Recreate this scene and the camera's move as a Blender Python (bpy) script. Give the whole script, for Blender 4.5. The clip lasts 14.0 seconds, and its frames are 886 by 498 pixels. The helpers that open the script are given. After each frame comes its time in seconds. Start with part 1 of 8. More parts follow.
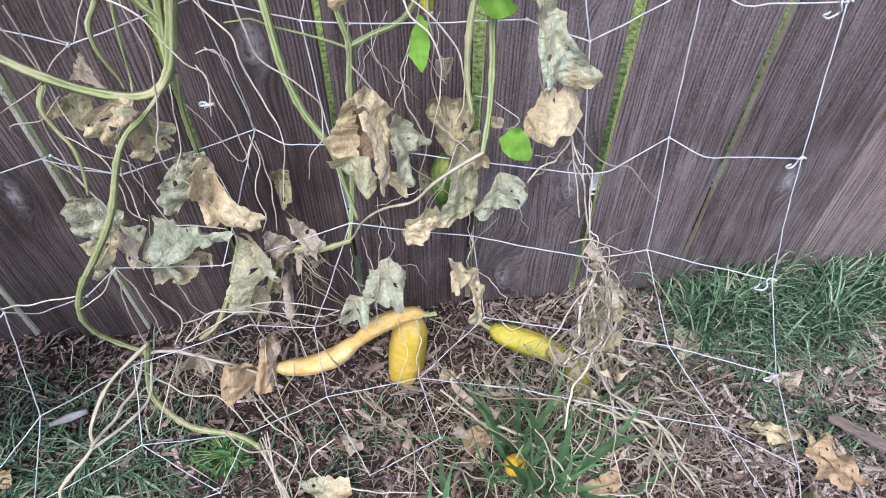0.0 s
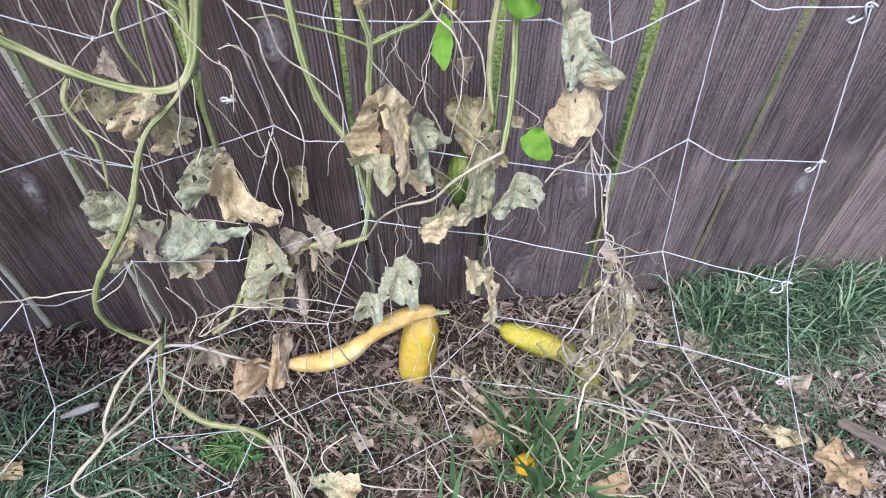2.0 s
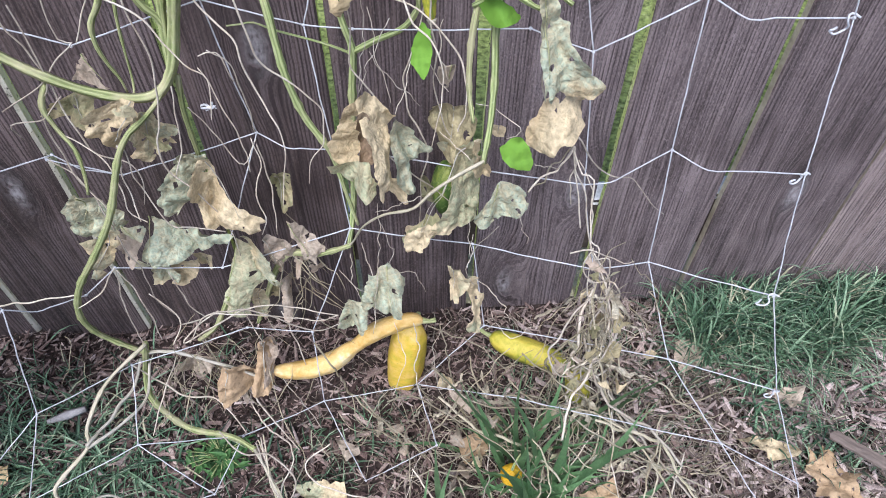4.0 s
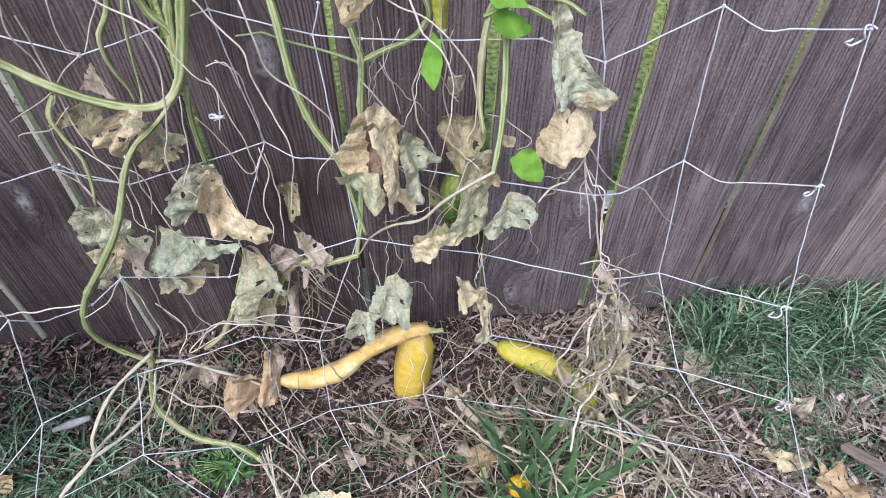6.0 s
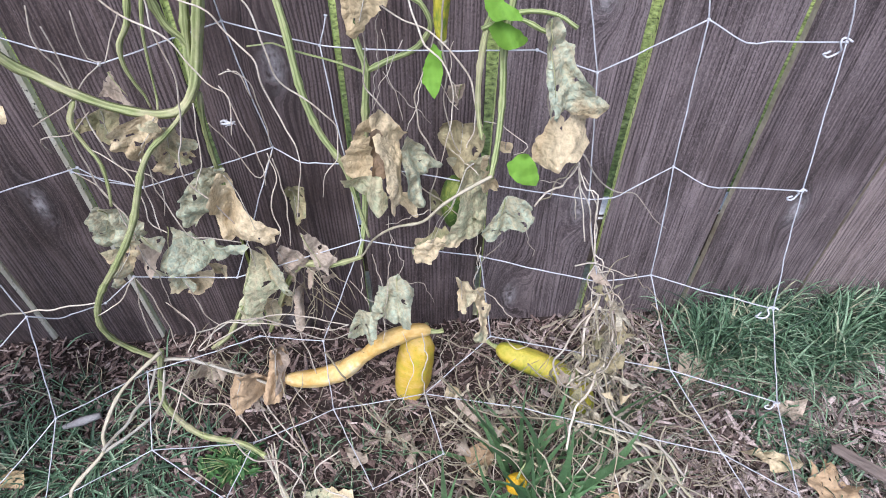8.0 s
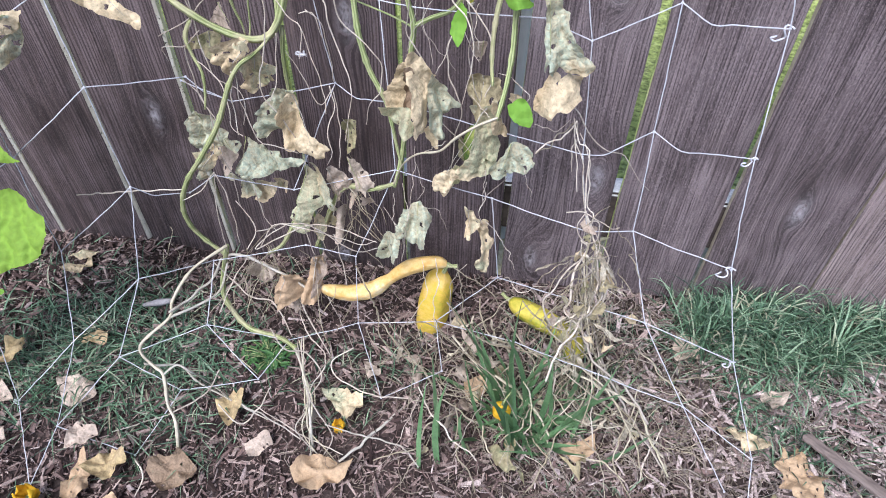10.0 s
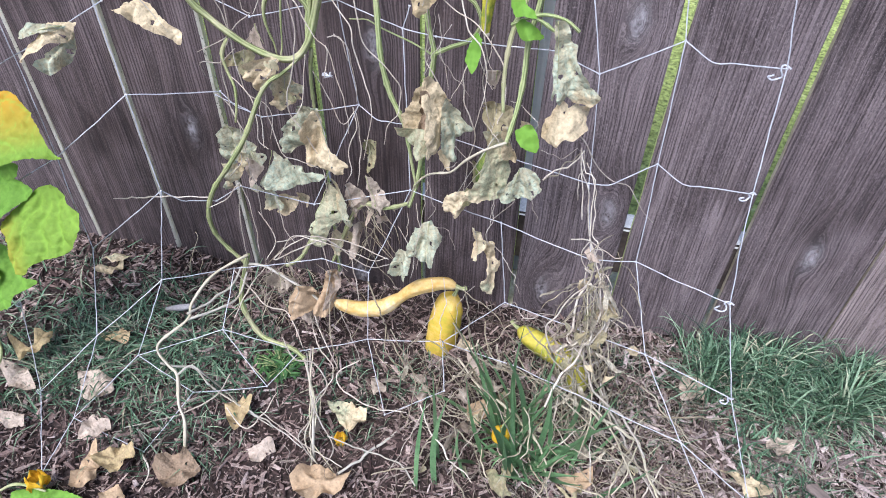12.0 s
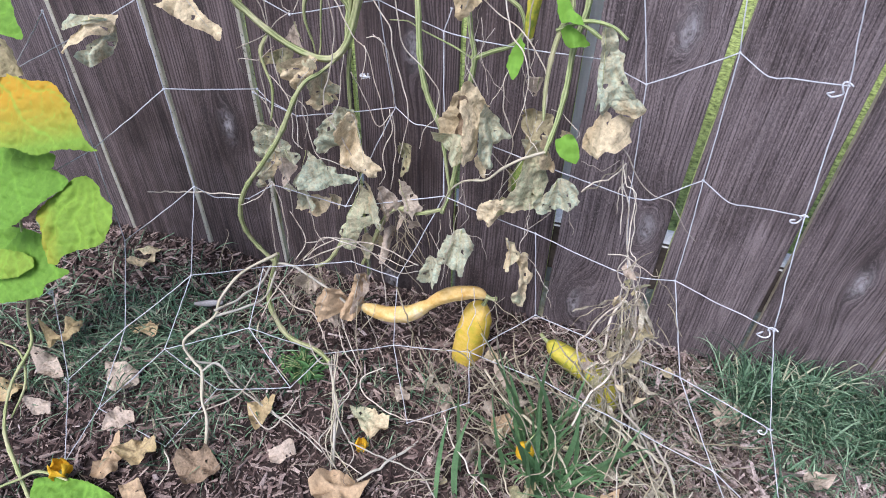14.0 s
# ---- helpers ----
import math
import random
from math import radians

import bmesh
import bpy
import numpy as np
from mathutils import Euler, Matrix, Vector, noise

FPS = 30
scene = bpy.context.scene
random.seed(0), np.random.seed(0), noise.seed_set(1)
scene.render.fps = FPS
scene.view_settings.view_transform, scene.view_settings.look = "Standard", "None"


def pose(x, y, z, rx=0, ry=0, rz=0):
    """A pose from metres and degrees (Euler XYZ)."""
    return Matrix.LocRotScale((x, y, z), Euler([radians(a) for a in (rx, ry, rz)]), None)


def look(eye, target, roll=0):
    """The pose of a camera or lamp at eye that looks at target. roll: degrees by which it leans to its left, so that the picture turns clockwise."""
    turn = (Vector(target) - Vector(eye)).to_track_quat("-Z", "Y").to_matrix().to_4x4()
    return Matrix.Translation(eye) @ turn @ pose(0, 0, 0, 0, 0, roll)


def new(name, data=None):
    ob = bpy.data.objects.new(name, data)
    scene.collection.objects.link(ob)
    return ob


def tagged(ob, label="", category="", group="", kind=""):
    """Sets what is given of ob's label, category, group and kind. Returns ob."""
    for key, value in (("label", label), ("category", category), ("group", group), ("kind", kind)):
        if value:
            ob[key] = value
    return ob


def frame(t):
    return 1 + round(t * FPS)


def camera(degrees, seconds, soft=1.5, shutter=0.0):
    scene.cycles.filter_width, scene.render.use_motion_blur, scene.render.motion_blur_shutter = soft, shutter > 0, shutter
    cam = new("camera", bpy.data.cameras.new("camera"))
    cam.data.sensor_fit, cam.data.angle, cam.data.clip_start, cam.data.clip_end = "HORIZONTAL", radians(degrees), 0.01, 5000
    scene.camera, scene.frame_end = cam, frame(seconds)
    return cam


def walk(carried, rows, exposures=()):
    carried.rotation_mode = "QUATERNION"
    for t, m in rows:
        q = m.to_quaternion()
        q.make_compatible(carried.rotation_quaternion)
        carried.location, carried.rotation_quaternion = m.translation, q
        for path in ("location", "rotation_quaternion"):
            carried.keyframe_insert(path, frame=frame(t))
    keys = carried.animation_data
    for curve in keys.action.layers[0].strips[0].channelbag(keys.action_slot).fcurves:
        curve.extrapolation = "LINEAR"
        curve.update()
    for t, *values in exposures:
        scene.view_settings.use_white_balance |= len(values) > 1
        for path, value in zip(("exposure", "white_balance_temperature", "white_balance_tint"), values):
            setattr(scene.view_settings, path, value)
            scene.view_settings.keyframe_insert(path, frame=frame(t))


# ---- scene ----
from mathutils.geometry import delaunay_2d_cdt

cam = camera(68.1, 14.0, soft=1.0)
PATH = [
    (0, (0.009, 0.016, 0.758), (0.133, 1.302, -0.769), -0.1),
    (0.5, (-0.001, 0.019, 0.757), (0.124, 1.301, -0.772), 0.4),
    (1, (-0.007, 0.019, 0.764), (0.119, 1.3, -0.768), 0.6),
    (1.5, (-0.004, 0.015, 0.762), (0.122, 1.298, -0.768), 0.7),
    (2, (-0.005, 0.015, 0.759), (0.115, 1.3, -0.769), 0.6),
    (2.5, (-0.005, 0.016, 0.76), (0.111, 1.301, -0.768), 0.5),
    (3, (0.002, 0.017, 0.761), (0.119, 1.307, -0.763), 0.6),
    (3.5, (0.014, 0.019, 0.76), (0.125, 1.31, -0.763), 0.6),
    (5.8, (0.018, 0.028, 0.756), (0.11, 1.333, -0.756), 0.2),
    (6, (0.012, 0.029, 0.759), (0.106, 1.332, -0.756), 0.3),
    (6.5, (0.0, 0.029, 0.767), (0.095, 1.333, -0.747), 0.5),
    (7, (-0.009, 0.025, 0.772), (0.085, 1.333, -0.738), 0.4),
    (7.5, (-0.01, 0.019, 0.776), (0.086, 1.334, -0.728), 0.4),
    (8, (0.013, 0.007, 0.772), (0.1, 1.334, -0.722), 0.3),
    (8.5, (0.042, -0.017, 0.769), (0.082, 1.324, -0.715), 0.7),
    (9, (0.056, -0.064, 0.781), (-0.005, 1.286, -0.693), 1.1),
    (9.2, (0.065, -0.084, 0.787), (-0.032, 1.261, -0.69), 1.0),
    (11.3, (0.124, -0.183, 0.801), (-0.107, 1.254, -0.571), 1.5),
    (11.5, (0.127, -0.182, 0.798), (-0.122, 1.258, -0.567), 1.6),
    (12, (0.134, -0.176, 0.797), (-0.162, 1.257, -0.567), 1.5),
    (12.5, (0.133, -0.175, 0.795), (-0.196, 1.253, -0.566), 1.6),
    (13, (0.131, -0.173, 0.793), (-0.22, 1.252, -0.566), 1.7),
    (13.5, (0.13, -0.165, 0.791), (-0.24, 1.256, -0.567), 1.7),
    (14, (0.128, -0.16, 0.788), (-0.258, 1.258, -0.569), 1.7),
]
walk(cam, [(t, look(eye, target, roll)) for t, eye, target, roll in PATH], exposures=[(0, 0.91, 5850, 11.5), (7.5, 0.88, 5850, 11.0), (8.5, 0.95, 5850, 14.5), (11.5, 1.06, 5750, 12.5), (13, 1.03, 5750, 12.5), (14, 0.86, 5850, 13.5)])

# ---- light: a bright overcast sky, softly directed from overhead ----
world = bpy.data.worlds.new("sky")
scene.world = world
world.use_nodes = True
wn = world.node_tree.nodes
sky = wn.new("ShaderNodeTexSky")
sky.sky_type, sky.sun_disc = "NISHITA", False
sky.sun_elevation, sky.sun_rotation = radians(57), radians(198)
sky.air_density, sky.dust_density, sky.ozone_density = 1.0, 3.0, 1.2
world.node_tree.links.new(sky.outputs[0], wn["Background"].inputs[0])
wn["Background"].inputs[1].default_value = 0.115
sun = new("sun", bpy.data.lights.new("sun", "SUN"))
sun.data.energy, sun.data.angle, sun.data.color = 2.2, radians(30), (1.0, 0.97, 0.94)
sun.matrix_world = look((-0.6, -1.85, 3.0), (0, 0, 0))

# ---- materials ----


class Nodes:
    """Short hand for node trees."""

    def __init__(self, name):
        self.m = bpy.data.materials.new(name)
        self.m.use_nodes = True
        self.t = self.m.node_tree
        self.b = self.t.nodes["Principled BSDF"]
        self.tc = self.t.nodes.new("ShaderNodeTexCoord")

    def n(self, kind, ins=None, **props):
        node = self.t.nodes.new("ShaderNode" + kind)
        for k, v in props.items():
            if k == "operation":
                node.operation = v
            elif k == "data_type":
                node.data_type = v
            elif k == "blend_type":
                node.blend_type = v
            elif k == "attribute_type":
                node.attribute_type = v
            elif k == "attribute_name":
                node.attribute_name = v
            elif k == "feature":
                node.feature = v
        for k, v in (ins or {}).items():
            self.set(node.inputs[k], v)
        return node

    def set(self, socket, v):
        if isinstance(v, bpy.types.NodeSocket):
            self.t.links.new(v, socket)
        else:
            socket.default_value = v

    def math(self, op, a, b=0.0, clamp=False):
        node = self.n("Math", {0: a, 1: b}, operation=op)
        node.use_clamp = clamp
        return node.outputs[0]

    def stretch(self, scale, coord="Object"):
        node = self.n("Mapping", {"Vector": self.tc.outputs[coord], "Scale": scale})
        return node.outputs[0]

    def noise(self, vec, scale, detail=4.0, rough=0.55, distortion=0.0):
        return self.n("TexNoise", {"Vector": vec, "Scale": scale, "Detail": detail, "Roughness": rough, "Distortion": distortion}).outputs[0]

    def ramp(self, fac, stops):
        node = self.t.nodes.new("ShaderNodeValToRGB")
        r = node.color_ramp
        while len(r.elements) < len(stops):
            r.elements.new(0.5)
        for e, (p, c) in zip(r.elements, stops):
            e.position, e.color = p, (*c, 1) if len(c) == 3 else c
        self.set(node.inputs[0], fac)
        return node.outputs[0]

    def mix(self, fac, a, b, blend="MIX"):
        node = self.t.nodes.new("ShaderNodeMix")
        node.data_type, node.blend_type = "RGBA", blend
        self.set(node.inputs[0], fac)
        for i, v in ((6, a), (7, b)):
            self.set(node.inputs[i], (*v, 1) if isinstance(v, tuple) and len(v) == 3 else v)
        return node.outputs[2]

    def bump(self, height, strength=0.3, distance=0.002):
        node = self.n("Bump", {"Height": height, "Strength": strength, "Distance": distance})
        self.set(self.b.inputs["Normal"], node.outputs[0])

    def end(self, color, rough=0.8, spec=0.3, trans=0.0):
        self.set(self.b.inputs["Base Color"], color)
        self.set(self.b.inputs["Roughness"], rough)
        self.b.inputs["Specular IOR Level"].default_value = spec
        if trans:
            out = self.t.nodes["Material Output"]
            tr = self.n("BsdfTranslucent", {"Color": color})
            mx = self.n("MixShader", {0: trans, 1: self.b.outputs[0], 2: tr.outputs[0]})
            self.t.links.new(mx.outputs[0], out.inputs[0])
        return self.m


def wood_stained():
    """Dark stained cedar board, grain along z, swirling round two knots that each board carries as properties."""
    k = Nodes("stained_fence_wood")
    sep = k.n("SeparateXYZ", {0: k.tc.outputs["Object"]})
    x, y, z = sep.outputs
    rnd = k.n("ObjectInfo").outputs["Random"]
    drift = k.noise(k.n("CombineXYZ", {0: k.math("MULTIPLY", x, 3.0), 1: k.math("MULTIPLY", rnd, 53.0), 2: k.math("MULTIPLY", z, 2.2)}).outputs[0], 2.0, 2.0, 0.5)
    field, halo, zone = k.math("ADD", x, k.math("MULTIPLY", k.math("SUBTRACT", drift, 0.5), 0.009)), None, None
    for prop in ("knot_a", "knot_b", "knot_c"):
        kn = k.n("SeparateXYZ", {0: k.n("Attribute", attribute_type="OBJECT", attribute_name=prop).outputs["Vector"]})
        dx = k.math("SUBTRACT", x, kn.outputs[0])
        dz = k.math("MULTIPLY", k.math("SUBTRACT", z, kn.outputs[2]), 0.42)
        d = k.math("SQRT", k.math("ADD", k.math("MULTIPLY", dx, dx), k.math("MULTIPLY", dz, dz)))
        d = k.math("ADD", d, k.math("MULTIPLY", k.math("SUBTRACT", k.noise(k.tc.outputs["Object"], 55.0, 3.0, 0.6), 0.5), 0.011))
        w = k.math("EXPONENT", k.math("MULTIPLY", k.math("MULTIPLY", d, d), -1700.0))
        core = k.math("EXPONENT", k.math("MULTIPLY", k.math("MULTIPLY", d, d), -13000.0))
        field = k.math("ADD", k.math("MULTIPLY", field, k.math("SUBTRACT", 1.0, w)), k.math("MULTIPLY", d, w))
        halo = core if halo is None else k.math("ADD", halo, core)
        zone = w if zone is None else k.math("ADD", zone, w)
    vec = k.n("CombineXYZ", {0: k.math("MULTIPLY", field, 1.0), 1: k.math("ADD", k.math("MULTIPLY", y, 1.0), k.math("MULTIPLY", rnd, 37.0)), 2: k.math("MULTIPLY", z, 0.03)}).outputs[0]
    fine = k.noise(vec, 460.0, 3.0, 0.6)
    broad = k.noise(vec, 80.0, 4.0, 0.6, 0.1)
    crack = k.noise(vec, 210.0, 2.0, 0.5)
    wander = k.noise(vec, 30.0, 2.0, 0.5)
    rows = k.math("SINE", k.math("ADD", k.math("MULTIPLY", field, 1500.0), k.math("MULTIPLY", wander, 38.0)))
    speck = k.noise(k.stretch((1, 1, 0.55)), 640.0, 3.0, 0.7)
    stain = k.noise(k.stretch((1.6, 1, 0.6)), 9.0, 5.0, 0.62)
    worn = k.n("Attribute", attribute_type="OBJECT", attribute_name="worn").outputs["Fac"]
    c = k.ramp(broad, [(0.32, (0.02, 0.0145, 0.014)), (0.5, (0.064, 0.046, 0.045)), (0.68, (0.135, 0.103, 0.101))])
    grey = k.ramp(broad, [(0.32, (0.118, 0.097, 0.103)), (0.5, (0.195, 0.163, 0.173)), (0.68, (0.286, 0.245, 0.258))])
    c = k.mix(k.math("ADD", worn, k.math("MULTIPLY", k.math("SUBTRACT", stain, 0.5), 1.3), True), c, grey)
    c = k.mix(k.math("MULTIPLY", k.math("SUBTRACT", worn, 1.0), 3.0, True), c, k.ramp(broad, [(0.34, (0.2, 0.15, 0.13)), (0.66, (0.48, 0.38, 0.33))]))
    bare = k.math("ADD", k.math("MULTIPLY", worn, 0.75), 0.42, True)
    c = k.mix(k.math("MULTIPLY", bare, k.ramp(fine, [(0.53, (0, 0, 0)), (0.68, (0.46, 0.46, 0.46))])), c, (0.32, 0.27, 0.275))
    c = k.mix(k.ramp(fine, [(0.34, (0.85, 0.85, 0.85)), (0.5, (0, 0, 0))]), c, (0.028, 0.021, 0.021))
    c = k.mix(k.math("MULTIPLY", k.ramp(rows, [(0.4, (0, 0, 0)), (0.9, (0.8, 0.8, 0.8))]), k.ramp(k.noise(k.stretch((3, 1, 0.5)), 14.0, 3.0), [(0.4, (0.1, 0.1, 0.1)), (0.58, (1, 1, 1))])), c, (0.04, 0.028, 0.031))
    c = k.mix(k.math("MULTIPLY", k.ramp(rows, [(-0.0, (0.5, 0.5, 0.5)), (0.3, (0, 0, 0))]), k.ramp(stain, [(0.42, (0, 0, 0)), (0.6, (1, 1, 1))])), c, (0.22, 0.175, 0.185))
    c = k.mix(k.ramp(crack, [(0.26, (0.8, 0.8, 0.8)), (0.31, (0, 0, 0))]), c, (0.018, 0.014, 0.014))
    c = k.mix(k.math("MULTIPLY", k.ramp(speck, [(0.54, (0, 0, 0)), (0.72, (0.75, 0.75, 0.75))]), k.math("ADD", k.math("MULTIPLY", worn, 0.7), 0.34, True)), c, (0.37, 0.31, 0.325))
    c = k.mix(k.ramp(speck, [(0.28, (0.8, 0.8, 0.8)), (0.45, (0, 0, 0))]), c, (0.022, 0.015, 0.017))
    c = k.mix(k.math("MULTIPLY", zone, k.ramp(k.math("SINE", k.math("MULTIPLY", field, 1900.0)), [(0.35, (0.12, 0.12, 0.12)), (0.75, (0.8, 0.8, 0.8))])), c, (0.036, 0.027, 0.028))
    c = k.mix(k.math("MULTIPLY", halo, k.ramp(k.noise(k.stretch((1, 1, 0.6)), 160.0, 3.0), [(0.32, (0, 0, 0)), (0.6, (0.85, 0.85, 0.85))])), c, (0.4, 0.385, 0.41))
    tone = k.ramp(k.noise(k.stretch((2.5, 1, 0.35)), 16.0, 4.0, 0.65), [(0.3, (0.5, 0.46, 0.45)), (0.47, (0.95, 0.93, 0.91)), (0.68, (1.0, 0.99, 0.97))])
    c = k.mix(1.0, c, tone, "MULTIPLY")
    k.bump(k.math("ADD", fine, k.math("ADD", k.math("MULTIPLY", rows, -0.12), k.math("MULTIPLY", speck, 0.6))), 0.5, 0.003)
    return k.end(c, 0.72, 0.35)


def wood_edge(name="weathered_board_edge", low=(0.42, 0.5, 0.17), middle=(0.58, 0.66, 0.24), high=(0.74, 0.78, 0.44), specks=0.54):
    """Sawn, weathered edge with algae and dark lichen specks."""
    k = Nodes(name)
    v = k.stretch((1, 1, 0.4))
    n1, n2 = k.noise(v, 60.0, 5.0, 0.6), k.noise(k.tc.outputs["Object"], 260.0, 3.0, 0.6)
    rnd = k.n("ObjectInfo").outputs["Random"]
    c = k.ramp(n1, [(0.3, low), (0.5, middle), (0.7, high)])
    c = k.mix(k.ramp(rnd, [(0.3, (0, 0, 0)), (0.7, (0.2, 0.2, 0.2))]), c, (0.42, 0.36, 0.27))
    c = k.mix(k.ramp(n2, [(specks, (0, 0, 0)), (specks + 0.08, (0.95, 0.95, 0.95))]), c, (0.05, 0.05, 0.035))
    k.bump(n2, 0.5, 0.002)
    return k.end(c, 0.9, 0.2)


def two_tone(name, stops, scale=30.0, fine=200.0, rough=0.85, bump=0.4, depth=0.002, trans=0.0, dark=0.35, spec=0.3, vary=0.25, stretch=(1, 1, 1)):
    """A mottled surface: broad patches from stops, fine grain darker, and a tone that differs piece by piece."""
    k = Nodes(name)
    v = k.stretch(stretch)
    a, b = k.noise(v, scale, 4.0, 0.6), k.noise(v, fine, 4.0, 0.65)
    c = k.ramp(a, stops)
    c = k.mix(k.ramp(b, [(0.35, (dark, dark, dark)), (0.6, (0, 0, 0))]), c, tuple(x * 0.35 for x in stops[0][1]))
    isl = k.n("NewGeometry").outputs["Random Per Island"]
    tone = k.n("MapRange", {"Value": k.math("FRACT", k.math("ADD", isl, k.n("ObjectInfo").outputs["Random"])), "To Min": 1 - vary, "To Max": 1 + vary}).outputs[0]
    c = k.mix(1.0, c, k.n("CombineColor", {0: tone, 1: tone, 2: tone}).outputs[0], "MULTIPLY")
    k.bump(b, bump, depth)
    return k.end(c, rough, spec, trans)


def stem_mat(name, pale, deep, brown, dry=0.25):
    """A ridged stem with pale and deep streaks along it and dried patches."""
    k = Nodes(name)
    uv = k.n("Mapping", {"Vector": k.tc.outputs["UV"], "Scale": (1.0, 0.12, 1.0)}).outputs[0]
    s = k.noise(uv, 14.0, 3.0, 0.6)
    p = k.noise(k.tc.outputs["Object"], 26.0, 4.0, 0.6)
    f = k.noise(k.tc.outputs["Object"], 420.0, 3.0, 0.7)
    c = k.mix(k.ramp(s, [(0.35, (0, 0, 0)), (0.68, (1, 1, 1))]), deep, pale)
    u = k.n("SeparateXYZ", {0: k.tc.outputs["UV"]}).outputs[0]
    groove = k.math("COSINE", k.math("ADD", k.math("MULTIPLY", u, 31.4159), k.math("MULTIPLY", s, 1.6)))
    c = k.mix(k.ramp(k.math("ADD", k.math("MULTIPLY", groove, 0.5), 0.5), [(0.05, (0.75, 0.75, 0.75)), (0.5, (0, 0, 0))]), c, tuple(x * 0.5 for x in deep))
    c = k.mix(k.ramp(p, [(0.62 - dry, (0, 0, 0)), (0.85 - dry, (0.8, 0.8, 0.8))]), c, brown)
    c = k.mix(k.ramp(f, [(0.62, (0, 0, 0)), (0.75, (0.5, 0.5, 0.5))]), c, (0.62, 0.62, 0.5))
    k.bump(k.math("ADD", f, s), 0.6, 0.001)
    return k.end(c, 0.72, 0.22)


def leaf_mat(name, green, tan, spots, trans=0.25, holes=0.5, pucker_depth=0.45, mottle=1.0):
    """A leaf blade: the attribute 'dry' leads from the green part to the tan part; veins from 'vein'."""
    k = Nodes(name)
    o = k.tc.outputs["Object"]
    dry = k.n("Attribute", attribute_type="GEOMETRY", attribute_name="dry").outputs["Fac"]
    vein = k.n("Attribute", attribute_type="GEOMETRY", attribute_name="vein").outputs["Fac"]
    a, b, d = k.noise(o, 38.0, 5.0, 0.6), k.noise(o, 170.0, 4.0, 0.65), k.noise(o, 620.0, 3.0, 0.7)
    edge = k.math("ADD", dry, k.math("MULTIPLY", k.math("SUBTRACT", a, 0.5), 1.3 * mottle))
    g = k.mix(k.ramp(b, [(0.35, (0, 0, 0)), (0.65, (1, 1, 1))]), tuple(x * (1 - 0.3 * mottle) for x in green), tuple(min(1, x * 1.2) for x in green))
    t = k.mix(k.ramp(b, [(0.32, (0, 0, 0)), (0.62, (1, 1, 1))]), tuple(x * (1 - 0.2 * mottle) for x in tan), tuple(min(1, x * (1 + 0.22 * mottle)) for x in tan))
    c = k.mix(k.ramp(edge, [(0.46 if mottle > 0.5 else 0.15, (0, 0, 0)), (0.66 if mottle > 0.5 else 0.85, (1, 1, 1))]), g, t)
    c = k.mix(k.ramp(d, [(0.62, (0, 0, 0)), (0.72, (0.5 * mottle, 0.5 * mottle, 0.5 * mottle))]), c, tuple(min(1, x * 1.7) for x in tan))
    c = k.mix(k.ramp(k.noise(o, 95.0, 2.0), [(0.66, (0, 0, 0)), (0.72, (holes, holes, holes))]), c, spots)
    c = k.mix(k.math("MULTIPLY", k.ramp(k.noise(o, 30.0, 4.0, 0.65), [(0.53, (0, 0, 0)), (0.7, (0.4 * mottle, 0.4 * mottle, 0.4 * mottle))]), k.ramp(dry, [(0.4, (0, 0, 0)), (0.9, (1, 1, 1))])), c, tuple(x * f for x, f in zip(tan, (0.68, 0.58, 0.48))))
    c = k.mix(k.math("MULTIPLY", vein, 0.6 if mottle > 0.5 else 0.8), c, tuple(x * (0.62 if mottle > 0.5 else 1.5) for x in (tan if mottle > 0.5 else green)))
    c = k.mix(k.ramp(k.noise(o, 24.0, 3.0, 0.6), [(0.54, (0, 0, 0)), (0.76, (0.45 * mottle, 0.45 * mottle, 0.45 * mottle))]), c, k.mix(1.0, c, (0.78, 0.72, 0.62), "MULTIPLY"))
    warp = k.n("VectorMath", {0: o, 1: k.n("VectorMath", {0: k.n("TexNoise", {"Vector": o, "Scale": 60.0}).outputs["Color"], "Scale": 0.012}, operation="SCALE").outputs[0]}, operation="ADD").outputs[0]
    cell = k.n("TexVoronoi", {"Vector": warp, "Scale": 150.0}, feature="DISTANCE_TO_EDGE").outputs["Distance"]
    big = k.n("TexVoronoi", {"Vector": warp, "Scale": 48.0}, feature="DISTANCE_TO_EDGE").outputs["Distance"]
    c = k.mix(k.ramp(cell, [(0.0, (0.32 * mottle, 0.32 * mottle, 0.32 * mottle)), (0.16, (0, 0, 0))]), c, tuple(min(1, x * 1.25) for x in tan))
    c = k.mix(k.ramp(big, [(0.0, (0.12 * mottle, 0.12 * mottle, 0.12 * mottle)), (0.05, (0, 0, 0))]), c, tuple(min(1, x * 1.3) for x in tan))
    c = k.mix(k.ramp(k.noise(o, 70.0, 5.0, 0.7), [(0.28, (0.4 * mottle, 0.4 * mottle, 0.4 * mottle)), (0.38, (0, 0, 0))]), c, spots)
    pucker = k.ramp(cell, [(0.0, (0, 0, 0)), (0.4, (1, 1, 1))])
    crease = k.ramp(k.math("ABSOLUTE", k.math("SUBTRACT", k.noise(warp, 85.0, 2.0, 0.5), 0.5)), [(0.0, (0, 0, 0)), (0.05, (1, 1, 1))])
    c = k.mix(k.math("MULTIPLY", k.math("SUBTRACT", 1.0, crease), 0.16 * mottle), c, tuple(x * 0.5 for x in tan))
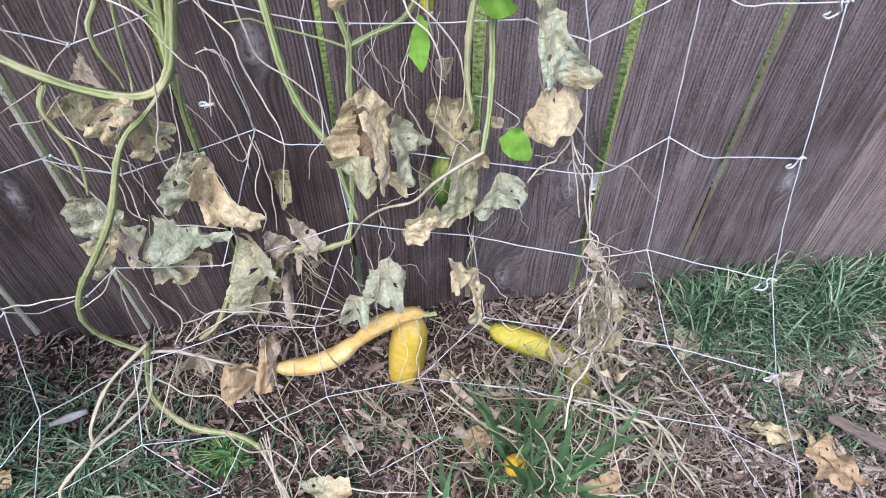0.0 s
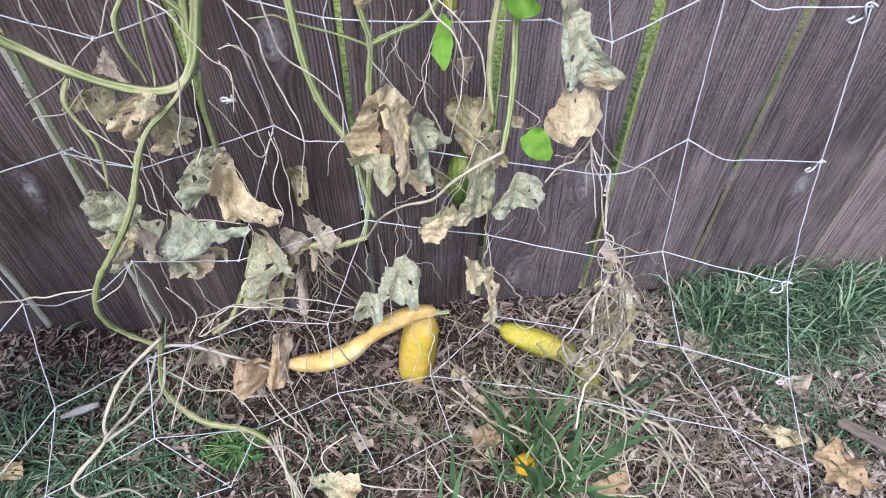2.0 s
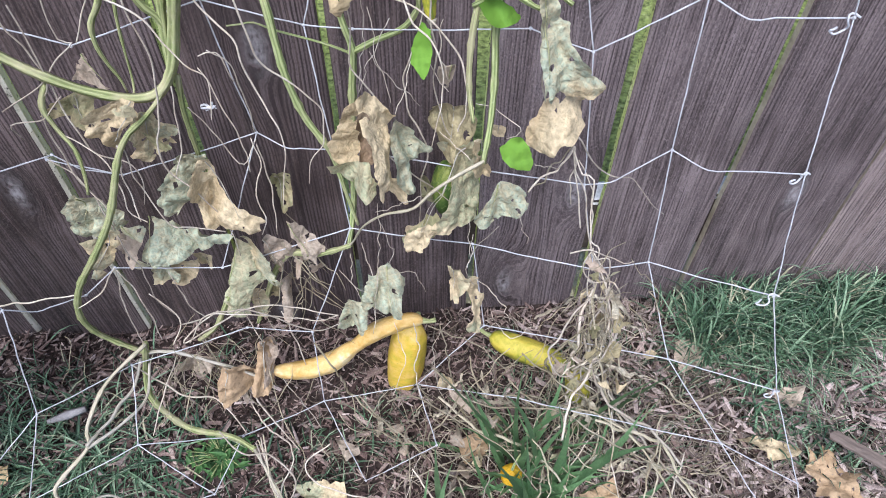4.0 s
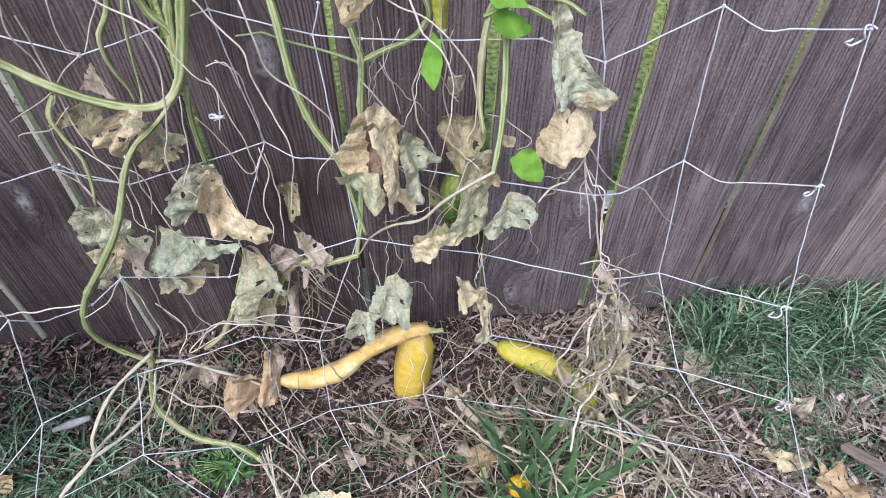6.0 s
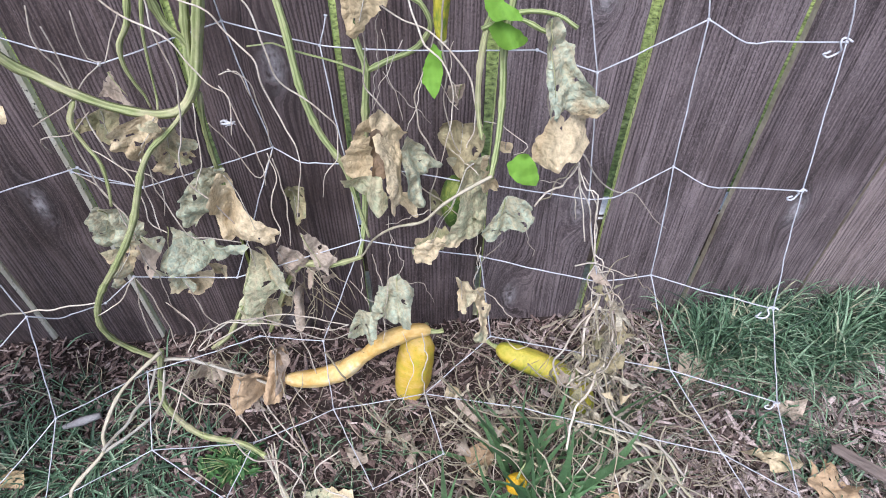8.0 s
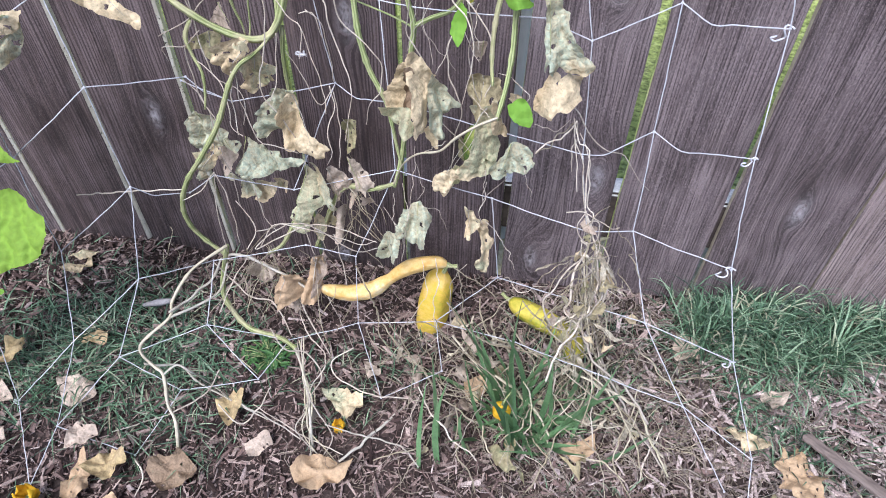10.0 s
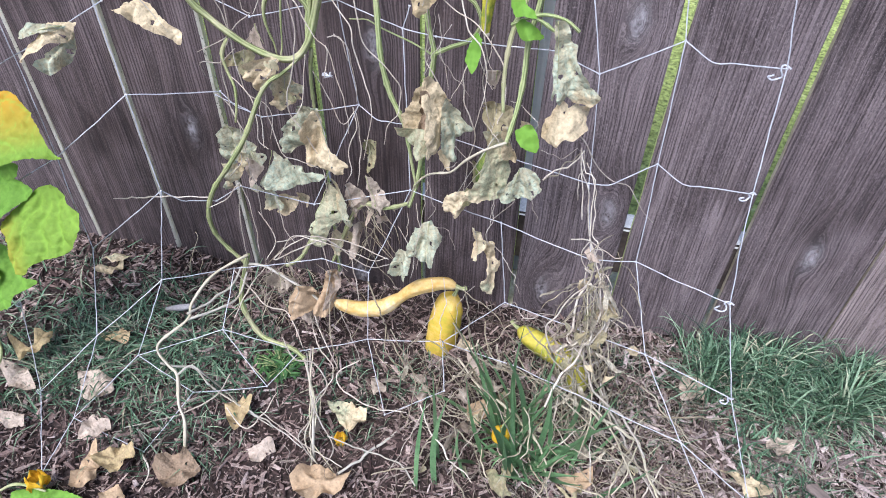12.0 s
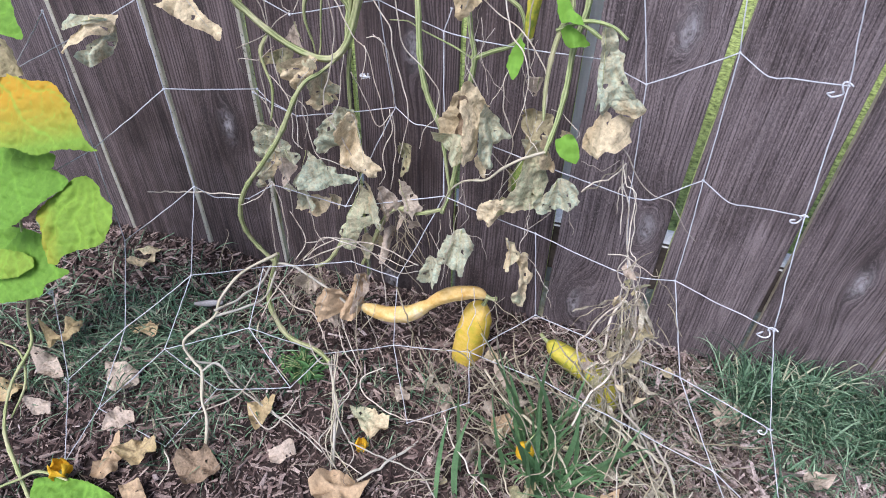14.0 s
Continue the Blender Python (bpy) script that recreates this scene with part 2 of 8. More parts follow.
    c = k.mix(k.ramp(k.noise(o, 340.0, 2.0, 0.6), [(0.3, (0.35 * mottle, 0.35 * mottle, 0.35 * mottle)), (0.4, (0, 0, 0))]), c, tuple(x * 0.42 for x in tan))
    k.bump(k.math("ADD", k.math("ADD", k.math("ADD", b, k.math("MULTIPLY", crease, 0.35 * mottle)), k.math("MULTIPLY", pucker, 0.6)), k.math("MULTIPLY", d, 0.5)), pucker_depth, 0.004)
    return k.end(c, 0.75, 0.25, trans)


SPLINTER = two_tone("weathered_splinter", [(0.3, (0.24, 0.22, 0.22)), (0.7, (0.42, 0.4, 0.4))], 40, 300, 0.85, 0.6, 0.001, vary=0.05)
WOOD, EDGE = wood_stained(), wood_edge()
PALE = wood_edge("bleached_board_edge", (0.42, 0.39, 0.32), (0.58, 0.55, 0.46), (0.74, 0.71, 0.63), 0.61)
RAIL = two_tone("raw_rail_wood", [(0.3, (0.24, 0.2, 0.15)), (0.7, (0.5, 0.44, 0.36))], 20, 150)
# one rail wood in two tones: skylight on top, shade in front, as colour
RAIL_LIT = two_tone("lit_rail_top", [(0.3, (0.62, 0.6, 0.58)), (0.7, (0.8, 0.79, 0.77))], 60, 300, vary=0.0)
RAIL_SHADED = two_tone("shaded_rail_front", [(0.3, (0.035, 0.026, 0.024)), (0.7, (0.09, 0.07, 0.062))], 20, 150, vary=0.0)
SOIL = two_tone("mulch_soil", [(0.3, (0.020, 0.013, 0.012)), (0.5, (0.042, 0.029, 0.025)), (0.72, (0.100, 0.072, 0.064))], 45, 260, 0.95, 0.9, 0.006, vary=0.0)
BARK_SLAB = two_tone("weathered_bark_slab", [(0.3, (0.12, 0.092, 0.08)), (0.7, (0.25, 0.205, 0.18))], 30, 260, 0.9, 0.8, 0.002, vary=0.0, stretch=(0.15, 1, 1))
# colour lifted above real grass, standing in for sunlight seen through the gaps
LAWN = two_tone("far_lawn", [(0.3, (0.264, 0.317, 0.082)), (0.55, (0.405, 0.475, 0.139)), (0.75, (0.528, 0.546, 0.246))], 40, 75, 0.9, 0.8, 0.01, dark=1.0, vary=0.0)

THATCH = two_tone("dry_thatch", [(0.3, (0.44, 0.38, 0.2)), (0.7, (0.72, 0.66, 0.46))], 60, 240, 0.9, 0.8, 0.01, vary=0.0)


def pieces_mat(name, stops, rough=0.9, spec=0.2, trans=0.0):
    """Loose bits, each of its own colour out of stops, with grain along them."""
    k = Nodes(name)
    isl = k.n("NewGeometry").outputs["Random Per Island"]
    f = k.noise(k.tc.outputs["Object"], 420.0, 4.0, 0.7)
    c = k.ramp(isl, stops)
    c = k.mix(k.ramp(f, [(0.35, (0.6, 0.6, 0.6)), (0.6, (0, 0, 0))]), c, (0.03, 0.022, 0.02))
    k.bump(f, 0.5, 0.001)
    return k.end(c, rough, spec, trans)


CHIP = pieces_mat("bark_chip", [(0.0, (0.026, 0.016, 0.013)), (0.25, (0.086, 0.055, 0.050)), (0.5, (0.224, 0.155, 0.137)), (0.8, (0.344, 0.258, 0.229)), (1.0, (0.499, 0.396, 0.348))])
PALE_CHIP = pieces_mat("pale_bark_fibre", [(0.0, (0.066, 0.049, 0.043)), (0.3, (0.206, 0.162, 0.149)), (0.6, (0.416, 0.335, 0.312)), (0.85, (0.541, 0.441, 0.413)), (1.0, (0.645, 0.543, 0.499))])
STRAW = pieces_mat("dry_straw", [(0.0, (0.108, 0.086, 0.063)), (0.35, (0.234, 0.189, 0.143)), (0.7, (0.360, 0.305, 0.239)), (1.0, (0.495, 0.439, 0.370))])
BLADE = pieces_mat("grass_blade", [(0.0, (0.02, 0.05, 0.03)), (0.4, (0.08, 0.17, 0.09)), (0.72, (0.2, 0.34, 0.2)), (0.9, (0.37, 0.5, 0.33)), (1.0, (0.5, 0.46, 0.32))], 0.5, 0.4, 0.15)
BROAD = two_tone("broad_blade", [(0.3, (0.095, 0.195, 0.085)), (0.6, (0.165, 0.295, 0.135)), (0.8, (0.29, 0.43, 0.23))], 30, 300, 0.5, 0.3, 0.001, 0.25, vary=0.3, spec=0.45)
TWINE = two_tone("white_nylon_twine", [(0.3, (0.48, 0.49, 0.53)), (0.7, (0.67, 0.68, 0.73))], 80, 900, 0.55, 0.6, 0.001, vary=0.06)
FLUFF = two_tone("white_cotton_tie", [(0.3, (0.5, 0.5, 0.52)), (0.7, (0.7, 0.7, 0.72))], 80, 500, 0.9, 0.8, 0.002, vary=0.05)
STEM = stem_mat("green_vine_stem", (0.46, 0.5, 0.26), (0.26, 0.33, 0.12), (0.44, 0.41, 0.24), 0.12)
STEM_Y = stem_mat("yellowing_vine_stem", (0.46, 0.48, 0.25), (0.27, 0.32, 0.12), (0.47, 0.42, 0.27), 0.17)
STEM_D = stem_mat("dried_vine_stem", (0.54, 0.5, 0.41), (0.34, 0.31, 0.23), (0.48, 0.45, 0.4), 0.25)
STEM_T = stem_mat("straw_vine_stem", (0.56, 0.52, 0.37), (0.36, 0.33, 0.2), (0.54, 0.48, 0.38), 0.28)
TENDRIL = two_tone("dry_tendril", [(0.3, (0.4, 0.33, 0.26)), (0.55, (0.56, 0.5, 0.42)), (0.75, (0.7, 0.65, 0.58))], 40, 400, 0.8, 0.3, 0.001, vary=0.35)
LEAF = leaf_mat("withering_leaf", (0.44, 0.47, 0.31), (0.65, 0.535, 0.35), (0.15, 0.09, 0.06))
LEAF_P = leaf_mat("pale_withering_leaf", (0.47, 0.535, 0.41), (0.6, 0.49, 0.31), (0.16, 0.13, 0.09))
LEAF_O = leaf_mat("olive_withered_leaf", (0.33, 0.34, 0.19), (0.42, 0.36, 0.215), (0.09, 0.07, 0.05))
LEAF_B = leaf_mat("shrivelled_leaf", (0.45, 0.38, 0.3), (0.53, 0.43, 0.345), (0.16, 0.11, 0.09))
LEAF_G = leaf_mat("fresh_green_leaf", (0.125, 0.25, 0.033), (0.19, 0.31, 0.045), (0.2, 0.3, 0.06), 0.2, 0.0, 0.09, 0.1)
LEAF_Y = leaf_mat("yellowing_green_leaf", (0.16, 0.27, 0.035), (0.47, 0.28, 0.025), (0.5, 0.36, 0.08), 0.2, 0.0, 0.09, 0.05)
ROT = leaf_mat("rotting_leaf", (0.2, 0.155, 0.1), (0.25, 0.18, 0.12), (0.06, 0.04, 0.03), 0.1)
STRAND = two_tone("dead_vine_strand", [(0.3, (0.239, 0.198, 0.129)), (0.5, (0.350, 0.306, 0.215)), (0.72, (0.497, 0.450, 0.344))], 30, 300, 0.85, 0.5, 0.001, vary=0.35)
RIBBON = two_tone("shrivelled_leaf_ribbon", [(0.3, (0.4, 0.33, 0.24)), (0.5, (0.57, 0.51, 0.39)), (0.72, (0.7, 0.66, 0.54))], 55, 300, 0.85, 0.7, 0.003, 0.2, dark=0.6, vary=0.4)
FALLEN = leaf_mat("fallen_leaf", (0.46, 0.36, 0.19), (0.44, 0.315, 0.195), (0.2, 0.13, 0.07), 0.15, 0.4, 0.3, 0.8)


def cucumber_mat(name, stops, speck):
    k = Nodes(name)
    uv = k.n("Mapping", {"Vector": k.tc.outputs["UV"], "Scale": (1.0, 0.3, 1.0)}).outputs[0]
    a, s, f = k.noise(k.tc.outputs["Object"], 22.0, 4.0, 0.55), k.noise(uv, 9.0, 3.0, 0.6), k.noise(k.tc.outputs["Object"], 300.0, 3.0, 0.6)
    c = k.ramp(k.math("ADD", k.math("MULTIPLY", a, 0.6), k.math("MULTIPLY", s, 0.4)), stops)
    c = k.mix(k.ramp(f, [(0.6, (0, 0, 0)), (0.72, (0.6, 0.6, 0.6))]), c, speck)
    k.bump(k.math("ADD", f, s), 0.5, 0.0015)
    k.b.inputs["Subsurface Weight"].default_value = 0.08
    k.b.inputs["Subsurface Radius"].default_value = (0.01, 0.006, 0.002)
    return k.end(c, 0.55, 0.32)


YELLOW = cucumber_mat("overripe_yellow_skin", [(0.36, (0.5, 0.3, 0.07)), (0.5, (0.63, 0.44, 0.17)), (0.62, (0.72, 0.59, 0.36))], (0.6, 0.42, 0.16))
GOLD = cucumber_mat("golden_cucumber_skin", [(0.35, (0.42, 0.38, 0.04)), (0.5, (0.62, 0.43, 0.06)), (0.62, (0.72, 0.5, 0.17))], (0.35, 0.32, 0.05))
LIME = cucumber_mat("yellow_green_skin", [(0.4, (0.16, 0.22, 0.03)), (0.5, (0.4, 0.37, 0.04)), (0.6, (0.56, 0.46, 0.07))], (0.2, 0.26, 0.05))
GREEN = cucumber_mat("green_cucumber_skin", [(0.38, (0.025, 0.06, 0.012)), (0.5, (0.065, 0.12, 0.025)), (0.65, (0.26, 0.28, 0.06))], (0.3, 0.33, 0.14))
ORANGE = two_tone("orange_petal", [(0.3, (0.72, 0.38, 0.012)), (0.7, (0.82, 0.55, 0.04))], 60, 300, 0.6, 0.3, 0.001, 0.2, vary=0.1)
STEEL = two_tone("galvanized_steel", [(0.3, (0.84, 0.87, 0.89)), (0.7, (0.9, 0.92, 0.93))], 20, 200, 0.5, 0.2, 0.001, dark=0.0, vary=0.0)

# ---- building blocks ----


def link_mesh(name, verts, faces, material, parent=None, smooth=True, uvs=None):
    me = bpy.data.meshes.new(name)
    me.from_pydata([tuple(v) for v in verts], [], faces)
    if uvs is not None:
        layer = me.uv_layers.new(name="UVMap")
        loops = np.empty(len(me.loops), dtype=np.int32)
        me.loops.foreach_get("vertex_index", loops)
        layer.data.foreach_set("uv", np.asarray(uvs, dtype=np.float32)[loops].ravel())
    if smooth:
        me.polygons.foreach_set("use_smooth", [True] * len(me.polygons))
    me.materials.append(material)
    me.update()
    ob = new(name, me)
    ob.parent = parent
    return ob


def part(name, bm, material, parent, label=""):
    me = bpy.data.meshes.new(name)
    bm.to_mesh(me)
    bm.free()
    me.materials.append(material)
    ob = new(name, me)
    ob.parent = parent
    return tagged(ob, label)


def thing(name, label, category, group="", kind="", at=(0, 0, 0)):
    ob = new(name)
    ob.empty_display_size = 0.02
    ob.location = at
    return tagged(ob, label, category, group, kind)


def smooth_line(pts, step):
    """Points along a Catmull-Rom line through pts, about step apart."""
    p = [np.array(q, dtype=float) for q in pts]
    p = [2 * p[0] - p[1]] + p + [2 * p[-1] - p[-2]]
    out = []
    for i in range(1, len(p) - 2):
        n = max(2, int(np.linalg.norm(p[i + 1] - p[i]) / step))
        for s in np.arange(n) / n:
            out.append(0.5 * (2 * p[i] + (p[i + 1] - p[i - 1]) * s + (2 * p[i - 1] - 5 * p[i] + 4 * p[i + 1] - p[i + 2]) * s**2 + (3 * p[i] - p[i - 1] - 3 * p[i + 1] + p[i + 2]) * s**3))
    out.append(p[-2])
    return np.array(out)


def tube_data(line, radii, sides=6, ridge=0.0, ridges=5, base=0):
    """Vertices, faces and uvs of a tube along line, closed at its ends."""
    n = len(line)
    radii = np.interp(np.linspace(0, 1, n), np.linspace(0, 1, len(radii)), radii) if not np.isscalar(radii) else np.full(n, radii)
    tan = np.gradient(line, axis=0)
    tan /= np.linalg.norm(tan, axis=1)[:, None] + 1e-12
    up = np.array([0.0, 0, 1]) if abs(tan[0][2]) < 0.9 else np.array([1.0, 0, 0])
    verts, uvs, length = [], [], 0.0
    for i in range(n):
        up = up - tan[i] * (up @ tan[i])
        up /= np.linalg.norm(up) + 1e-12
        side = np.cross(tan[i], up)
        if i:
            length += np.linalg.norm(line[i] - line[i - 1])
        for j in range(sides):
            a = 2 * math.pi * j / sides
            r = radii[i] * (1 + ridge * math.cos(ridges * a))
            verts.append(line[i] + r * (math.cos(a) * up + math.sin(a) * side))
            uvs.append((j / sides, length * 40))
    faces = [(base + i * sides + j, base + i * sides + (j + 1) % sides, base + (i + 1) * sides + (j + 1) % sides, base + (i + 1) * sides + j) for i in range(n - 1) for j in range(sides)]
    faces += [tuple(base + j for j in reversed(range(sides))), tuple(base + (n - 1) * sides + j for j in range(sides))]
    return verts, faces, uvs


def tube(name, pts, radii, material, parent, sides=6, step=0.005, ridge=0.0, ridges=5, wob=0.0, seed=0, label=""):
    line = smooth_line(pts, step)
    if wob:
        for i, q in enumerate(line):
            v = Vector(q) * (75 if wob > 0.003 else 45) + Vector((seed * 7.3, 0, 0))
            fade = min(1.0, 4 * i / len(line), 4 * (len(line) - 1 - i) / len(line))
            line[i] = q + wob * fade * np.array(noise.noise_vector(v))
    if ridge:  # joints thicken the stem every few centimetres
        run = np.concatenate([[0], np.cumsum(np.linalg.norm(np.diff(line, axis=0), axis=1))])
        gap, start = 0.042 + 0.012 * math.sin(11 * line[0][0] * 50), 0.02 + 0.01 * math.sin(40 * line[0][2])
        swell = 1 + 0.3 * np.exp(-(((run - start + gap / 2) % gap - gap / 2) / 0.0032) ** 2) + 0.05 * np.sin(run * 310)
        radii = np.interp(np.linspace(0, 1, len(line)), np.linspace(0, 1, len(radii)), radii) * swell
    v, f, u = tube_data(line, radii, sides, ridge, ridges)
    return tagged(link_mesh(name, v, f, material, parent, True, u), label)


def leaf_ring(pts, seed, rng, teeth, bites, rounded=0.6):
    """A closed leaf margin through pts: part rounded, part straight, toothed, wavy and bitten."""
    ring, m, run = [], len(pts), 0.0
    for i in range(m):
        a, b, c, d = pts[i - 1], pts[i], pts[(i + 1) % m], pts[(i + 2) % m]
        k = max(2, int(np.linalg.norm(c - b) / 0.0024))
        out = np.array((c[1] - b[1], b[0] - c[0])) / (np.linalg.norm(c - b) + 1e-9)
        for s in np.arange(k) / k:
            q = 0.5 * (2 * b + (c - a) * s + (2 * a - 5 * b + 4 * c - d) * s**2 + (3 * b - a - 3 * c + d) * s**3)
            q = rounded * q + (1 - rounded) * (b + (c - b) * s)
            run += np.linalg.norm(c - b) / k
            j = noise.noise_vector(Vector((q[0] * 150, q[1] * 150, seed))) + 0.6 * noise.noise_vector(Vector((q[0] * 420, q[1] * 420, seed + 8)))
            tooth = (run / 0.0085 + 0.6 * noise.noise(Vector((q[0] * 60, q[1] * 60, seed + 4)))) % 1.0
            ring.append(q + teeth * (0.0019 * np.array((j[0], j[1])) + out * (0.0017 if rounded > 0.5 else 0.0005) * (tooth - 0.5)))
    ring = np.array(ring)
    mid = ring.mean(0)
    for _ in range(bites):
        c, r = ring[rng.randrange(len(ring))] * 1.0, rng.uniform(0.003, 0.006)
        if c[1] > mid[1] + 0.01:
            continue
        for i, q in enumerate(ring):
            e = np.linalg.norm(q - c)
            if e < r:
                ring[i] = q + (mid - q) / np.linalg.norm(mid - q) * (r - e) * 1.3
    return ring


def leaf_sheet(ring, step, rng):
    """Triangles over the inside of ring."""
    lo, hi = ring.min(0), ring.max(0)
    e = np.roll(ring, -1, 0)
    inner = []
    for gx in np.arange(lo[0], hi[0], step):
        for gy in np.arange(lo[1], hi[1], step):
            q = np.array((gx + rng.uniform(-1, 1) * step * 0.3, gy + rng.uniform(-1, 1) * step * 0.3))
            hit = (ring[:, 1] > q[1]) != (e[:, 1] > q[1])
            with np.errstate(divide="ignore", invalid="ignore"):
                xs = ring[:, 0] + (q[1] - ring[:, 1]) * (e[:, 0] - ring[:, 0]) / (e[:, 1] - ring[:, 1])
            if np.count_nonzero(hit & (q[0] < xs)) % 2 and np.min(np.hypot(*(ring - q).T)) > step * 0.5:
                inner.append(q)
    allp = [Vector(p) for p in ring] + [Vector(p) for p in inner]
    vs, _, fs, *_ = delaunay_2d_cdt(allp, [(i, (i + 1) % len(ring)) for i in range(len(ring))], [], 1, 1e-5)
    return vs, fs


def leaf(name, at, outline, material, parent, dry=(0.5, 0.0, 0.0), pleat=0.5, crumple=0.0075, flat=False, seed=0, label="", holes=2, cup=0.0, tilt=0, yaw=0, hang=0.5):
    """A leaf blade hanging at `at`, tipped back by tilt and turned by yaw; the outline is in centimetres in its own plane (across, up),
    or lying flat (across, away). dry: how withered it is at its middle, and how that grows across and upwards, per 10 cm. A withered blade
    is folded fan-wise from its upper end, creased along its veins, crumpled, torn and rolled at the rim."""
    rng = random.Random(seed * 17 + 5)
    pts = [np.array(p) / (100 if flat or crumple < 0.006 else 96) for p in outline]
    fresh = crumple < 0.006
    ring = leaf_ring(pts, seed, rng, 0.5 if fresh else 0.45 if (flat and holes < 5) else 1.0, 0, 0.25 if flat else 0.6 if fresh else 0.42)
    lo, hi = ring.min(0), ring.max(0)
    size = np.linalg.norm(hi - lo)
    top = ring[np.argmax(ring[:, 1])]
    mid = ring.mean(0)
    low = ring[np.argmin(ring[:, 1])] * 0.85 + top * 0.15
    base = np.arctan2(ring[:, 0] - top[0], top[1] - ring[:, 1] + 0.012)
    a0, a1 = (np.percentile(base, 8), np.percentile(base, 92)) if not flat else (-3.0, 3.0)
    veins_at = [a0 + (a1 - a0) * (k + 0.5 + rng.uniform(-0.3, 0.3)) / 5 for k in range(5)]
    deep = [rng.choice((0.15, 0.25, 0.5, 1.0)) for k in range(5)]
    hub = top if not flat else mid
    ph, folds = rng.uniform(0, 6.28), rng.uniform(2.0, 3.6)
    droop, bias = rng.uniform(1.2, 3.2), rng.uniform(-1, 1)
    soft = 0.3 if fresh else 1.0
    small = min(1.0, size / 0.07)
    if flat:
        crumple *= 0.9

    def ridged(p, scale, shift):
        return 1 - 2 * abs(noise.noise(Vector((p.x * scale, p.y * scale, seed * 1.7 + shift))))

    def relief(p, rim):
        r = math.hypot(p.x - hub[0], p.y - hub[1])
        a = math.atan2(p.x - hub[0], hub[1] - p.y + (0.0 if flat else 0.012))
        w = folds * a * 1.6 + ph + 0.9 * noise.noise(Vector((p.x * 25, p.y * 25, seed + 70)))
        d = (0.55 if flat or fresh else 0.75) * pleat * min(r, 0.045) * (abs(((w / math.pi) % 2) - 1) - 0.5) * 2
        a += 0.15 * noise.noise(Vector((p.x * 30, p.y * 30, seed + 55)))
        da = min(abs(a - v) for v in veins_at) * r
        for v, e in zip(veins_at, deep):
            side = abs(a - v) * r
            d -= soft * e * (0.35 if flat else 1.2) * min(0.012, 0.45 * r) * math.exp(-((side / 0.0036) ** 1.2))
        nz = noise.fractal(Vector((p.x * 36, p.y * 36, seed * 3.1)), 0.7, 2.2, 3)
        d += crumple * small * (0.7 * nz + 0.55 * ridged(p, 48, 9) + 0.28 * ridged(p, 115, 3) + 0.1 * ridged(p, 260, 5))
        d += cup * ((p.x - mid[0]) ** 2 + (p.y - mid[1]) ** 2) / size
        if not flat:
            d -= hang * droop * min(abs(p.x - mid[0] - 0.2 * bias * (top[1] - p.y)), 0.035) ** 2 / size
        roll = noise.noise(Vector((p.x * 33, p.y * 33, seed + 31)))
        d += soft * small * (0.009 * roll - 0.003) * math.exp(-rim / 0.006)
        if flat:
            d += 0.011 * (roll + 0.35) * math.exp(-rim / 0.009)
        vein = max(0.0, 1 - da / (0.0024 if fresh else 0.002)) if r > 0.004 else 0.0
        if fresh:
            rung = abs((((r - 0.75 * da) / 0.0125) % 1) - 0.5) * 0.0125
            vein = max(vein, 0.6 * max(0.0, 1 - rung / 0.0012))
            d -= 0.0012 * max(0.0, 1 - rung / 0.003)
        return d, vein

    verts, faces, drys, veins = [], [], [], []
    vs, fs = leaf_sheet(ring, 0.0022 if fresh else 0.0024 if not flat else 0.0031, rng)
    spots = []
    while len(spots) < holes:
        q = ring[rng.randrange(len(ring))] * 0.6 + mid * 0.4 + np.array((rng.gauss(0, 0.003), rng.gauss(0, 0.003)))
        spots.append((q[0], q[1], rng.uniform(0.0007, 0.0018)))
    for p in vs:
        rim = float(np.min(np.hypot(ring[:, 0] - p.x, ring[:, 1] - p.y)))
        d, vein = relief(p, rim)
        verts.append((p.x, p.y, max(d + 0.004, 0.0) + 0.002) if flat else (p.x, -d, p.y))
        drys.append(dry[0] + dry[1] * (p.x - mid[0]) * 10 + dry[2] * (p.y - mid[1]) * 10 + (0.12 * math.exp(-rim / 0.003) if not fresh else 0.0))
        veins.append(vein)
    for f in fs:
        cx, cy = sum(vs[i].x for i in f) / len(f), sum(vs[i].y for i in f) / len(f)
        if not any(math.hypot(cx - h[0], (cy - h[1]) * 0.7) < h[2] for h in spots):
            faces.append(tuple(f))
    ob = link_mesh(name, verts, faces, material)
    for key, val in (("dry", drys), ("vein", veins)):
        at_layer = ob.data.attributes.new(key, "FLOAT", "POINT")
        at_layer.data.foreach_set("value", np.array(val, dtype=np.float32))
    ob.location = at
    ob.rotation_euler = (radians(-tilt), 0, radians(yaw))
    ob.parent = parent
    if name == "lobe":
        ob.matrix_parent_inverse = parent.matrix_basis.inverted()
    if not name.startswith("fallen") and name != "lobe" and not fresh:
        rib = []
        for s in np.linspace(0.02, 0.85, 9):
            q = top + (low - top) * s + np.array((0.06 * math.sin(3 * s + seed), 0)) * size * 0.3
            d = relief(Vector((q[0], q[1])), 0.02)[0]
            rib.append(np.array((q[0], -d - 0.0001, q[1])))
        tube("midrib", rib, [0.0006, 0.0004, 0.0002], STEM_D if dry[0] > 0.3 else STEM_Y, ob, 5, 0.006)
    return tagged(ob, label)


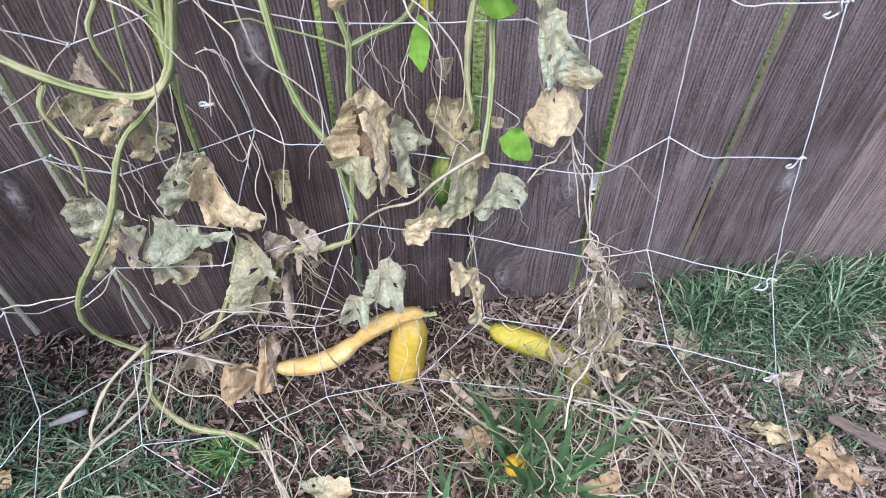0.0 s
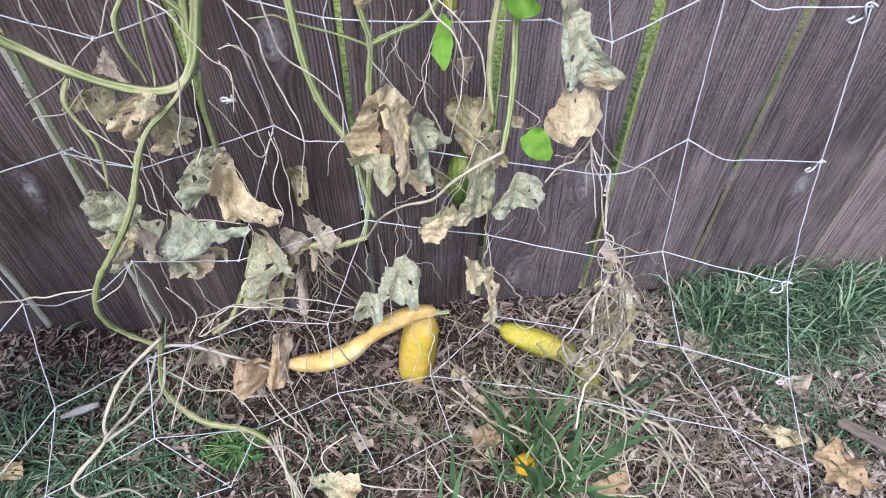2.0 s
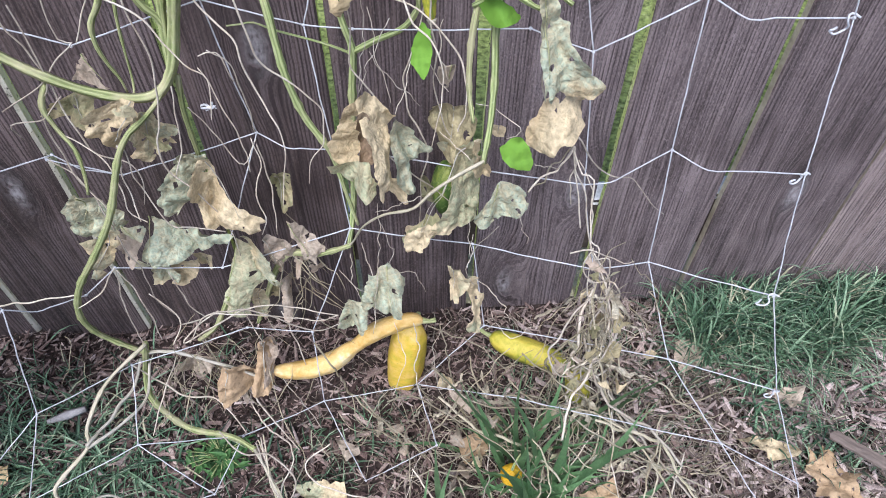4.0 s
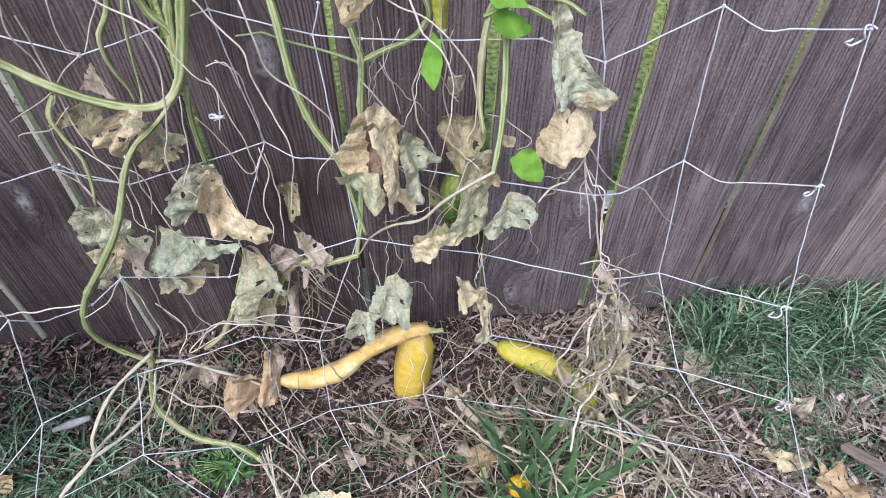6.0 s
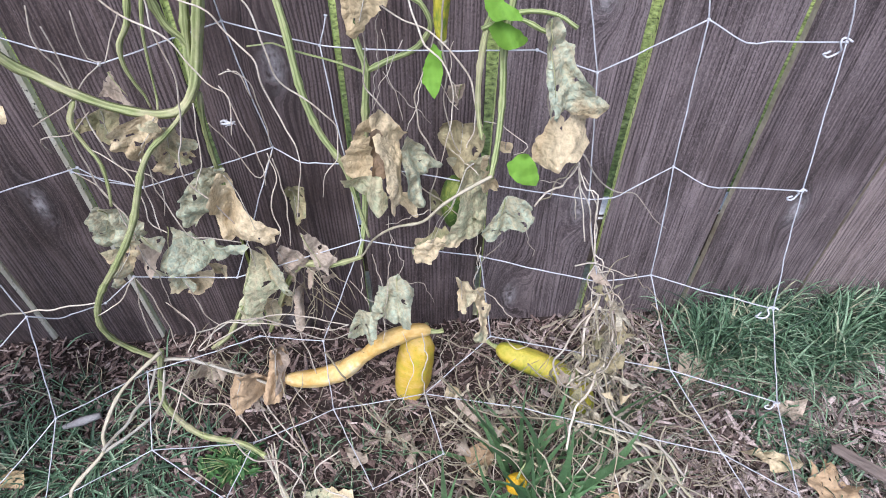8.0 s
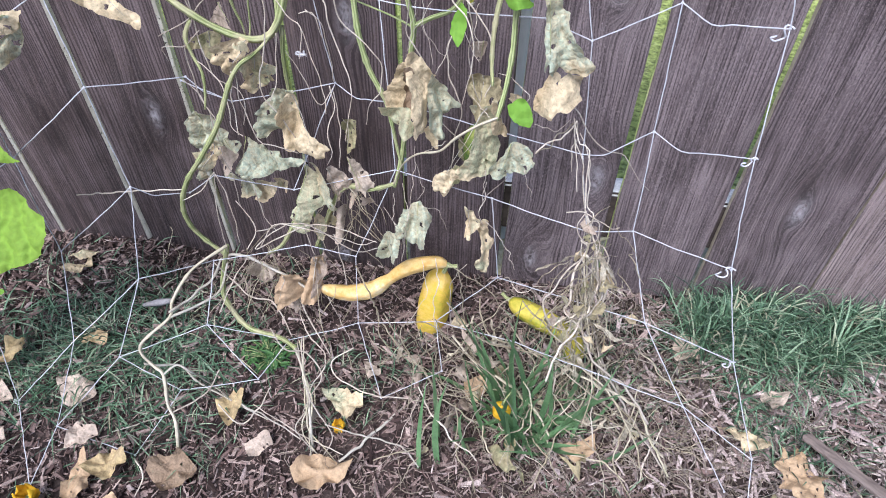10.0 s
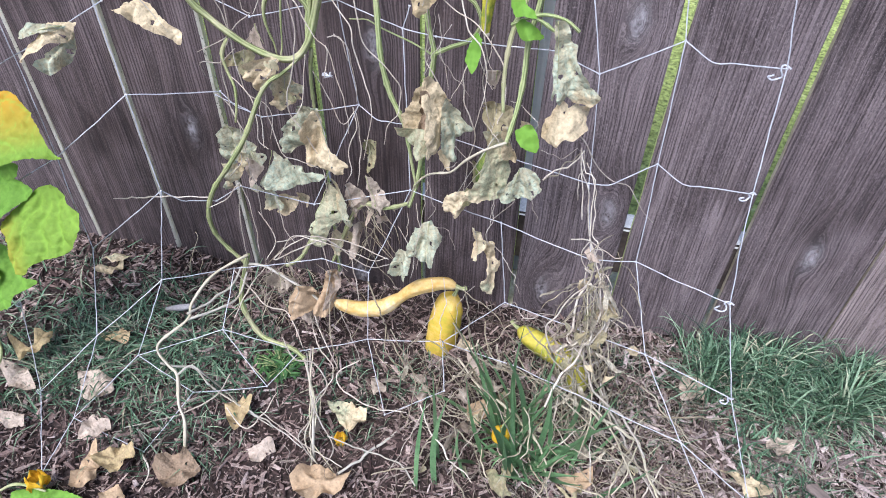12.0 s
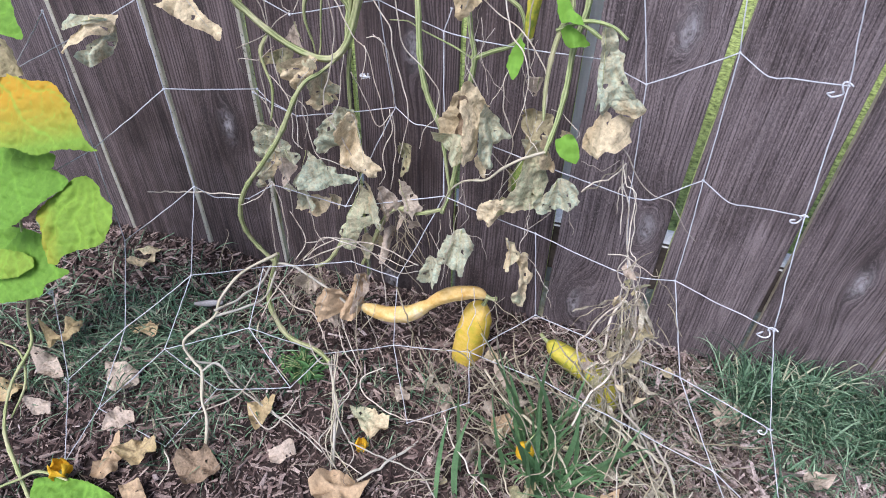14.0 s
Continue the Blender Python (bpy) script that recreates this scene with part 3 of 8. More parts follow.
def fruit(name, pts, radii, material, label, group="cucumbers", seed=0):
    """A cucumber: a knobbly swept body with a rounded blossom end and a stub of stalk."""
    ob = thing(name, label, "cucumber", group, "", pts[0])
    line = smooth_line([np.array(p) - np.array(pts[0]) for p in pts], 0.004)
    n = len(line)
    s = np.linspace(0, 1, n)
    r = np.interp(s, np.linspace(0, 1, len(radii)), radii)
    r = np.convolve(np.pad(r, 4, "edge"), np.ones(9) / 9, "valid")
    cap = min(0.3, max(0.08, 1.1 * max(radii) / np.sum(np.linalg.norm(np.diff(line, axis=0), axis=1))))
    ends = np.sqrt(np.clip(1 - np.clip(1 - s / cap, 0, 1) ** 2, 0.01, 1)) * np.sqrt(np.clip(1 - np.clip(1 - (1 - s) / cap, 0, 1) ** 2, 0.01, 1))
    v, f, u = tube_data(line, r * ends, 24, 0.045, 5)
    v = [q + 0.0011 * np.array(noise.noise_vector(Vector(q) * 70 + Vector((seed, 0, 0)))) for q in v]
    link_mesh("body", v, f, material, ob, True, u)
    t = (line[0] - line[3]) / np.linalg.norm(line[0] - line[3])
    tube("stalk", [line[0] - 0.003 * t, line[0] + 0.006 * t, line[0] + 0.014 * t + np.array((0, 0, 0.004))], [0.004, 0.0026, 0.003], STEM_Y, ob, 7, 0.003, label="short dry stalk stub")
    b = (line[-1] - line[-4]) / np.linalg.norm(line[-1] - line[-4])
    tube("blossom_scar", [line[-1] - 0.002 * b, line[-1] + 0.0015 * b], [0.004, 0.0025], STEM_D, ob, 8, 0.001)
    return ob


# ---- fence, front face at y = 0.56 ----
def ground_z(y):
    z = -0.078 if y < 0.2 else (-0.26 * max(0.0, 0.5 - y))
    if y >= 0.4:
        z -= 0.012
    return z


def board_mesh(l0, r0, l1, r1, height, thick, lean_seed, worn_left=0.0025, worn_right=0.0025):
    """A board between two edges that may splay, with its sawn edges as a second material, a worn rounded arris and a slightly wandering edge."""
    n = 36
    bm = bmesh.new()
    rings = []
    for i in range(n + 1):
        z = height * i / n
        wl = 0.0014 * noise.noise(Vector((z * 14, lean_seed, 0))) + 0.0006 * noise.noise(Vector((z * 60, lean_seed, 4)))
        wr = 0.0014 * noise.noise(Vector((z * 14, lean_seed + 40, 0))) + 0.0006 * noise.noise(Vector((z * 60, lean_seed + 40, 4)))
        bow = 0.0012 * noise.noise(Vector((z * 3, lean_seed + 80, 0)))
        l, r = l0 + (l1 - l0) * i / n + wl, r0 + (r1 - r0) * i / n + wr
        cl = worn_left * (1 + 0.5 * noise.noise(Vector((z * 22, lean_seed + 7, 0))))
        cr = worn_right * (1 + 0.5 * noise.noise(Vector((z * 22, lean_seed + 17, 0))))
        prof = [(l, cl), (l + cl, 0), ((l + r) / 2, -0.0008), (r - cr, 0), (r, cr), (r, thick), (l, thick)]
        rings.append([bm.verts.new((px, py + bow, z)) for px, py in prof])
    for a, b in zip(rings, rings[1:]):
        for j in range(7):
            f = bm.faces.new((a[j], a[(j + 1) % 7], b[(j + 1) % 7], b[j]))
            f.material_index = 1 if j in (4, 6) or (j == 3 and worn_right > 0.003) or (j == 0 and worn_left > 0.003) else 0
    bm.faces.new(list(reversed(rings[0])))
    bm.faces.new(rings[-1])
    return bm


# the gap at each board's right side: its middle, and its width at the foot and at the top of the fence
GAP = {-5: (-0.652, 0.003, 0.004), -4: (-0.494, 0.005, 0.006), -3: (-0.347, 0.006, 0.007), -2: (-0.196, 0.0065, 0.007), -1: (-0.051, 0.006, 0.0065), 0: (0.0968, 0.007, 0.021), 1: (0.2466, 0.0095, 0.017), 2: (0.3965, 0.008, 0.012), 3: (0.565, 0.002, 0.004)}
THICK = 0.011
fence = thing("fence", "dark brown stained vertical wooden board fence with narrow gaps", "fence", kind="structure", at=(0, 0.56, 0))
KNOTS = {-4: ((0.01, 0.5), (0.0, 1.1)), -3: ((0.018, 0.257), (0.05, 0.78)), -2: ((-0.03, 0.62), (0.01, 1.06)), -1: ((0.01, 0.42), (-0.033, 0.012)), 0: ((-0.01, 0.86), (0.03, 1.3)), 1: ((-0.028, 0.048), (0.027, 0.49), (0.044, 0.216)), 2: ((-0.04, 0.72), (0.03, 1.2)), 3: ((0.008, 0.194), (0.0, 0.75)), 4: ((0.04, 0.45), (-0.05, 0.95))}
WORN = {-4: -0.1, -3: -0.05, -2: -0.05, -1: -0.3, 0: 0.08, 1: 0.72, 2: 0.62, 3: 0.5, 4: 1.12}
PROUD = {-5: -0.002, -4: -0.002, -3: -0.001, -2: 0.0, -1: 0.001, 0: 0.001, 1: 0.001, 2: 0.0, 3: -0.001, 4: -0.002, 5: -0.002}
for i in range(-12, 14):
    rng = random.Random(i + 100)
    (xl, wl, wlt), (xr, wr, wrt) = (GAP.get(j, (0.115 + 0.1503 * j if j > 3 else 0.098 + 0.1503 * j, 0.006, 0.006)) for j in (i - 1, i))
    low, high = (xl + wl / 2, xr - wr / 2), (xl + wlt / 2, xr - wrt / 2)
    mid = sum(low) / 2
    z0 = -0.03 + 0.004 * i if i < 1 else -0.012 + 0.002 * i
    bm = board_mesh(low[0] - mid, low[1] - mid, high[0] - mid, high[1] - mid, 1.22, THICK, i + 50, {2: 0.003, 3: 0.0022}.get(i, 0.0016), 0.0031 if i in (-5, -4, -3) else 0.0016)
    b = part("board", bm, WOOD, fence)
    b.data.materials.append(RAIL if i > 2 else (EDGE if i > -3 else PALE))
    b.location = (mid, PROUD.get(i, rng.uniform(-0.001, 0.002)), z0)
    knots = KNOTS.get(i, ((rng.uniform(-0.04, 0.04), rng.uniform(0.1, 0.8)), (rng.uniform(-0.04, 0.04), rng.uniform(0.9, 1.7))))
    b["worn"] = WORN.get(i, 0.3)
    for key, kn in zip(("knot_a", "knot_b", "knot_c"), knots + ((0.0, 5.0),)):
        b[key] = (kn[0], 0.0, kn[1] - z0)
for z in (0.137, 1.0):
    bm = bmesh.new()
    bmesh.ops.create_cube(bm, size=1.0, matrix=Matrix.Translation((0.07, THICK + 0.0225, z)) @ Matrix.Diagonal((3.9, 0.04, 0.09, 1)))
    bmesh.ops.bevel(bm, geom=bm.edges[:], offset=0.004, segments=2, affect="EDGES")
    rail = part("rail", bm, RAIL_SHADED, fence, "rail behind the boards, its lit top and shaded front painted in")
    # upward faces get the sky-lit tone, all others the shade tone
    rail.data.materials.append(RAIL_LIT)
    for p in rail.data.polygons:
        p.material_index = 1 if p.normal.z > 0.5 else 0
bm = bmesh.new()
bmesh.ops.create_cone(bm, cap_ends=True, segments=16, radius1=0.0125, radius2=0.0125, depth=1.3, matrix=Matrix.Translation((0, 0, 0.62)))
stake = part("metal_stake", bm, STEEL, None)
stake.location = (0.092, 0.665, 0)
tagged(stake, "thin grey galvanized stake standing behind the fence", "stake")
for x in (-1.2, 1.25):
    bm = bmesh.new()
    bmesh.ops.create_cube(bm, size=1.0, matrix=Matrix.Translation((x, 0.105, 0.58)) @ Matrix.Diagonal((0.09, 0.09, 1.28, 1)))
    bmesh.ops.bevel(bm, geom=bm.edges[:], offset=0.004, segments=2, affect="EDGES")
    part("post", bm, RAIL, fence)

# ---- ground: mulch bed before the fence, lawn behind it, one sheet ----
xs = np.concatenate([np.array([-60, -20, -8, -3, -1.6]), np.arange(-1.0, 1.2, 0.016), np.array([1.7, 3, 8, 20, 60])])
ys = np.concatenate([np.array([-60, -20, -8, -3, -1.2, -0.5]), np.arange(-0.1, 0.64, 0.016), np.array([0.8, 1.2, 2, 4, 10, 30, 60])])
gv = [(x, y, ground_z(y) + (0.011 * noise.fractal(Vector((x * 9, y * 9, 3)), 0.7, 2.1, 4) if -1.01 < x < 1.2 and -0.11 < y < 0.64 else 0)) for y in ys for x in xs]
nx = len(xs)
gf = [(j * nx + i, j * nx + i + 1, (j + 1) * nx + i + 1, (j + 1) * nx + i) for j in range(len(ys) - 1) for i in range(nx - 1)]
ground = tagged(link_mesh("ground", gv, gf, SOIL), "dark soil bed under bark mulch at the foot of the fence", "ground", kind="structure")
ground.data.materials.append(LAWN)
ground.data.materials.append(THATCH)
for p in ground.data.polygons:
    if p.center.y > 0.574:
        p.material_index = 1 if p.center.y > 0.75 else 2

# ---- trellis net of white twine ----
net = thing("trellis_net", "white nylon twine trellis net with large uneven meshes", "net")
KNOTS_AT = {}


def knot(key, x, y, z):
    """A tied crossing of the net."""
    KNOTS_AT[key] = np.array((x, y, z))
    bm = bmesh.new()
    bmesh.ops.create_icosphere(bm, subdivisions=2, radius=0.0014)
    for v in bm.verts:
        v.co += 0.0007 * noise.noise_vector(v.co * 700 + Vector((x * 50, z * 50, 0)))
    part("knot", bm, TWINE, net).location = (x, y, z)


def strands(pairs):
    """Twine from knot to knot; a tilde gives a slack strand."""
    for pair in pairs.split():
        slack = "~" in pair
        a, b = (KNOTS_AT[q] for q in pair.replace("~", "-").split("-"))
        rng = random.Random(pair)
        mid = (a + b) / 2
        span = np.linalg.norm(b - a)
        if slack:
            third = a + (b - a) * 0.33
            pts = [a, third + np.array((0, 0, -0.14 * span)), mid + np.array((0, 0, -0.10 * span)), b]
        else:
            pts = [a, mid + 0.006 * span * np.array((rng.uniform(-1, 1), rng.uniform(-1, 1), -1.2)), b]
        tube("strand", pts, 0.00062, TWINE, net, 5, 0.006, wob=0.0009, seed=rng.uniform(0, 50))


def curl(at, seed):
    """A loose curled twine end at the net's selvedge."""
    rng = random.Random(seed)
    c = np.array(at)
    k = rng.uniform(0.6, 0.85)
    hook = ((0.004, 0.002), (0.0, 0.004), (-0.005, 0.003), (-0.006, -0.001), (-0.003, -0.006), (-0.0025, -0.011), (-0.006, -0.0155), (-0.012, -0.0165), (-0.016, -0.014), (-0.0145, -0.011), (-0.010, -0.0105))
    pts = [c + k * np.array((x + rng.gauss(0, 0.0006), rng.uniform(-0.003, 0.002), 0.8 * z + rng.gauss(0, 0.0006))) for x, z in hook]
    tube("curled_end", pts, 0.0008, TWINE, net, 6, 0.0015)


def blade_strip(base, tip, lift, width, folds=9, bend=0.0):
    """One grass blade: a keeled strip that arches from base to tip."""
    b, t = np.array(base), np.array(tip)
    d = t - b
    side = np.cross(d, (0, 0, 1.0))
    side /= np.linalg.norm(side) + 1e-9
    verts, faces = [], []
    for i in range(folds + 1):
        s = i / folds
        p = b + d * s + np.array((0, 0, lift * math.sin(math.pi * s * 0.85))) + side * bend * math.sin(math.pi * s)
        w = width * (0.7 + 0.5 * math.sin(math.pi * min(1, s * 1.2 + 0.1))) * (1 - s ** 3) * 0.6
        verts += [p - side * w, p - np.array((0, 0, w * 0.5)), p + side * w]
        if i:
            k = 3 * i
            faces += [(k - 3, k - 2, k + 1, k), (k - 2, k - 1, k + 2, k + 1)]
    return verts, faces


def blade(base, tip, lift, width):
    rng = random.Random(tip[0])
    v, f = blade_strip(base, tip, lift * 0.6, width * rng.uniform(0.6, 1.1), 12, rng.gauss(0, 0.008))
    link_mesh("blade", v, f, BROAD, clump)


def soil_z(x, y):
    return ground_z(y) + 0.011 * noise.fractal(Vector((x * 9, y * 9, 3)), 0.7, 2.1, 4)


knot("d1", 0.236, 0.417, 0.403)
knot("d2", 0.240, 0.396, 0.283)
knot("d3", 0.273, 0.350, 0.181)
knot("e1", 0.319, 0.365, 0.419)
knot("e2", 0.334, 0.341, 0.295)
knot("e3", 0.365, 0.304, 0.187)
knot("d0", 0.231, 0.430, 0.531)
knot("e0", 0.312, 0.390, 0.534)
knot("c0", 0.161, 0.440, 0.483)
knot("c1", 0.172, 0.425, 0.360)
knot("c2", 0.191, 0.400, 0.271)
knot("d4", 0.329, 0.287, 0.111)
knot("e4", 0.419, 0.257, 0.062)
knot("n7", -0.116, 0.498, 0.374)
knot("q1", -0.132, 0.498, 0.503)
knot("b3", 0.018, 0.400, 0.070)
knot("a17", -0.094, 0.400, 0.044)
knot("a18", -0.051, 0.330, -0.033)
knot("n8", -0.289, 0.345, 0.075)
knot("a12", -0.218, 0.310, 0.010)
knot("m3", -0.337, 0.375, 0.291)
knot("m5", -0.348, 0.385, 0.417)
knot("m6", -0.358, 0.345, 0.159)
knot("a16", -0.461, 0.300, 0.065)
knot("a19", -0.423, 0.315, 0.013)
knot("a22", -0.501, 0.233, -0.057)
knot("a23", -0.573, 0.260, -0.050)
knot("a20", -0.454, 0.360, 0.331)
knot("m4", -0.447, 0.345, 0.197)
knot("ring", -0.565, 0.300, 0.106)
knot("a25", -0.496, 0.149, -0.066)
knot("a26", -0.375, 0.210, -0.063)
knot("a27", -0.338, 0.300, -0.031)
knot("a28", -0.192, 0.375, 0.018)
knot("k2l", -0.278, 0.460, 0.390)
knot("k3l", -0.296, 0.420, 0.248)
knot("k6r", -0.290, 0.410, 0.134)
knot("tl", -0.481, 0.390, 0.485)
knot("tm", -0.362, 0.400, 0.527)
knot("far", -0.615, 0.340, 0.232)
knot("far2", -0.577, 0.400, 0.393)
knot("top5", -0.368, 0.420, 0.507)
knot("r0a", -0.226, 0.470, 0.485)
knot("r0b", -0.296, 0.460, 0.521)
knot("q1t", -0.133, 0.490, 0.556)
knot("u1", -0.058, 0.500, 0.478)
knot("u2", -0.020, 0.500, 0.473)
knot("u1t", -0.050, 0.500, 0.504)
knot("u3", 0.116, 0.460, 0.492)
knot("n7r", -0.037, 0.470, 0.373)
knot("l1a", -0.235, 0.470, 0.355)
knot("l1b", -0.288, 0.465, 0.381)
knot("w2", -0.268, 0.440, 0.263)
knot("w3", -0.172, 0.450, 0.243)
knot("w4", -0.039, 0.450, 0.292)
knot("w5", 0.079, 0.440, 0.271)
knot("w6", -0.162, 0.430, 0.164)
knot("w7", -0.092, 0.420, 0.163)
knot("w8", 0.096, 0.430, 0.141)
knot("w9", 0.127, 0.359, 0.100)
knot("w10", 0.036, 0.330, 0.056)
knot("bot1", 0.400, 0.237, 0.011)
knot("bot2", 0.415, 0.217, 0.039)
knot("d0t", 0.219, 0.440, 0.600)
knot("e0t", 0.294, 0.400, 0.622)
knot("c0t", 0.135, 0.450, 0.587)
knot("row4", 0.228, 0.323, 0.105)
strands("d0t-d0 d0-d1 d1-d2 d2-d3 d3-d4 d4-bot1 e0t-e0 e0-e1 e1-e2 e2-e3 e3-e4 e4-bot2")
strands("d0~e0 d1~e1 d2-e2 d3-e3 d4-e4 c0-d0 c1~d1 c2-d2 c0t-c0 c0-c1 c1-c2 w8-d3")
strands("row4-d4 w9-row4 b3-w9 a17-b3 a17-a18 a18-w10 b3-w10 a28-a17 n8-a28 n8-a12 a12-a27 a27-a19")
strands("a19-n8 a19-m6 m6-m3 m3-m5 m3-m4 m6-a16 m4-a16 a16-a22 a22-a19 a16-a23 a23-a25 a23-ring")
strands("a22-a26 a26-a27 a22-a25 m5-a20 a20-m4 a20-far a20-tl far2-tl m5-tm m5-k2l k2l~l1a m3~k3l")
strands("k3l-w2 m6-k6r k6r-w6 n8-k6r w6-w7 w7-a17 q1-n7 q1t-q1 q1-r0a r0a-r0b q1-u1 u1-u1t")
strands("u1-u2 u2-u3 u3-c0 n7-l1a l1a-l1b n7~n7r n7-w3 w2-w3 w3-w4 w4-w5 w5-c2 w4-w7")
strands("b3-w8 w5-w8 u1-w4 a12-a28 far2-top5 n7r-c1")
vine_a = thing("cucumber_vine", "half dead cucumber vine with yellow-green stems climbing white netting", "vine", "cucumber vines")
tube("stem", [(-0.291, 0.430, 0.554), (-0.275, 0.440, 0.509), (-0.263, 0.445, 0.493), (-0.246, 0.445, 0.479), (-0.220, 0.450, 0.459), (-0.192, 0.455, 0.447), (-0.172, 0.460, 0.448), (-0.158, 0.465, 0.465), (-0.150, 0.470, 0.490), (-0.139, 0.470, 0.527), (-0.129, 0.470, 0.563)], [0.0033, 0.0033, 0.0034, 0.0033, 0.0033, 0.0034, 0.0036, 0.0039, 0.0041, 0.0041, 0.0039], STEM_Y, vine_a, 10, ridge=0.16, wob=0.0000, label="thick yellow-green ridged main stem")
tube("stem", [(-0.140, 0.475, 0.562), (-0.151, 0.475, 0.523), (-0.157, 0.472, 0.489), (-0.160, 0.468, 0.464), (-0.168, 0.462, 0.452)], [0.0032, 0.0032, 0.0032, 0.0029, 0.0023], STEM_Y, vine_a, 10, ridge=0.16, wob=0.0000)
tube("stem", [(-0.165, 0.470, 0.579), (-0.170, 0.470, 0.543), (-0.166, 0.470, 0.518), (-0.158, 0.472, 0.505), (-0.155, 0.474, 0.492)], [0.0025, 0.0027, 0.0027, 0.0024], STEM_Y, vine_a, 10, ridge=0.16, wob=0.0000)
tube("stem", [(-0.172, 0.465, 0.585), (-0.181, 0.460, 0.548), (-0.189, 0.460, 0.524), (-0.200, 0.460, 0.508), (-0.203, 0.460, 0.490), (-0.201, 0.462, 0.472), (-0.199, 0.465, 0.460), (-0.198, 0.466, 0.445)], [0.0015, 0.0016, 0.0021, 0.0021, 0.0016, 0.0011, 0.0008], STEM_Y, vine_a, 10, ridge=0.16, wob=0.0000)
tube("stem", [(-0.160, 0.465, 0.584), (-0.172, 0.460, 0.544), (-0.180, 0.460, 0.516), (-0.185, 0.462, 0.488), (-0.190, 0.465, 0.456), (-0.191, 0.460, 0.447)], [0.0013, 0.0014, 0.0011, 0.0008, 0.0008], STEM_Y, vine_a, 10, ridge=0.16, wob=0.0000)
tube("stem", [(-0.161, 0.466, 0.460), (-0.174, 0.455, 0.443), (-0.189, 0.445, 0.431), (-0.196, 0.435, 0.429), (-0.208, 0.425, 0.412), (-0.227, 0.410, 0.366), (-0.254, 0.405, 0.324), (-0.285, 0.405, 0.280), (-0.305, 0.410, 0.235), (-0.311, 0.418, 0.194), (-0.303, 0.425, 0.160), (-0.280, 0.430, 0.124)], [0.0015, 0.0019, 0.0023, 0.0027, 0.0027, 0.0027, 0.0027, 0.0027, 0.0027, 0.0027, 0.0027, 0.0027], STEM_Y, vine_a, 10, ridge=0.16, wob=0.0000, label="yellowing ridged stem with dry patches")
tube("stem", [(-0.157, 0.470, 0.456), (-0.164, 0.475, 0.420), (-0.167, 0.480, 0.383), (-0.167, 0.480, 0.365)], [0.0021, 0.0021, 0.0020, 0.0018], STEM_Y, vine_a, 10, ridge=0.16, wob=0.0000)
tube("stem", [(-0.247, 0.450, 0.466), (-0.256, 0.447, 0.448), (-0.253, 0.445, 0.428), (-0.245, 0.440, 0.411), (-0.247, 0.438, 0.386), (-0.251, 0.435, 0.366)], [0.0023, 0.0021, 0.0016, 0.0014, 0.0014, 0.0011], STEM_Y, vine_a, 10, ridge=0.16, wob=0.0000)
tube("dry_stem", [(-0.273, 0.425, 0.151), (-0.309, 0.385, 0.14), (-0.329, 0.35, 0.114), (-0.332, 0.335, 0.096), (-0.37, 0.305, 0.064), (-0.356, 0.295, 0.035), (-0.341, 0.288, 0.027), (-0.333, 0.262, -0.005), (-0.319, 0.245, -0.021), (-0.318, 0.216, -0.076)], [0.0022, 0.0016, 0.0022, 0.0017, 0.0020, 0.0017, 0.0024, 0.0017, 0.0026, 0.0023], STEM_T, vine_a, 10, ridge=0.16, label="straw coloured kinked dry stem running down to the soil")
tube("dry_stem", [(-0.332, 0.335, 0.096), (-0.302, 0.36, 0.097), (-0.283, 0.39, 0.096), (-0.278, 0.42, 0.12)], [0.0018, 0.0016, 0.0015, 0.0014], STEM_D, vine_a, 8, ridge=0.16)
tube("dry_stem", [(-0.341, 0.288, 0.027), (-0.31, 0.285, 0.062), (-0.291, 0.28, 0.06), (-0.292, 0.312, -0.03), (-0.259, 0.297, -0.04), (-0.203, 0.277, -0.04)], [0.0012, 0.0012, 0.001, 0.0009], STEM_D, vine_a, 8, ridge=0.16)
tube("dry_stem", [(-0.373, 0.300, 0.029), (-0.363, 0.310, 0.013), (-0.337, 0.320, 0.000), (-0.309, 0.310, -0.027), (-0.269, 0.300, -0.039), (-0.197, 0.270, -0.019), (-0.140, 0.240, -0.009)], [0.0014, 0.0014, 0.0012, 0.0012, 0.0010, 0.0008, 0.0008], STEM_D, vine_a, 10, ridge=0.16, wob=0.0025)
tube("dry_stem", [(-0.320, 0.325, 0.122), (-0.307, 0.360, 0.112), (-0.292, 0.400, 0.112), (-0.284, 0.420, 0.130)], [0.0016, 0.0016, 0.0016, 0.0013], STEM_D, vine_a, 10, ridge=0.16, wob=0.0025)
tube("stem", [(-0.276, 0.43, 0.146), (-0.294, 0.42, 0.08), (-0.294, 0.412, 0.045), (-0.263, 0.395, 0.009), (-0.203, 0.37, 0.028), (-0.17, 0.345, 0.045)], [0.003, 0.003, 0.0034, 0.0034, 0.003, 0.0026], STEM_Y, vine_a, 10, ridge=0.16, label="yellow-green stem looping to the soil")
tube("dry_stem", [(-0.17, 0.345, 0.045), (-0.151, 0.315, 0.026), (-0.142, 0.29, -0.003), (-0.134, 0.262, -0.027), (-0.134, 0.25, -0.075)], [0.0017, 0.0015, 0.0019, 0.0016, 0.0021], STEM_D, vine_a, 10, ridge=0.2, label="grey bleached foot of the stem")
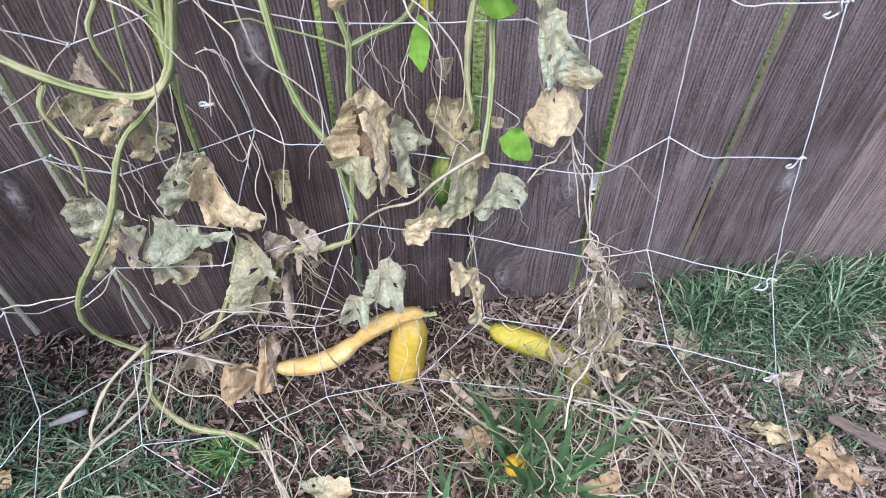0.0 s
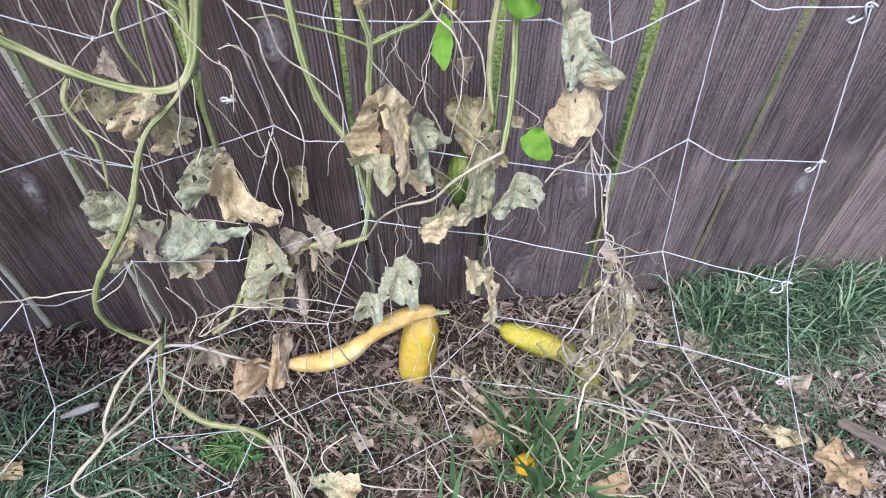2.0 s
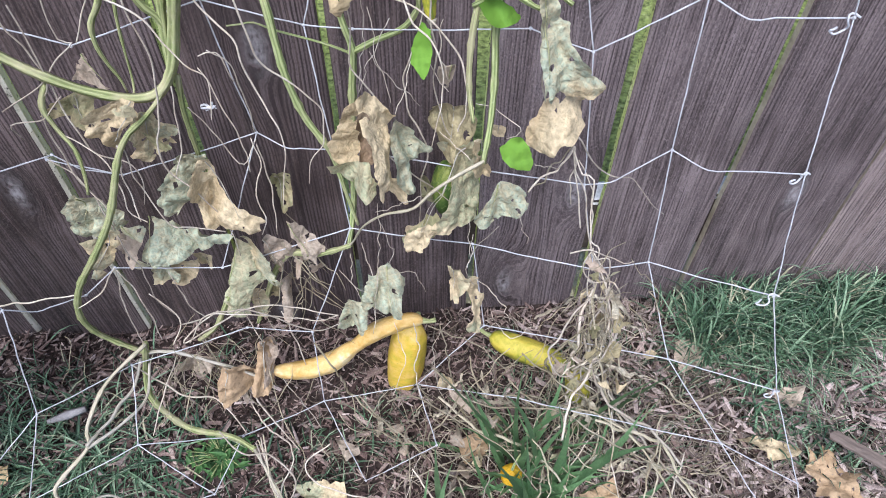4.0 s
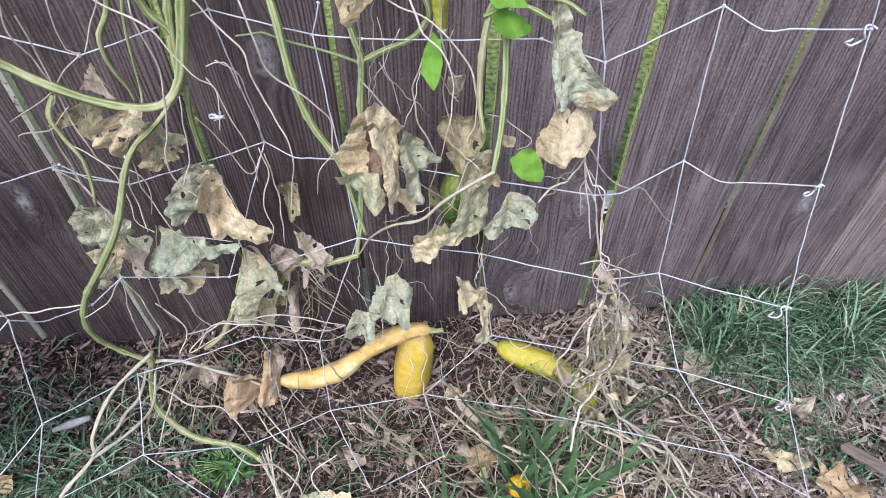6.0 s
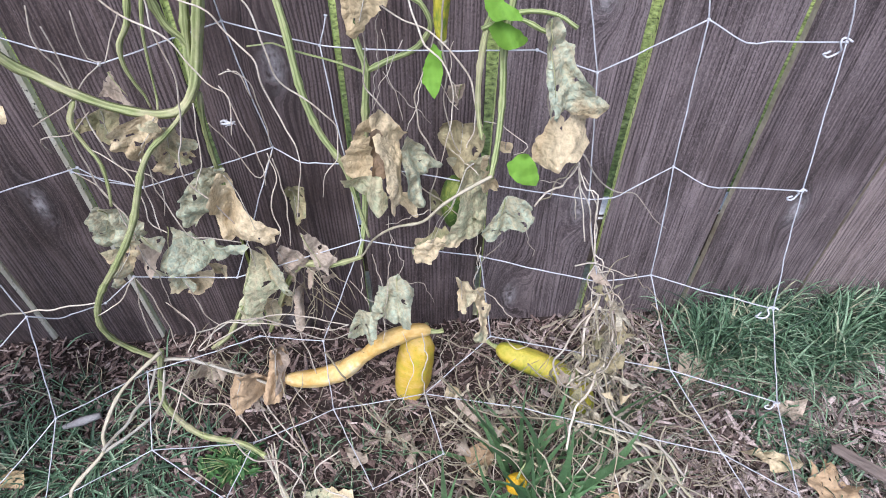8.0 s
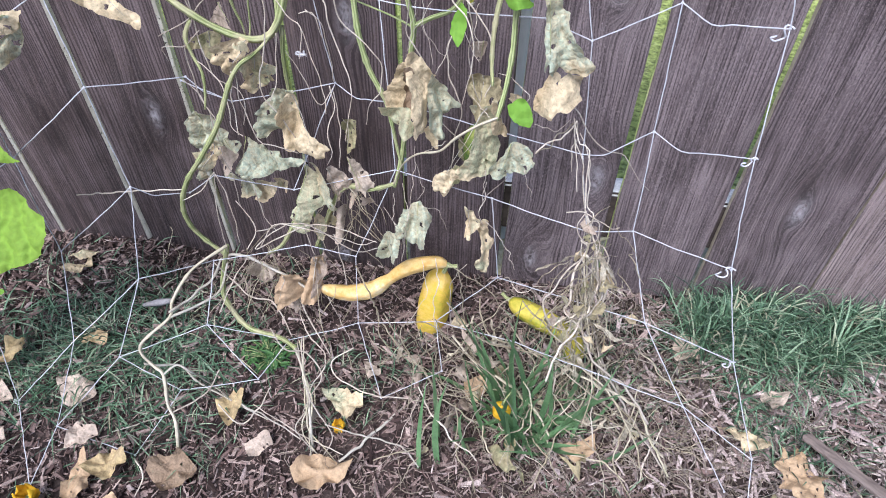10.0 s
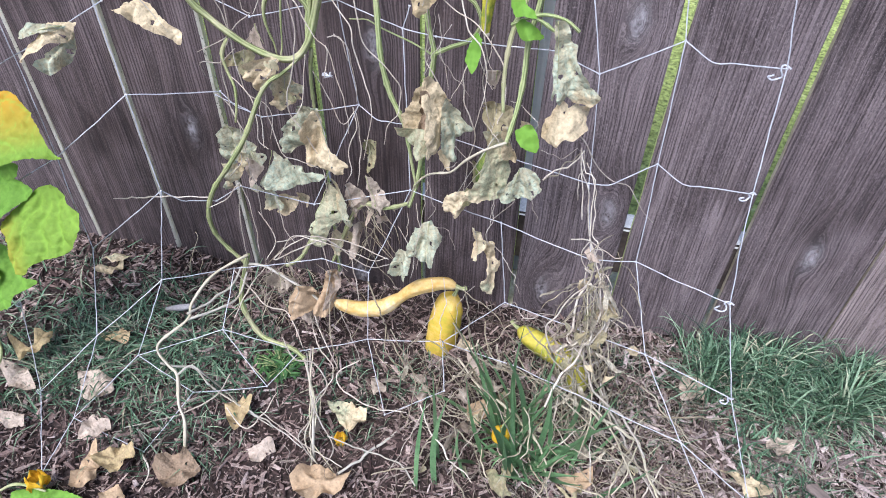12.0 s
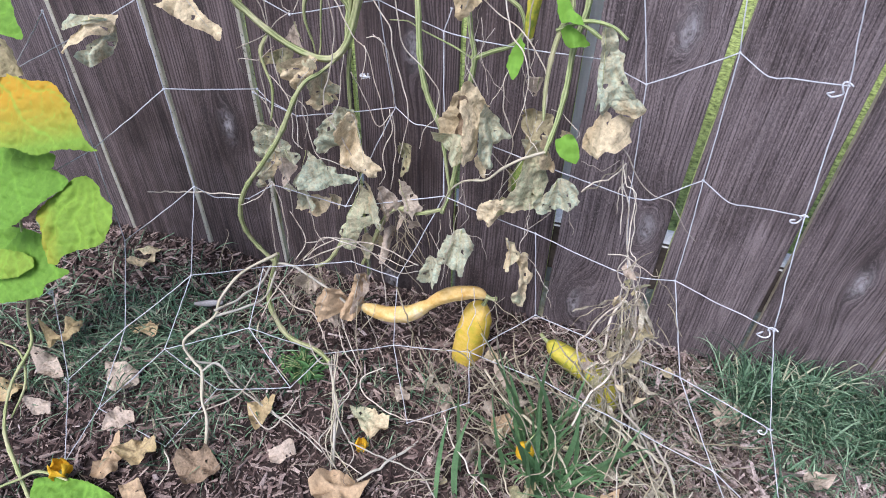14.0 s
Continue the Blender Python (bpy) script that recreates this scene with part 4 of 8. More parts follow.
tube("dry_stem", [(-0.286, 0.430, 0.125), (-0.254, 0.425, 0.135), (-0.228, 0.420, 0.129), (-0.189, 0.410, 0.119), (-0.156, 0.405, 0.097)], [0.0019, 0.0019, 0.0017, 0.0017, 0.0015], STEM_D, vine_a, 10, ridge=0.16, wob=0.0025)
tube("stem", [(-0.230, 0.450, 0.115), (-0.207, 0.455, 0.133), (-0.183, 0.460, 0.178), (-0.163, 0.465, 0.214)], [0.0023, 0.0025, 0.0027, 0.0023], STEM_Y, vine_a, 10, ridge=0.16, wob=0.0000)
tube("tendril", [(-0.218, 0.410, 0.170), (-0.191, 0.410, 0.214), (-0.149, 0.410, 0.216), (-0.084, 0.410, 0.198), (-0.059, 0.405, 0.212)], [0.0006, 0.0007, 0.0005], TENDRIL, vine_a, 5, ridge=0.00, wob=0.0026)
tube("tendril", [(-0.140, 0.470, 0.462), (-0.135, 0.475, 0.440), (-0.132, 0.475, 0.412), (-0.126, 0.480, 0.379), (-0.128, 0.485, 0.338)], [0.0005, 0.0006, 0.0005], TENDRIL, vine_a, 5, ridge=0.00, wob=0.0026)
tube("tendril", [(-0.154, 0.460, 0.433), (-0.147, 0.465, 0.412), (-0.137, 0.470, 0.379), (-0.127, 0.470, 0.362), (-0.116, 0.490, 0.373)], [0.0005, 0.0006, 0.0005], TENDRIL, vine_a, 5, ridge=0.00, wob=0.0026)
tube("tendril", [(-0.225, 0.460, 0.535), (-0.226, 0.455, 0.499), (-0.217, 0.455, 0.496), (-0.233, 0.450, 0.484), (-0.248, 0.448, 0.468), (-0.282, 0.440, 0.450)], [0.0005, 0.0006, 0.0005], TENDRIL, vine_a, 5, ridge=0.00, wob=0.0026)
tube("tendril", [(-0.216, 0.460, 0.493), (-0.192, 0.460, 0.533)], [0.0005, 0.0006, 0.0005], TENDRIL, vine_a, 5, ridge=0.00, wob=0.0026)
tube("tendril", [(-0.206, 0.430, 0.422), (-0.214, 0.430, 0.377), (-0.211, 0.420, 0.346)], [0.0005, 0.0006, 0.0005], TENDRIL, vine_a, 5, ridge=0.00, wob=0.0026)
tube("tendril", [(-0.202, 0.430, 0.425), (-0.203, 0.430, 0.383), (-0.189, 0.420, 0.341), (-0.172, 0.420, 0.335), (-0.144, 0.420, 0.328)], [0.0005, 0.0006, 0.0005], TENDRIL, vine_a, 5, ridge=0.00, wob=0.0026)
tube("tendril", [(-0.254, 0.445, 0.425), (-0.236, 0.440, 0.413), (-0.221, 0.435, 0.392), (-0.223, 0.430, 0.351), (-0.206, 0.420, 0.345)], [0.0005, 0.0006, 0.0005], TENDRIL, vine_a, 5, ridge=0.00, wob=0.0026)
tube("tendril", [(-0.276, 0.450, 0.393), (-0.260, 0.445, 0.380), (-0.241, 0.430, 0.360), (-0.234, 0.420, 0.342)], [0.0005, 0.0007, 0.0005], TENDRIL, vine_a, 5, ridge=0.00, wob=0.0026)
tube("tendril", [(-0.161, 0.460, 0.453), (-0.165, 0.450, 0.405), (-0.176, 0.440, 0.377)], [0.0005, 0.0006, 0.0005], TENDRIL, vine_a, 5, ridge=0.00, wob=0.0026)
tube("tendril", [(-0.255, 0.420, 0.286), (-0.269, 0.420, 0.210), (-0.275, 0.425, 0.138)], [0.0006, 0.0007, 0.0005], TENDRIL, vine_a, 5, ridge=0.00, wob=0.0026)
tube("tendril", [(-0.255, 0.420, 0.286), (-0.274, 0.410, 0.263), (-0.299, 0.405, 0.248)], [0.0006, 0.0007, 0.0005], TENDRIL, vine_a, 5, ridge=0.00, wob=0.0026)
tube("tendril", [(-0.254, 0.420, 0.283), (-0.247, 0.420, 0.227), (-0.250, 0.420, 0.165)], [0.0006, 0.0007, 0.0005], TENDRIL, vine_a, 5, ridge=0.00, wob=0.0026)
tube("tendril", [(-0.244, 0.430, 0.232), (-0.227, 0.430, 0.190), (-0.242, 0.420, 0.153)], [0.0006, 0.0008, 0.0005], TENDRIL, vine_a, 5, ridge=0.00, wob=0.0026)
tube("tendril", [(-0.215, 0.430, 0.264), (-0.210, 0.430, 0.208), (-0.199, 0.430, 0.186)], [0.0006, 0.0007, 0.0005], TENDRIL, vine_a, 5, ridge=0.00, wob=0.0026)
tube("tendril", [(-0.119, 0.485, 0.378), (-0.115, 0.480, 0.348), (-0.125, 0.470, 0.323), (-0.118, 0.460, 0.302), (-0.123, 0.450, 0.289)], [0.0005, 0.0007, 0.0005], TENDRIL, vine_a, 5, ridge=0.00, wob=0.0026)
tube("tendril", [(-0.117, 0.490, 0.367), (-0.110, 0.480, 0.326), (-0.112, 0.460, 0.277)], [0.0006, 0.0007, 0.0005], TENDRIL, vine_a, 5, ridge=0.00, wob=0.0026)
tube("tendril", [(-0.131, 0.475, 0.474), (-0.119, 0.480, 0.457), (-0.116, 0.490, 0.417), (-0.117, 0.495, 0.377)], [0.0005, 0.0006, 0.0005], TENDRIL, vine_a, 5, ridge=0.00, wob=0.0026)
tube("tendril", [(-0.139, 0.475, 0.469), (-0.127, 0.480, 0.468), (-0.120, 0.485, 0.438)], [0.0005, 0.0006, 0.0005], TENDRIL, vine_a, 5, ridge=0.00, wob=0.0026)
tube("tendril", [(-0.253, 0.330, 0.126), (-0.235, 0.360, 0.162), (-0.233, 0.400, 0.161)], [0.0006, 0.0008, 0.0005], TENDRIL, vine_a, 5, ridge=0.00, wob=0.0026)
tube("tendril", [(-0.156, 0.420, 0.214), (-0.147, 0.410, 0.187), (-0.139, 0.400, 0.179)], [0.0006, 0.0007, 0.0005], TENDRIL, vine_a, 5, ridge=0.00, wob=0.0026)
tube("tendril", [(-0.121, 0.430, 0.190), (-0.111, 0.420, 0.144), (-0.106, 0.410, 0.112)], [0.0006, 0.0008, 0.0005], TENDRIL, vine_a, 5, ridge=0.00, wob=0.0026)
tube("tendril", [(-0.286, 0.450, 0.415), (-0.281, 0.440, 0.437), (-0.261, 0.445, 0.437), (-0.240, 0.450, 0.455)], [0.0005, 0.0006, 0.0005], TENDRIL, vine_a, 5, ridge=0.00, wob=0.0026)
tube("tendril", [(-0.207, 0.360, 0.063), (-0.183, 0.340, 0.046), (-0.147, 0.330, 0.060), (-0.119, 0.300, 0.060), (-0.127, 0.280, 0.045), (-0.136, 0.260, 0.031)], [0.0009, 0.0011, 0.0006], TENDRIL, vine_a, 5, ridge=0.00, wob=0.0026)
tube("tendril", [(-0.202, 0.420, 0.114), (-0.175, 0.400, 0.079), (-0.156, 0.380, 0.059), (-0.119, 0.340, 0.045)], [0.0009, 0.0011, 0.0007], TENDRIL, vine_a, 5, ridge=0.00, wob=0.0026)
tube("tendril", [(-0.185, 0.430, 0.197), (-0.210, 0.425, 0.179), (-0.227, 0.420, 0.157), (-0.140, 0.420, 0.213), (-0.059, 0.410, 0.205)], [0.0008, 0.0009, 0.0006], TENDRIL, vine_a, 5, ridge=0.00, wob=0.0026)
tube("tendril", [(-0.223, 0.420, 0.190), (-0.151, 0.410, 0.224), (-0.087, 0.400, 0.196), (-0.056, 0.400, 0.205)], [0.0008, 0.0009, 0.0006], TENDRIL, vine_a, 5, ridge=0.00, wob=0.0026)
tube("tendril", [(-0.263, 0.270, -0.000), (-0.229, 0.250, -0.011), (-0.196, 0.250, 0.032), (-0.177, 0.270, 0.064)], [0.0009, 0.0011, 0.0007], TENDRIL, vine_a, 5, ridge=0.00, wob=0.0026)
tube("tendril", [(-0.263, 0.300, 0.039), (-0.286, 0.280, 0.003), (-0.354, 0.266, -0.049), (-0.421, 0.235, -0.057)], [0.0009, 0.0012, 0.0007], TENDRIL, vine_a, 5, ridge=0.00, wob=0.0026)
tube("tendril", [(-0.077, 0.320, 0.100), (-0.105, 0.310, 0.077), (-0.090, 0.290, 0.073), (-0.044, 0.270, 0.078), (0.006, 0.250, 0.113)], [0.0008, 0.0009, 0.0006], TENDRIL, vine_a, 5, ridge=0.00, wob=0.0026)
tube("tendril", [(-0.496, 0.460, 0.182), (-0.382, 0.420, 0.238), (-0.296, 0.410, 0.262)], [0.0009, 0.0011, 0.0007], TENDRIL, vine_a, 5, ridge=0.00, wob=0.0026)
tube("tendril", [(-0.375, 0.206, -0.064), (-0.351, 0.183, -0.066), (-0.351, 0.156, -0.066)], [0.0011, 0.0012, 0.0007], TENDRIL, vine_a, 5, ridge=0.00, wob=0.0026)
tube("tendril", [(-0.299, 0.420, 0.119), (-0.246, 0.400, 0.079), (-0.206, 0.390, 0.079), (-0.184, 0.370, 0.034)], [0.0009, 0.0011, 0.0007], TENDRIL, vine_a, 5, ridge=0.00, wob=0.0026)
blade_of = leaf("leaf", (-0.156, 0.437, 0.391), [(0.0, 0.0), (0.9, 0.2), (1.1, -0.3), (1.1, -1.4), (1.4, -2.9), (1.8, -3.9), (2.4, -4.5), (3.4, -5.3), (4.2, -5.9), (4.1, -6.4), (3.6, -6.4), (3.4, -7.2), (2.6, -7.2), (1.6, -6.7), (0.7, -6.6), (-0.6, -6.5), (-0.9, -5.9), (-1.0, -4.7), (-1.0, -3.8), (-1.1, -2.8), (-1.2, -2.2), (-0.8, -1.2), (-0.4, -0.7)], LEAF, vine_a, (0.95, 0, 0), seed=101, tilt=20, yaw=12, holes=2, label="curled tan dried leaf")
leaf("lobe", (-0.174, 0.450, 0.389), [(-0.1, 0.0), (1.0, 0.2), (2.1, 0.2), (1.7, -0.6), (1.4, -1.5), (1.0, -2.1), (0.6, -2.0), (0.5, -2.8), (0.2, -3.7), (-0.1, -5.0), (-0.6, -5.4), (-1.3, -5.5), (-1.8, -6.3), (-2.6, -6.4), (-3.3, -6.0), (-3.6, -5.6), (-2.9, -4.4), (-2.5, -3.6), (-1.6, -2.7), (-1.1, -1.7), (-0.5, -0.7)], LEAF_P, blade_of, (0.2, 0, 0), seed=102, tilt=16, yaw=-18, holes=2, label="grey-green wilted leaf lobe with small holes")
leaf("lobe", (-0.173, 0.443, 0.394), [(0.0, 0.0), (1.0, -0.1), (1.7, -0.4), (1.4, -1.1), (0.8, -2.3), (0.0, -1.9), (-0.2, -1.1)], LEAF_P, blade_of, (0.12, 0, 0), seed=103, tilt=14, yaw=10, holes=6)
leaf("lobe", (-0.168, 0.439, 0.364), [(0.0, 0.0), (0.4, -0.3), (0.0, -2.0), (-0.6, -2.4), (-0.6, -1.6)], LEAF, blade_of, (0.6, 0, 0), seed=104, tilt=14, yaw=0, holes=2)
blade_of = leaf("leaf", (-0.219, 0.447, 0.321), [(0.0, 0.0), (0.2, -0.5), (1.0, -1.0), (2.2, -1.3), (3.9, -1.6), (5.5, -1.6), (7.0, -1.9), (6.6, -2.4), (5.2, -3.1), (3.7, -3.9), (2.0, -4.7), (0.5, -4.9), (-0.8, -4.7), (-1.5, -5.2), (-2.1, -4.9), (-2.0, -3.9), (-1.3, -3.2), (-0.6, -2.3), (0.0, -1.5), (-0.2, -0.7)], LEAF_P, vine_a, (0.22, 0, 0), seed=105, tilt=18, yaw=-5, holes=2, label="grey-green wilted leaf folded over")
leaf("lobe", (-0.242, 0.455, 0.254), [(0.0, 0.0), (1.6, -0.4), (1.8, -1.4), (2.3, -2.8), (1.5, -3.2), (0.7, -3.4), (-0.6, -3.4), (-0.5, -2.3)], LEAF_P, blade_of, (0.3, 0, 0), seed=106, tilt=22, yaw=0, holes=2)
leaf("lobe", (-0.228, 0.463, 0.240), [(0.0, 0.0), (1.4, -0.2), (2.7, -0.4), (2.5, -1.3), (1.9, -2.3), (1.0, -3.1), (0.4, -3.3), (-0.6, -2.8), (-0.1, -2.2)], LEAF, blade_of, (0.72, 0, 0), seed=107, tilt=20, yaw=15, holes=2)
leaf("lobe", (-0.210, 0.468, 0.235), [(0.0, 0.0), (1.2, 0.2), (1.8, 0.4), (2.1, -0.6), (1.7, -1.5), (0.8, -1.5), (0.3, -0.9)], LEAF, blade_of, (0.6, 0, 0), seed=108, tilt=14, yaw=0, holes=2)
blade_of = leaf("leaf", (-0.238, 0.430, 0.330), [(-0.1, 0.0), (1.4, -0.2), (2.0, -0.9), (1.5, -1.6), (0.9, -1.3), (-0.2, -1.3)], LEAF_P, vine_a, (0.05, 0, 0), seed=109, tilt=20, yaw=0, holes=2)
leaf("lobe", (-0.253, 0.440, 0.310), [(0.1, -0.0), (1.4, -0.4), (2.0, -1.5), (1.3, -2.6), (0.8, -3.5), (0.1, -3.1), (0.0, -2.0), (-0.2, -1.5)], LEAF_B, blade_of, (0.8, 0, 0), seed=110, tilt=14, yaw=10, holes=2)
leaf("lobe", (-0.259, 0.445, 0.266), [(0.1, 0.0), (1.3, -0.5), (1.9, -1.0), (0.8, -1.4), (-0.1, -1.4)], LEAF_P, blade_of, (0.3, 0, 0), seed=111, tilt=14, yaw=0, holes=0)
blade_of = leaf("leaf", (-0.247, 0.428, 0.331), [(0.0, 0.0), (0.5, -0.8), (0.1, -2.1), (-0.6, -3.2), (-0.9, -4.2), (-1.7, -4.8), (-1.7, -5.5), (-2.5, -6.0), (-2.8, -5.6), (-2.1, -4.5), (-1.9, -3.4), (-1.3, -2.4), (-0.7, -1.1)], LEAF_P, vine_a, (0.4, 0, 0), seed=112, tilt=14, yaw=-15, holes=2)
blade_of = leaf("leaf", (-0.277, 0.452, 0.348), [(0.0, 0.0), (0.7, 0.1), (1.2, -0.4), (1.2, -1.5), (1.5, -2.4), (2.2, -3.5), (1.6, -4.6), (0.7, -5.1), (-0.1, -5.1), (-1.5, -5.6), (-2.1, -5.3), (-2.1, -4.3), (-1.4, -3.2), (-1.2, -2.0), (-1.0, -1.1)], LEAF_P, vine_a, (0.08, 0, 0), seed=113, tilt=14, yaw=-18, holes=2, label="small pale green wilted leaf")
leaf("lobe", (-0.304, 0.457, 0.282), [(0.0, 0.0), (1.1, 0.0), (1.8, -0.3), (1.2, -1.6), (1.2, -2.3), (0.6, -1.5)], LEAF, blade_of, (0.5, 0, 0), seed=114, tilt=14, yaw=0, holes=0)
blade_of = leaf("leaf", (-0.196, 0.439, 0.455), [(-0.0, -0.1), (0.6, -0.1), (0.7, -0.4), (1.0, -1.1), (0.7, -1.4), (0.1, -1.6), (0.0, -2.0), (-0.7, -2.5), (-1.4, -3.3), (-1.8, -3.8), (-2.1, -4.2), (-2.2, -4.9), (-2.7, -4.7), (-3.0, -4.0), (-3.1, -3.2), (-3.1, -2.5), (-2.9, -1.8), (-2.7, -1.3), (-1.9, -0.7), (-1.0, -0.3)], LEAF, vine_a, (0.95, 0, 0), seed=115, tilt=16, yaw=-12, holes=6, label="tan dried leaf peppered with holes")
leaf("lobe", (-0.206, 0.433, 0.447), [(0.0, 0.0), (1.0, 0.6), (1.6, 0.8), (1.8, 0.3), (1.9, -0.4), (1.1, -0.2), (0.4, -0.1)], LEAF, blade_of, (0.5, 0, 0), seed=116, tilt=15, yaw=0, holes=2)
blade_of = leaf("leaf", (-0.254, 0.462, 0.441), [(0.0, 0.0), (1.2, 0.5), (1.9, 0.7), (2.6, 0.3), (2.6, -0.7), (1.9, -2.0), (1.3, -2.3), (0.5, -2.2), (-0.2, -2.0), (-0.8, -1.8), (-1.7, -2.0), (-2.0, -1.5), (-1.4, -0.9), (-0.7, -0.4)], LEAF_O, vine_a, (0.5, 0, 0), seed=117, tilt=14, yaw=-10, holes=2, label="olive grey wilted leaf behind the stem")
blade_of = leaf("leaf", (-0.225, 0.474, 0.475), [(0.0, 0.1), (0.2, -0.1), (0.3, -0.8), (0.5, -1.5), (0.8, -2.3), (1.2, -2.8), (0.4, -2.7), (-0.3, -2.4), (-1.3, -2.3), (-1.7, -2.3), (-1.3, -1.8), (-1.0, -1.3), (-0.5, -0.6)], LEAF_B, vine_a, (0.3, 0, 0), seed=118, tilt=14, yaw=0, holes=2, label="grey shrivelled leaf")
blade_of = leaf("leaf", (-0.195, 0.470, 0.423), [(0.0, 0.0), (0.5, -0.2), (0.6, -0.9), (0.9, -1.5), (1.5, -1.7), (2.0, -1.8), (1.8, -2.5), (1.1, -2.9), (1.5, -3.4), (1.1, -3.7), (0.3, -4.2), (-0.4, -4.6), (-1.1, -5.2), (-1.5, -4.9), (-1.8, -4.6), (-2.3, -4.0), (-2.0, -3.8), (-1.5, -3.2), (-1.5, -2.5), (-1.6, -1.9), (-1.2, -1.1), (-0.8, -0.3)], LEAF, vine_a, (0.4, 0, 0), seed=119, tilt=14, yaw=8, holes=3, label="olive and tan wilted leaf")
leaf("lobe", (-0.189, 0.463, 0.410), [(0.0, 0.0), (1.0, 0.0), (1.7, -0.5), (1.4, -1.0), (0.8, -1.3), (0.0, -1.0)], LEAF_P, blade_of, (0.35, 0, 0), seed=120, tilt=20, yaw=15, holes=2)
leaf("lobe", (-0.200, 0.459, 0.409), [(0.0, 0.0), (1.0, -0.6), (2.4, -0.9), (2.5, -1.3), (1.6, -1.6), (0.6, -1.3)], LEAF_O, blade_of, (0.2, 0, 0), seed=121, tilt=27, yaw=0, holes=0)
blade_of = leaf("leaf", (-0.149, 0.455, 0.282), [(0.0, 0.0), (0.3, -0.5), (1.1, -1.1), (1.6, -1.9), (1.7, -2.9), (2.1, -3.9), (2.4, -4.7), (1.5, -5.5), (1.1, -6.3), (0.8, -7.5), (0.9, -8.6), (0.2, -9.1), (-0.6, -9.1), (-1.4, -8.8), (-1.4, -7.6), (-1.2, -6.1), (-1.1, -5.1), (-0.9, -3.5), (-0.5, -1.7)], LEAF, vine_a, (0.3, 0, 0), seed=122, tilt=16, yaw=-20, holes=2, label="grey-green leaf hanging in dry folds")
leaf("lobe", (-0.140, 0.439, 0.302), [(0.0, 0.0), (0.7, -1.2), (1.3, -2.5), (1.7, -3.6), (1.7, -4.7), (2.0, -5.9), (2.3, -6.8), (1.9, -7.4), (1.2, -7.0), (0.9, -5.8), (0.5, -4.8), (0.4, -3.6), (0.4, -2.0)], LEAF_P, blade_of, (0.4, 0, 0), seed=123, tilt=14, yaw=20, holes=2)
leaf("lobe", (-0.148, 0.456, 0.199), [(0.0, -0.0), (0.7, -0.7), (0.9, -2.1), (0.2, -3.8), (-0.5, -3.8), (-0.8, -2.8), (-0.8, -1.5)], LEAF, blade_of, (0.5, 0, 0), seed=124, tilt=14, yaw=20, holes=2)
leaf("lobe", (-0.140, 0.461, 0.194), [(0.0, -0.0), (1.0, 0.2), (1.2, -0.9), (0.9, -2.0), (0.0, -1.7)], LEAF_O, blade_of, (0.6, 0, 0), seed=125, tilt=14, yaw=-10, holes=2)
blade_of = leaf("leaf", (-0.122, 0.442, 0.291), [(-0.0, 0.0), (1.0, -0.2), (1.8, -0.8), (2.4, -1.6), (2.8, -2.1), (2.4, -2.9), (2.0, -3.7), (1.2, -4.5), (0.7, -5.4), (0.4, -4.2), (0.1, -2.9), (-0.1, -1.7), (-0.0, -0.9)], LEAF_B, vine_a, (0.5, 0, 0), seed=126, tilt=18, yaw=15, holes=2, label="pinkish brown shrivelled leaf")
leaf("lobe", (-0.116, 0.446, 0.222), [(0.0, -0.0), (0.8, 0.5), (1.1, -0.1), (1.2, -1.3), (0.5, -2.6), (0.0, -3.9), (-0.9, -4.3), (-0.9, -3.1), (-0.4, -1.8)], LEAF_B, blade_of, (0.4, 0, 0), seed=127, tilt=14, yaw=20, holes=2)
leaf("lobe", (-0.098, 0.450, 0.263), [(0.0, 0.0), (0.6, -0.9), (0.5, -2.3), (-0.1, -3.7), (-0.4, -2.8)], LEAF_B, blade_of, (0.7, 0, 0), seed=128, tilt=14, yaw=0, holes=2)
blade_of = leaf("leaf", (-0.099, 0.452, 0.302), [(0.0, 0.0), (0.7, -0.3), (1.5, -1.5), (2.3, -2.3), (3.0, -3.1), (3.1, -3.7), (2.3, -4.0), (2.3, -4.9), (1.7, -4.3), (1.0, -3.6), (0.7, -2.5), (0.2, -1.4)], LEAF_B, vine_a, (0.2, 0, 0), seed=129, tilt=14, yaw=0, holes=2, label="twisted grey-brown shrivelled leaf")
leaf("lobe", (-0.086, 0.440, 0.245), [(0.0, 0.0), (0.8, 0.5), (1.6, -0.2), (1.8, -0.9), (1.0, -1.2), (0.3, -1.3), (0.2, -0.6)], LEAF_B, blade_of, (0.6, 0, 0), seed=130, tilt=14, yaw=0, holes=1)
blade_of = leaf("leaf", (-0.103, 0.485, 0.333), [(-0.0, -0.1), (0.8, -0.2), (0.9, -1.3), (0.8, -2.7), (0.7, -3.6), (0.2, -4.3), (-0.7, -5.3), (-1.1, -4.8), (-1.4, -4.1), (-1.1, -2.8), (-1.3, -1.9), (-0.8, -0.2)], LEAF_O, vine_a, (0.4, 0, 0), seed=131, tilt=14, yaw=0, holes=6, label="small olive leaf eaten through with holes")
blade_of = leaf("leaf", (-0.148, 0.412, 0.162), [(0.0, 0.0), (0.9, -0.2), (1.4, -1.7), (1.3, -3.4), (0.4, -4.9), (-0.6, -6.0), (-0.6, -4.7), (-0.0, -3.4), (0.0, -1.7)], LEAF_B, vine_a, (0.9, 0, 0), seed=132, tilt=14, yaw=10, holes=2, label="tan papery leaf wrapping the end of the cucumber")
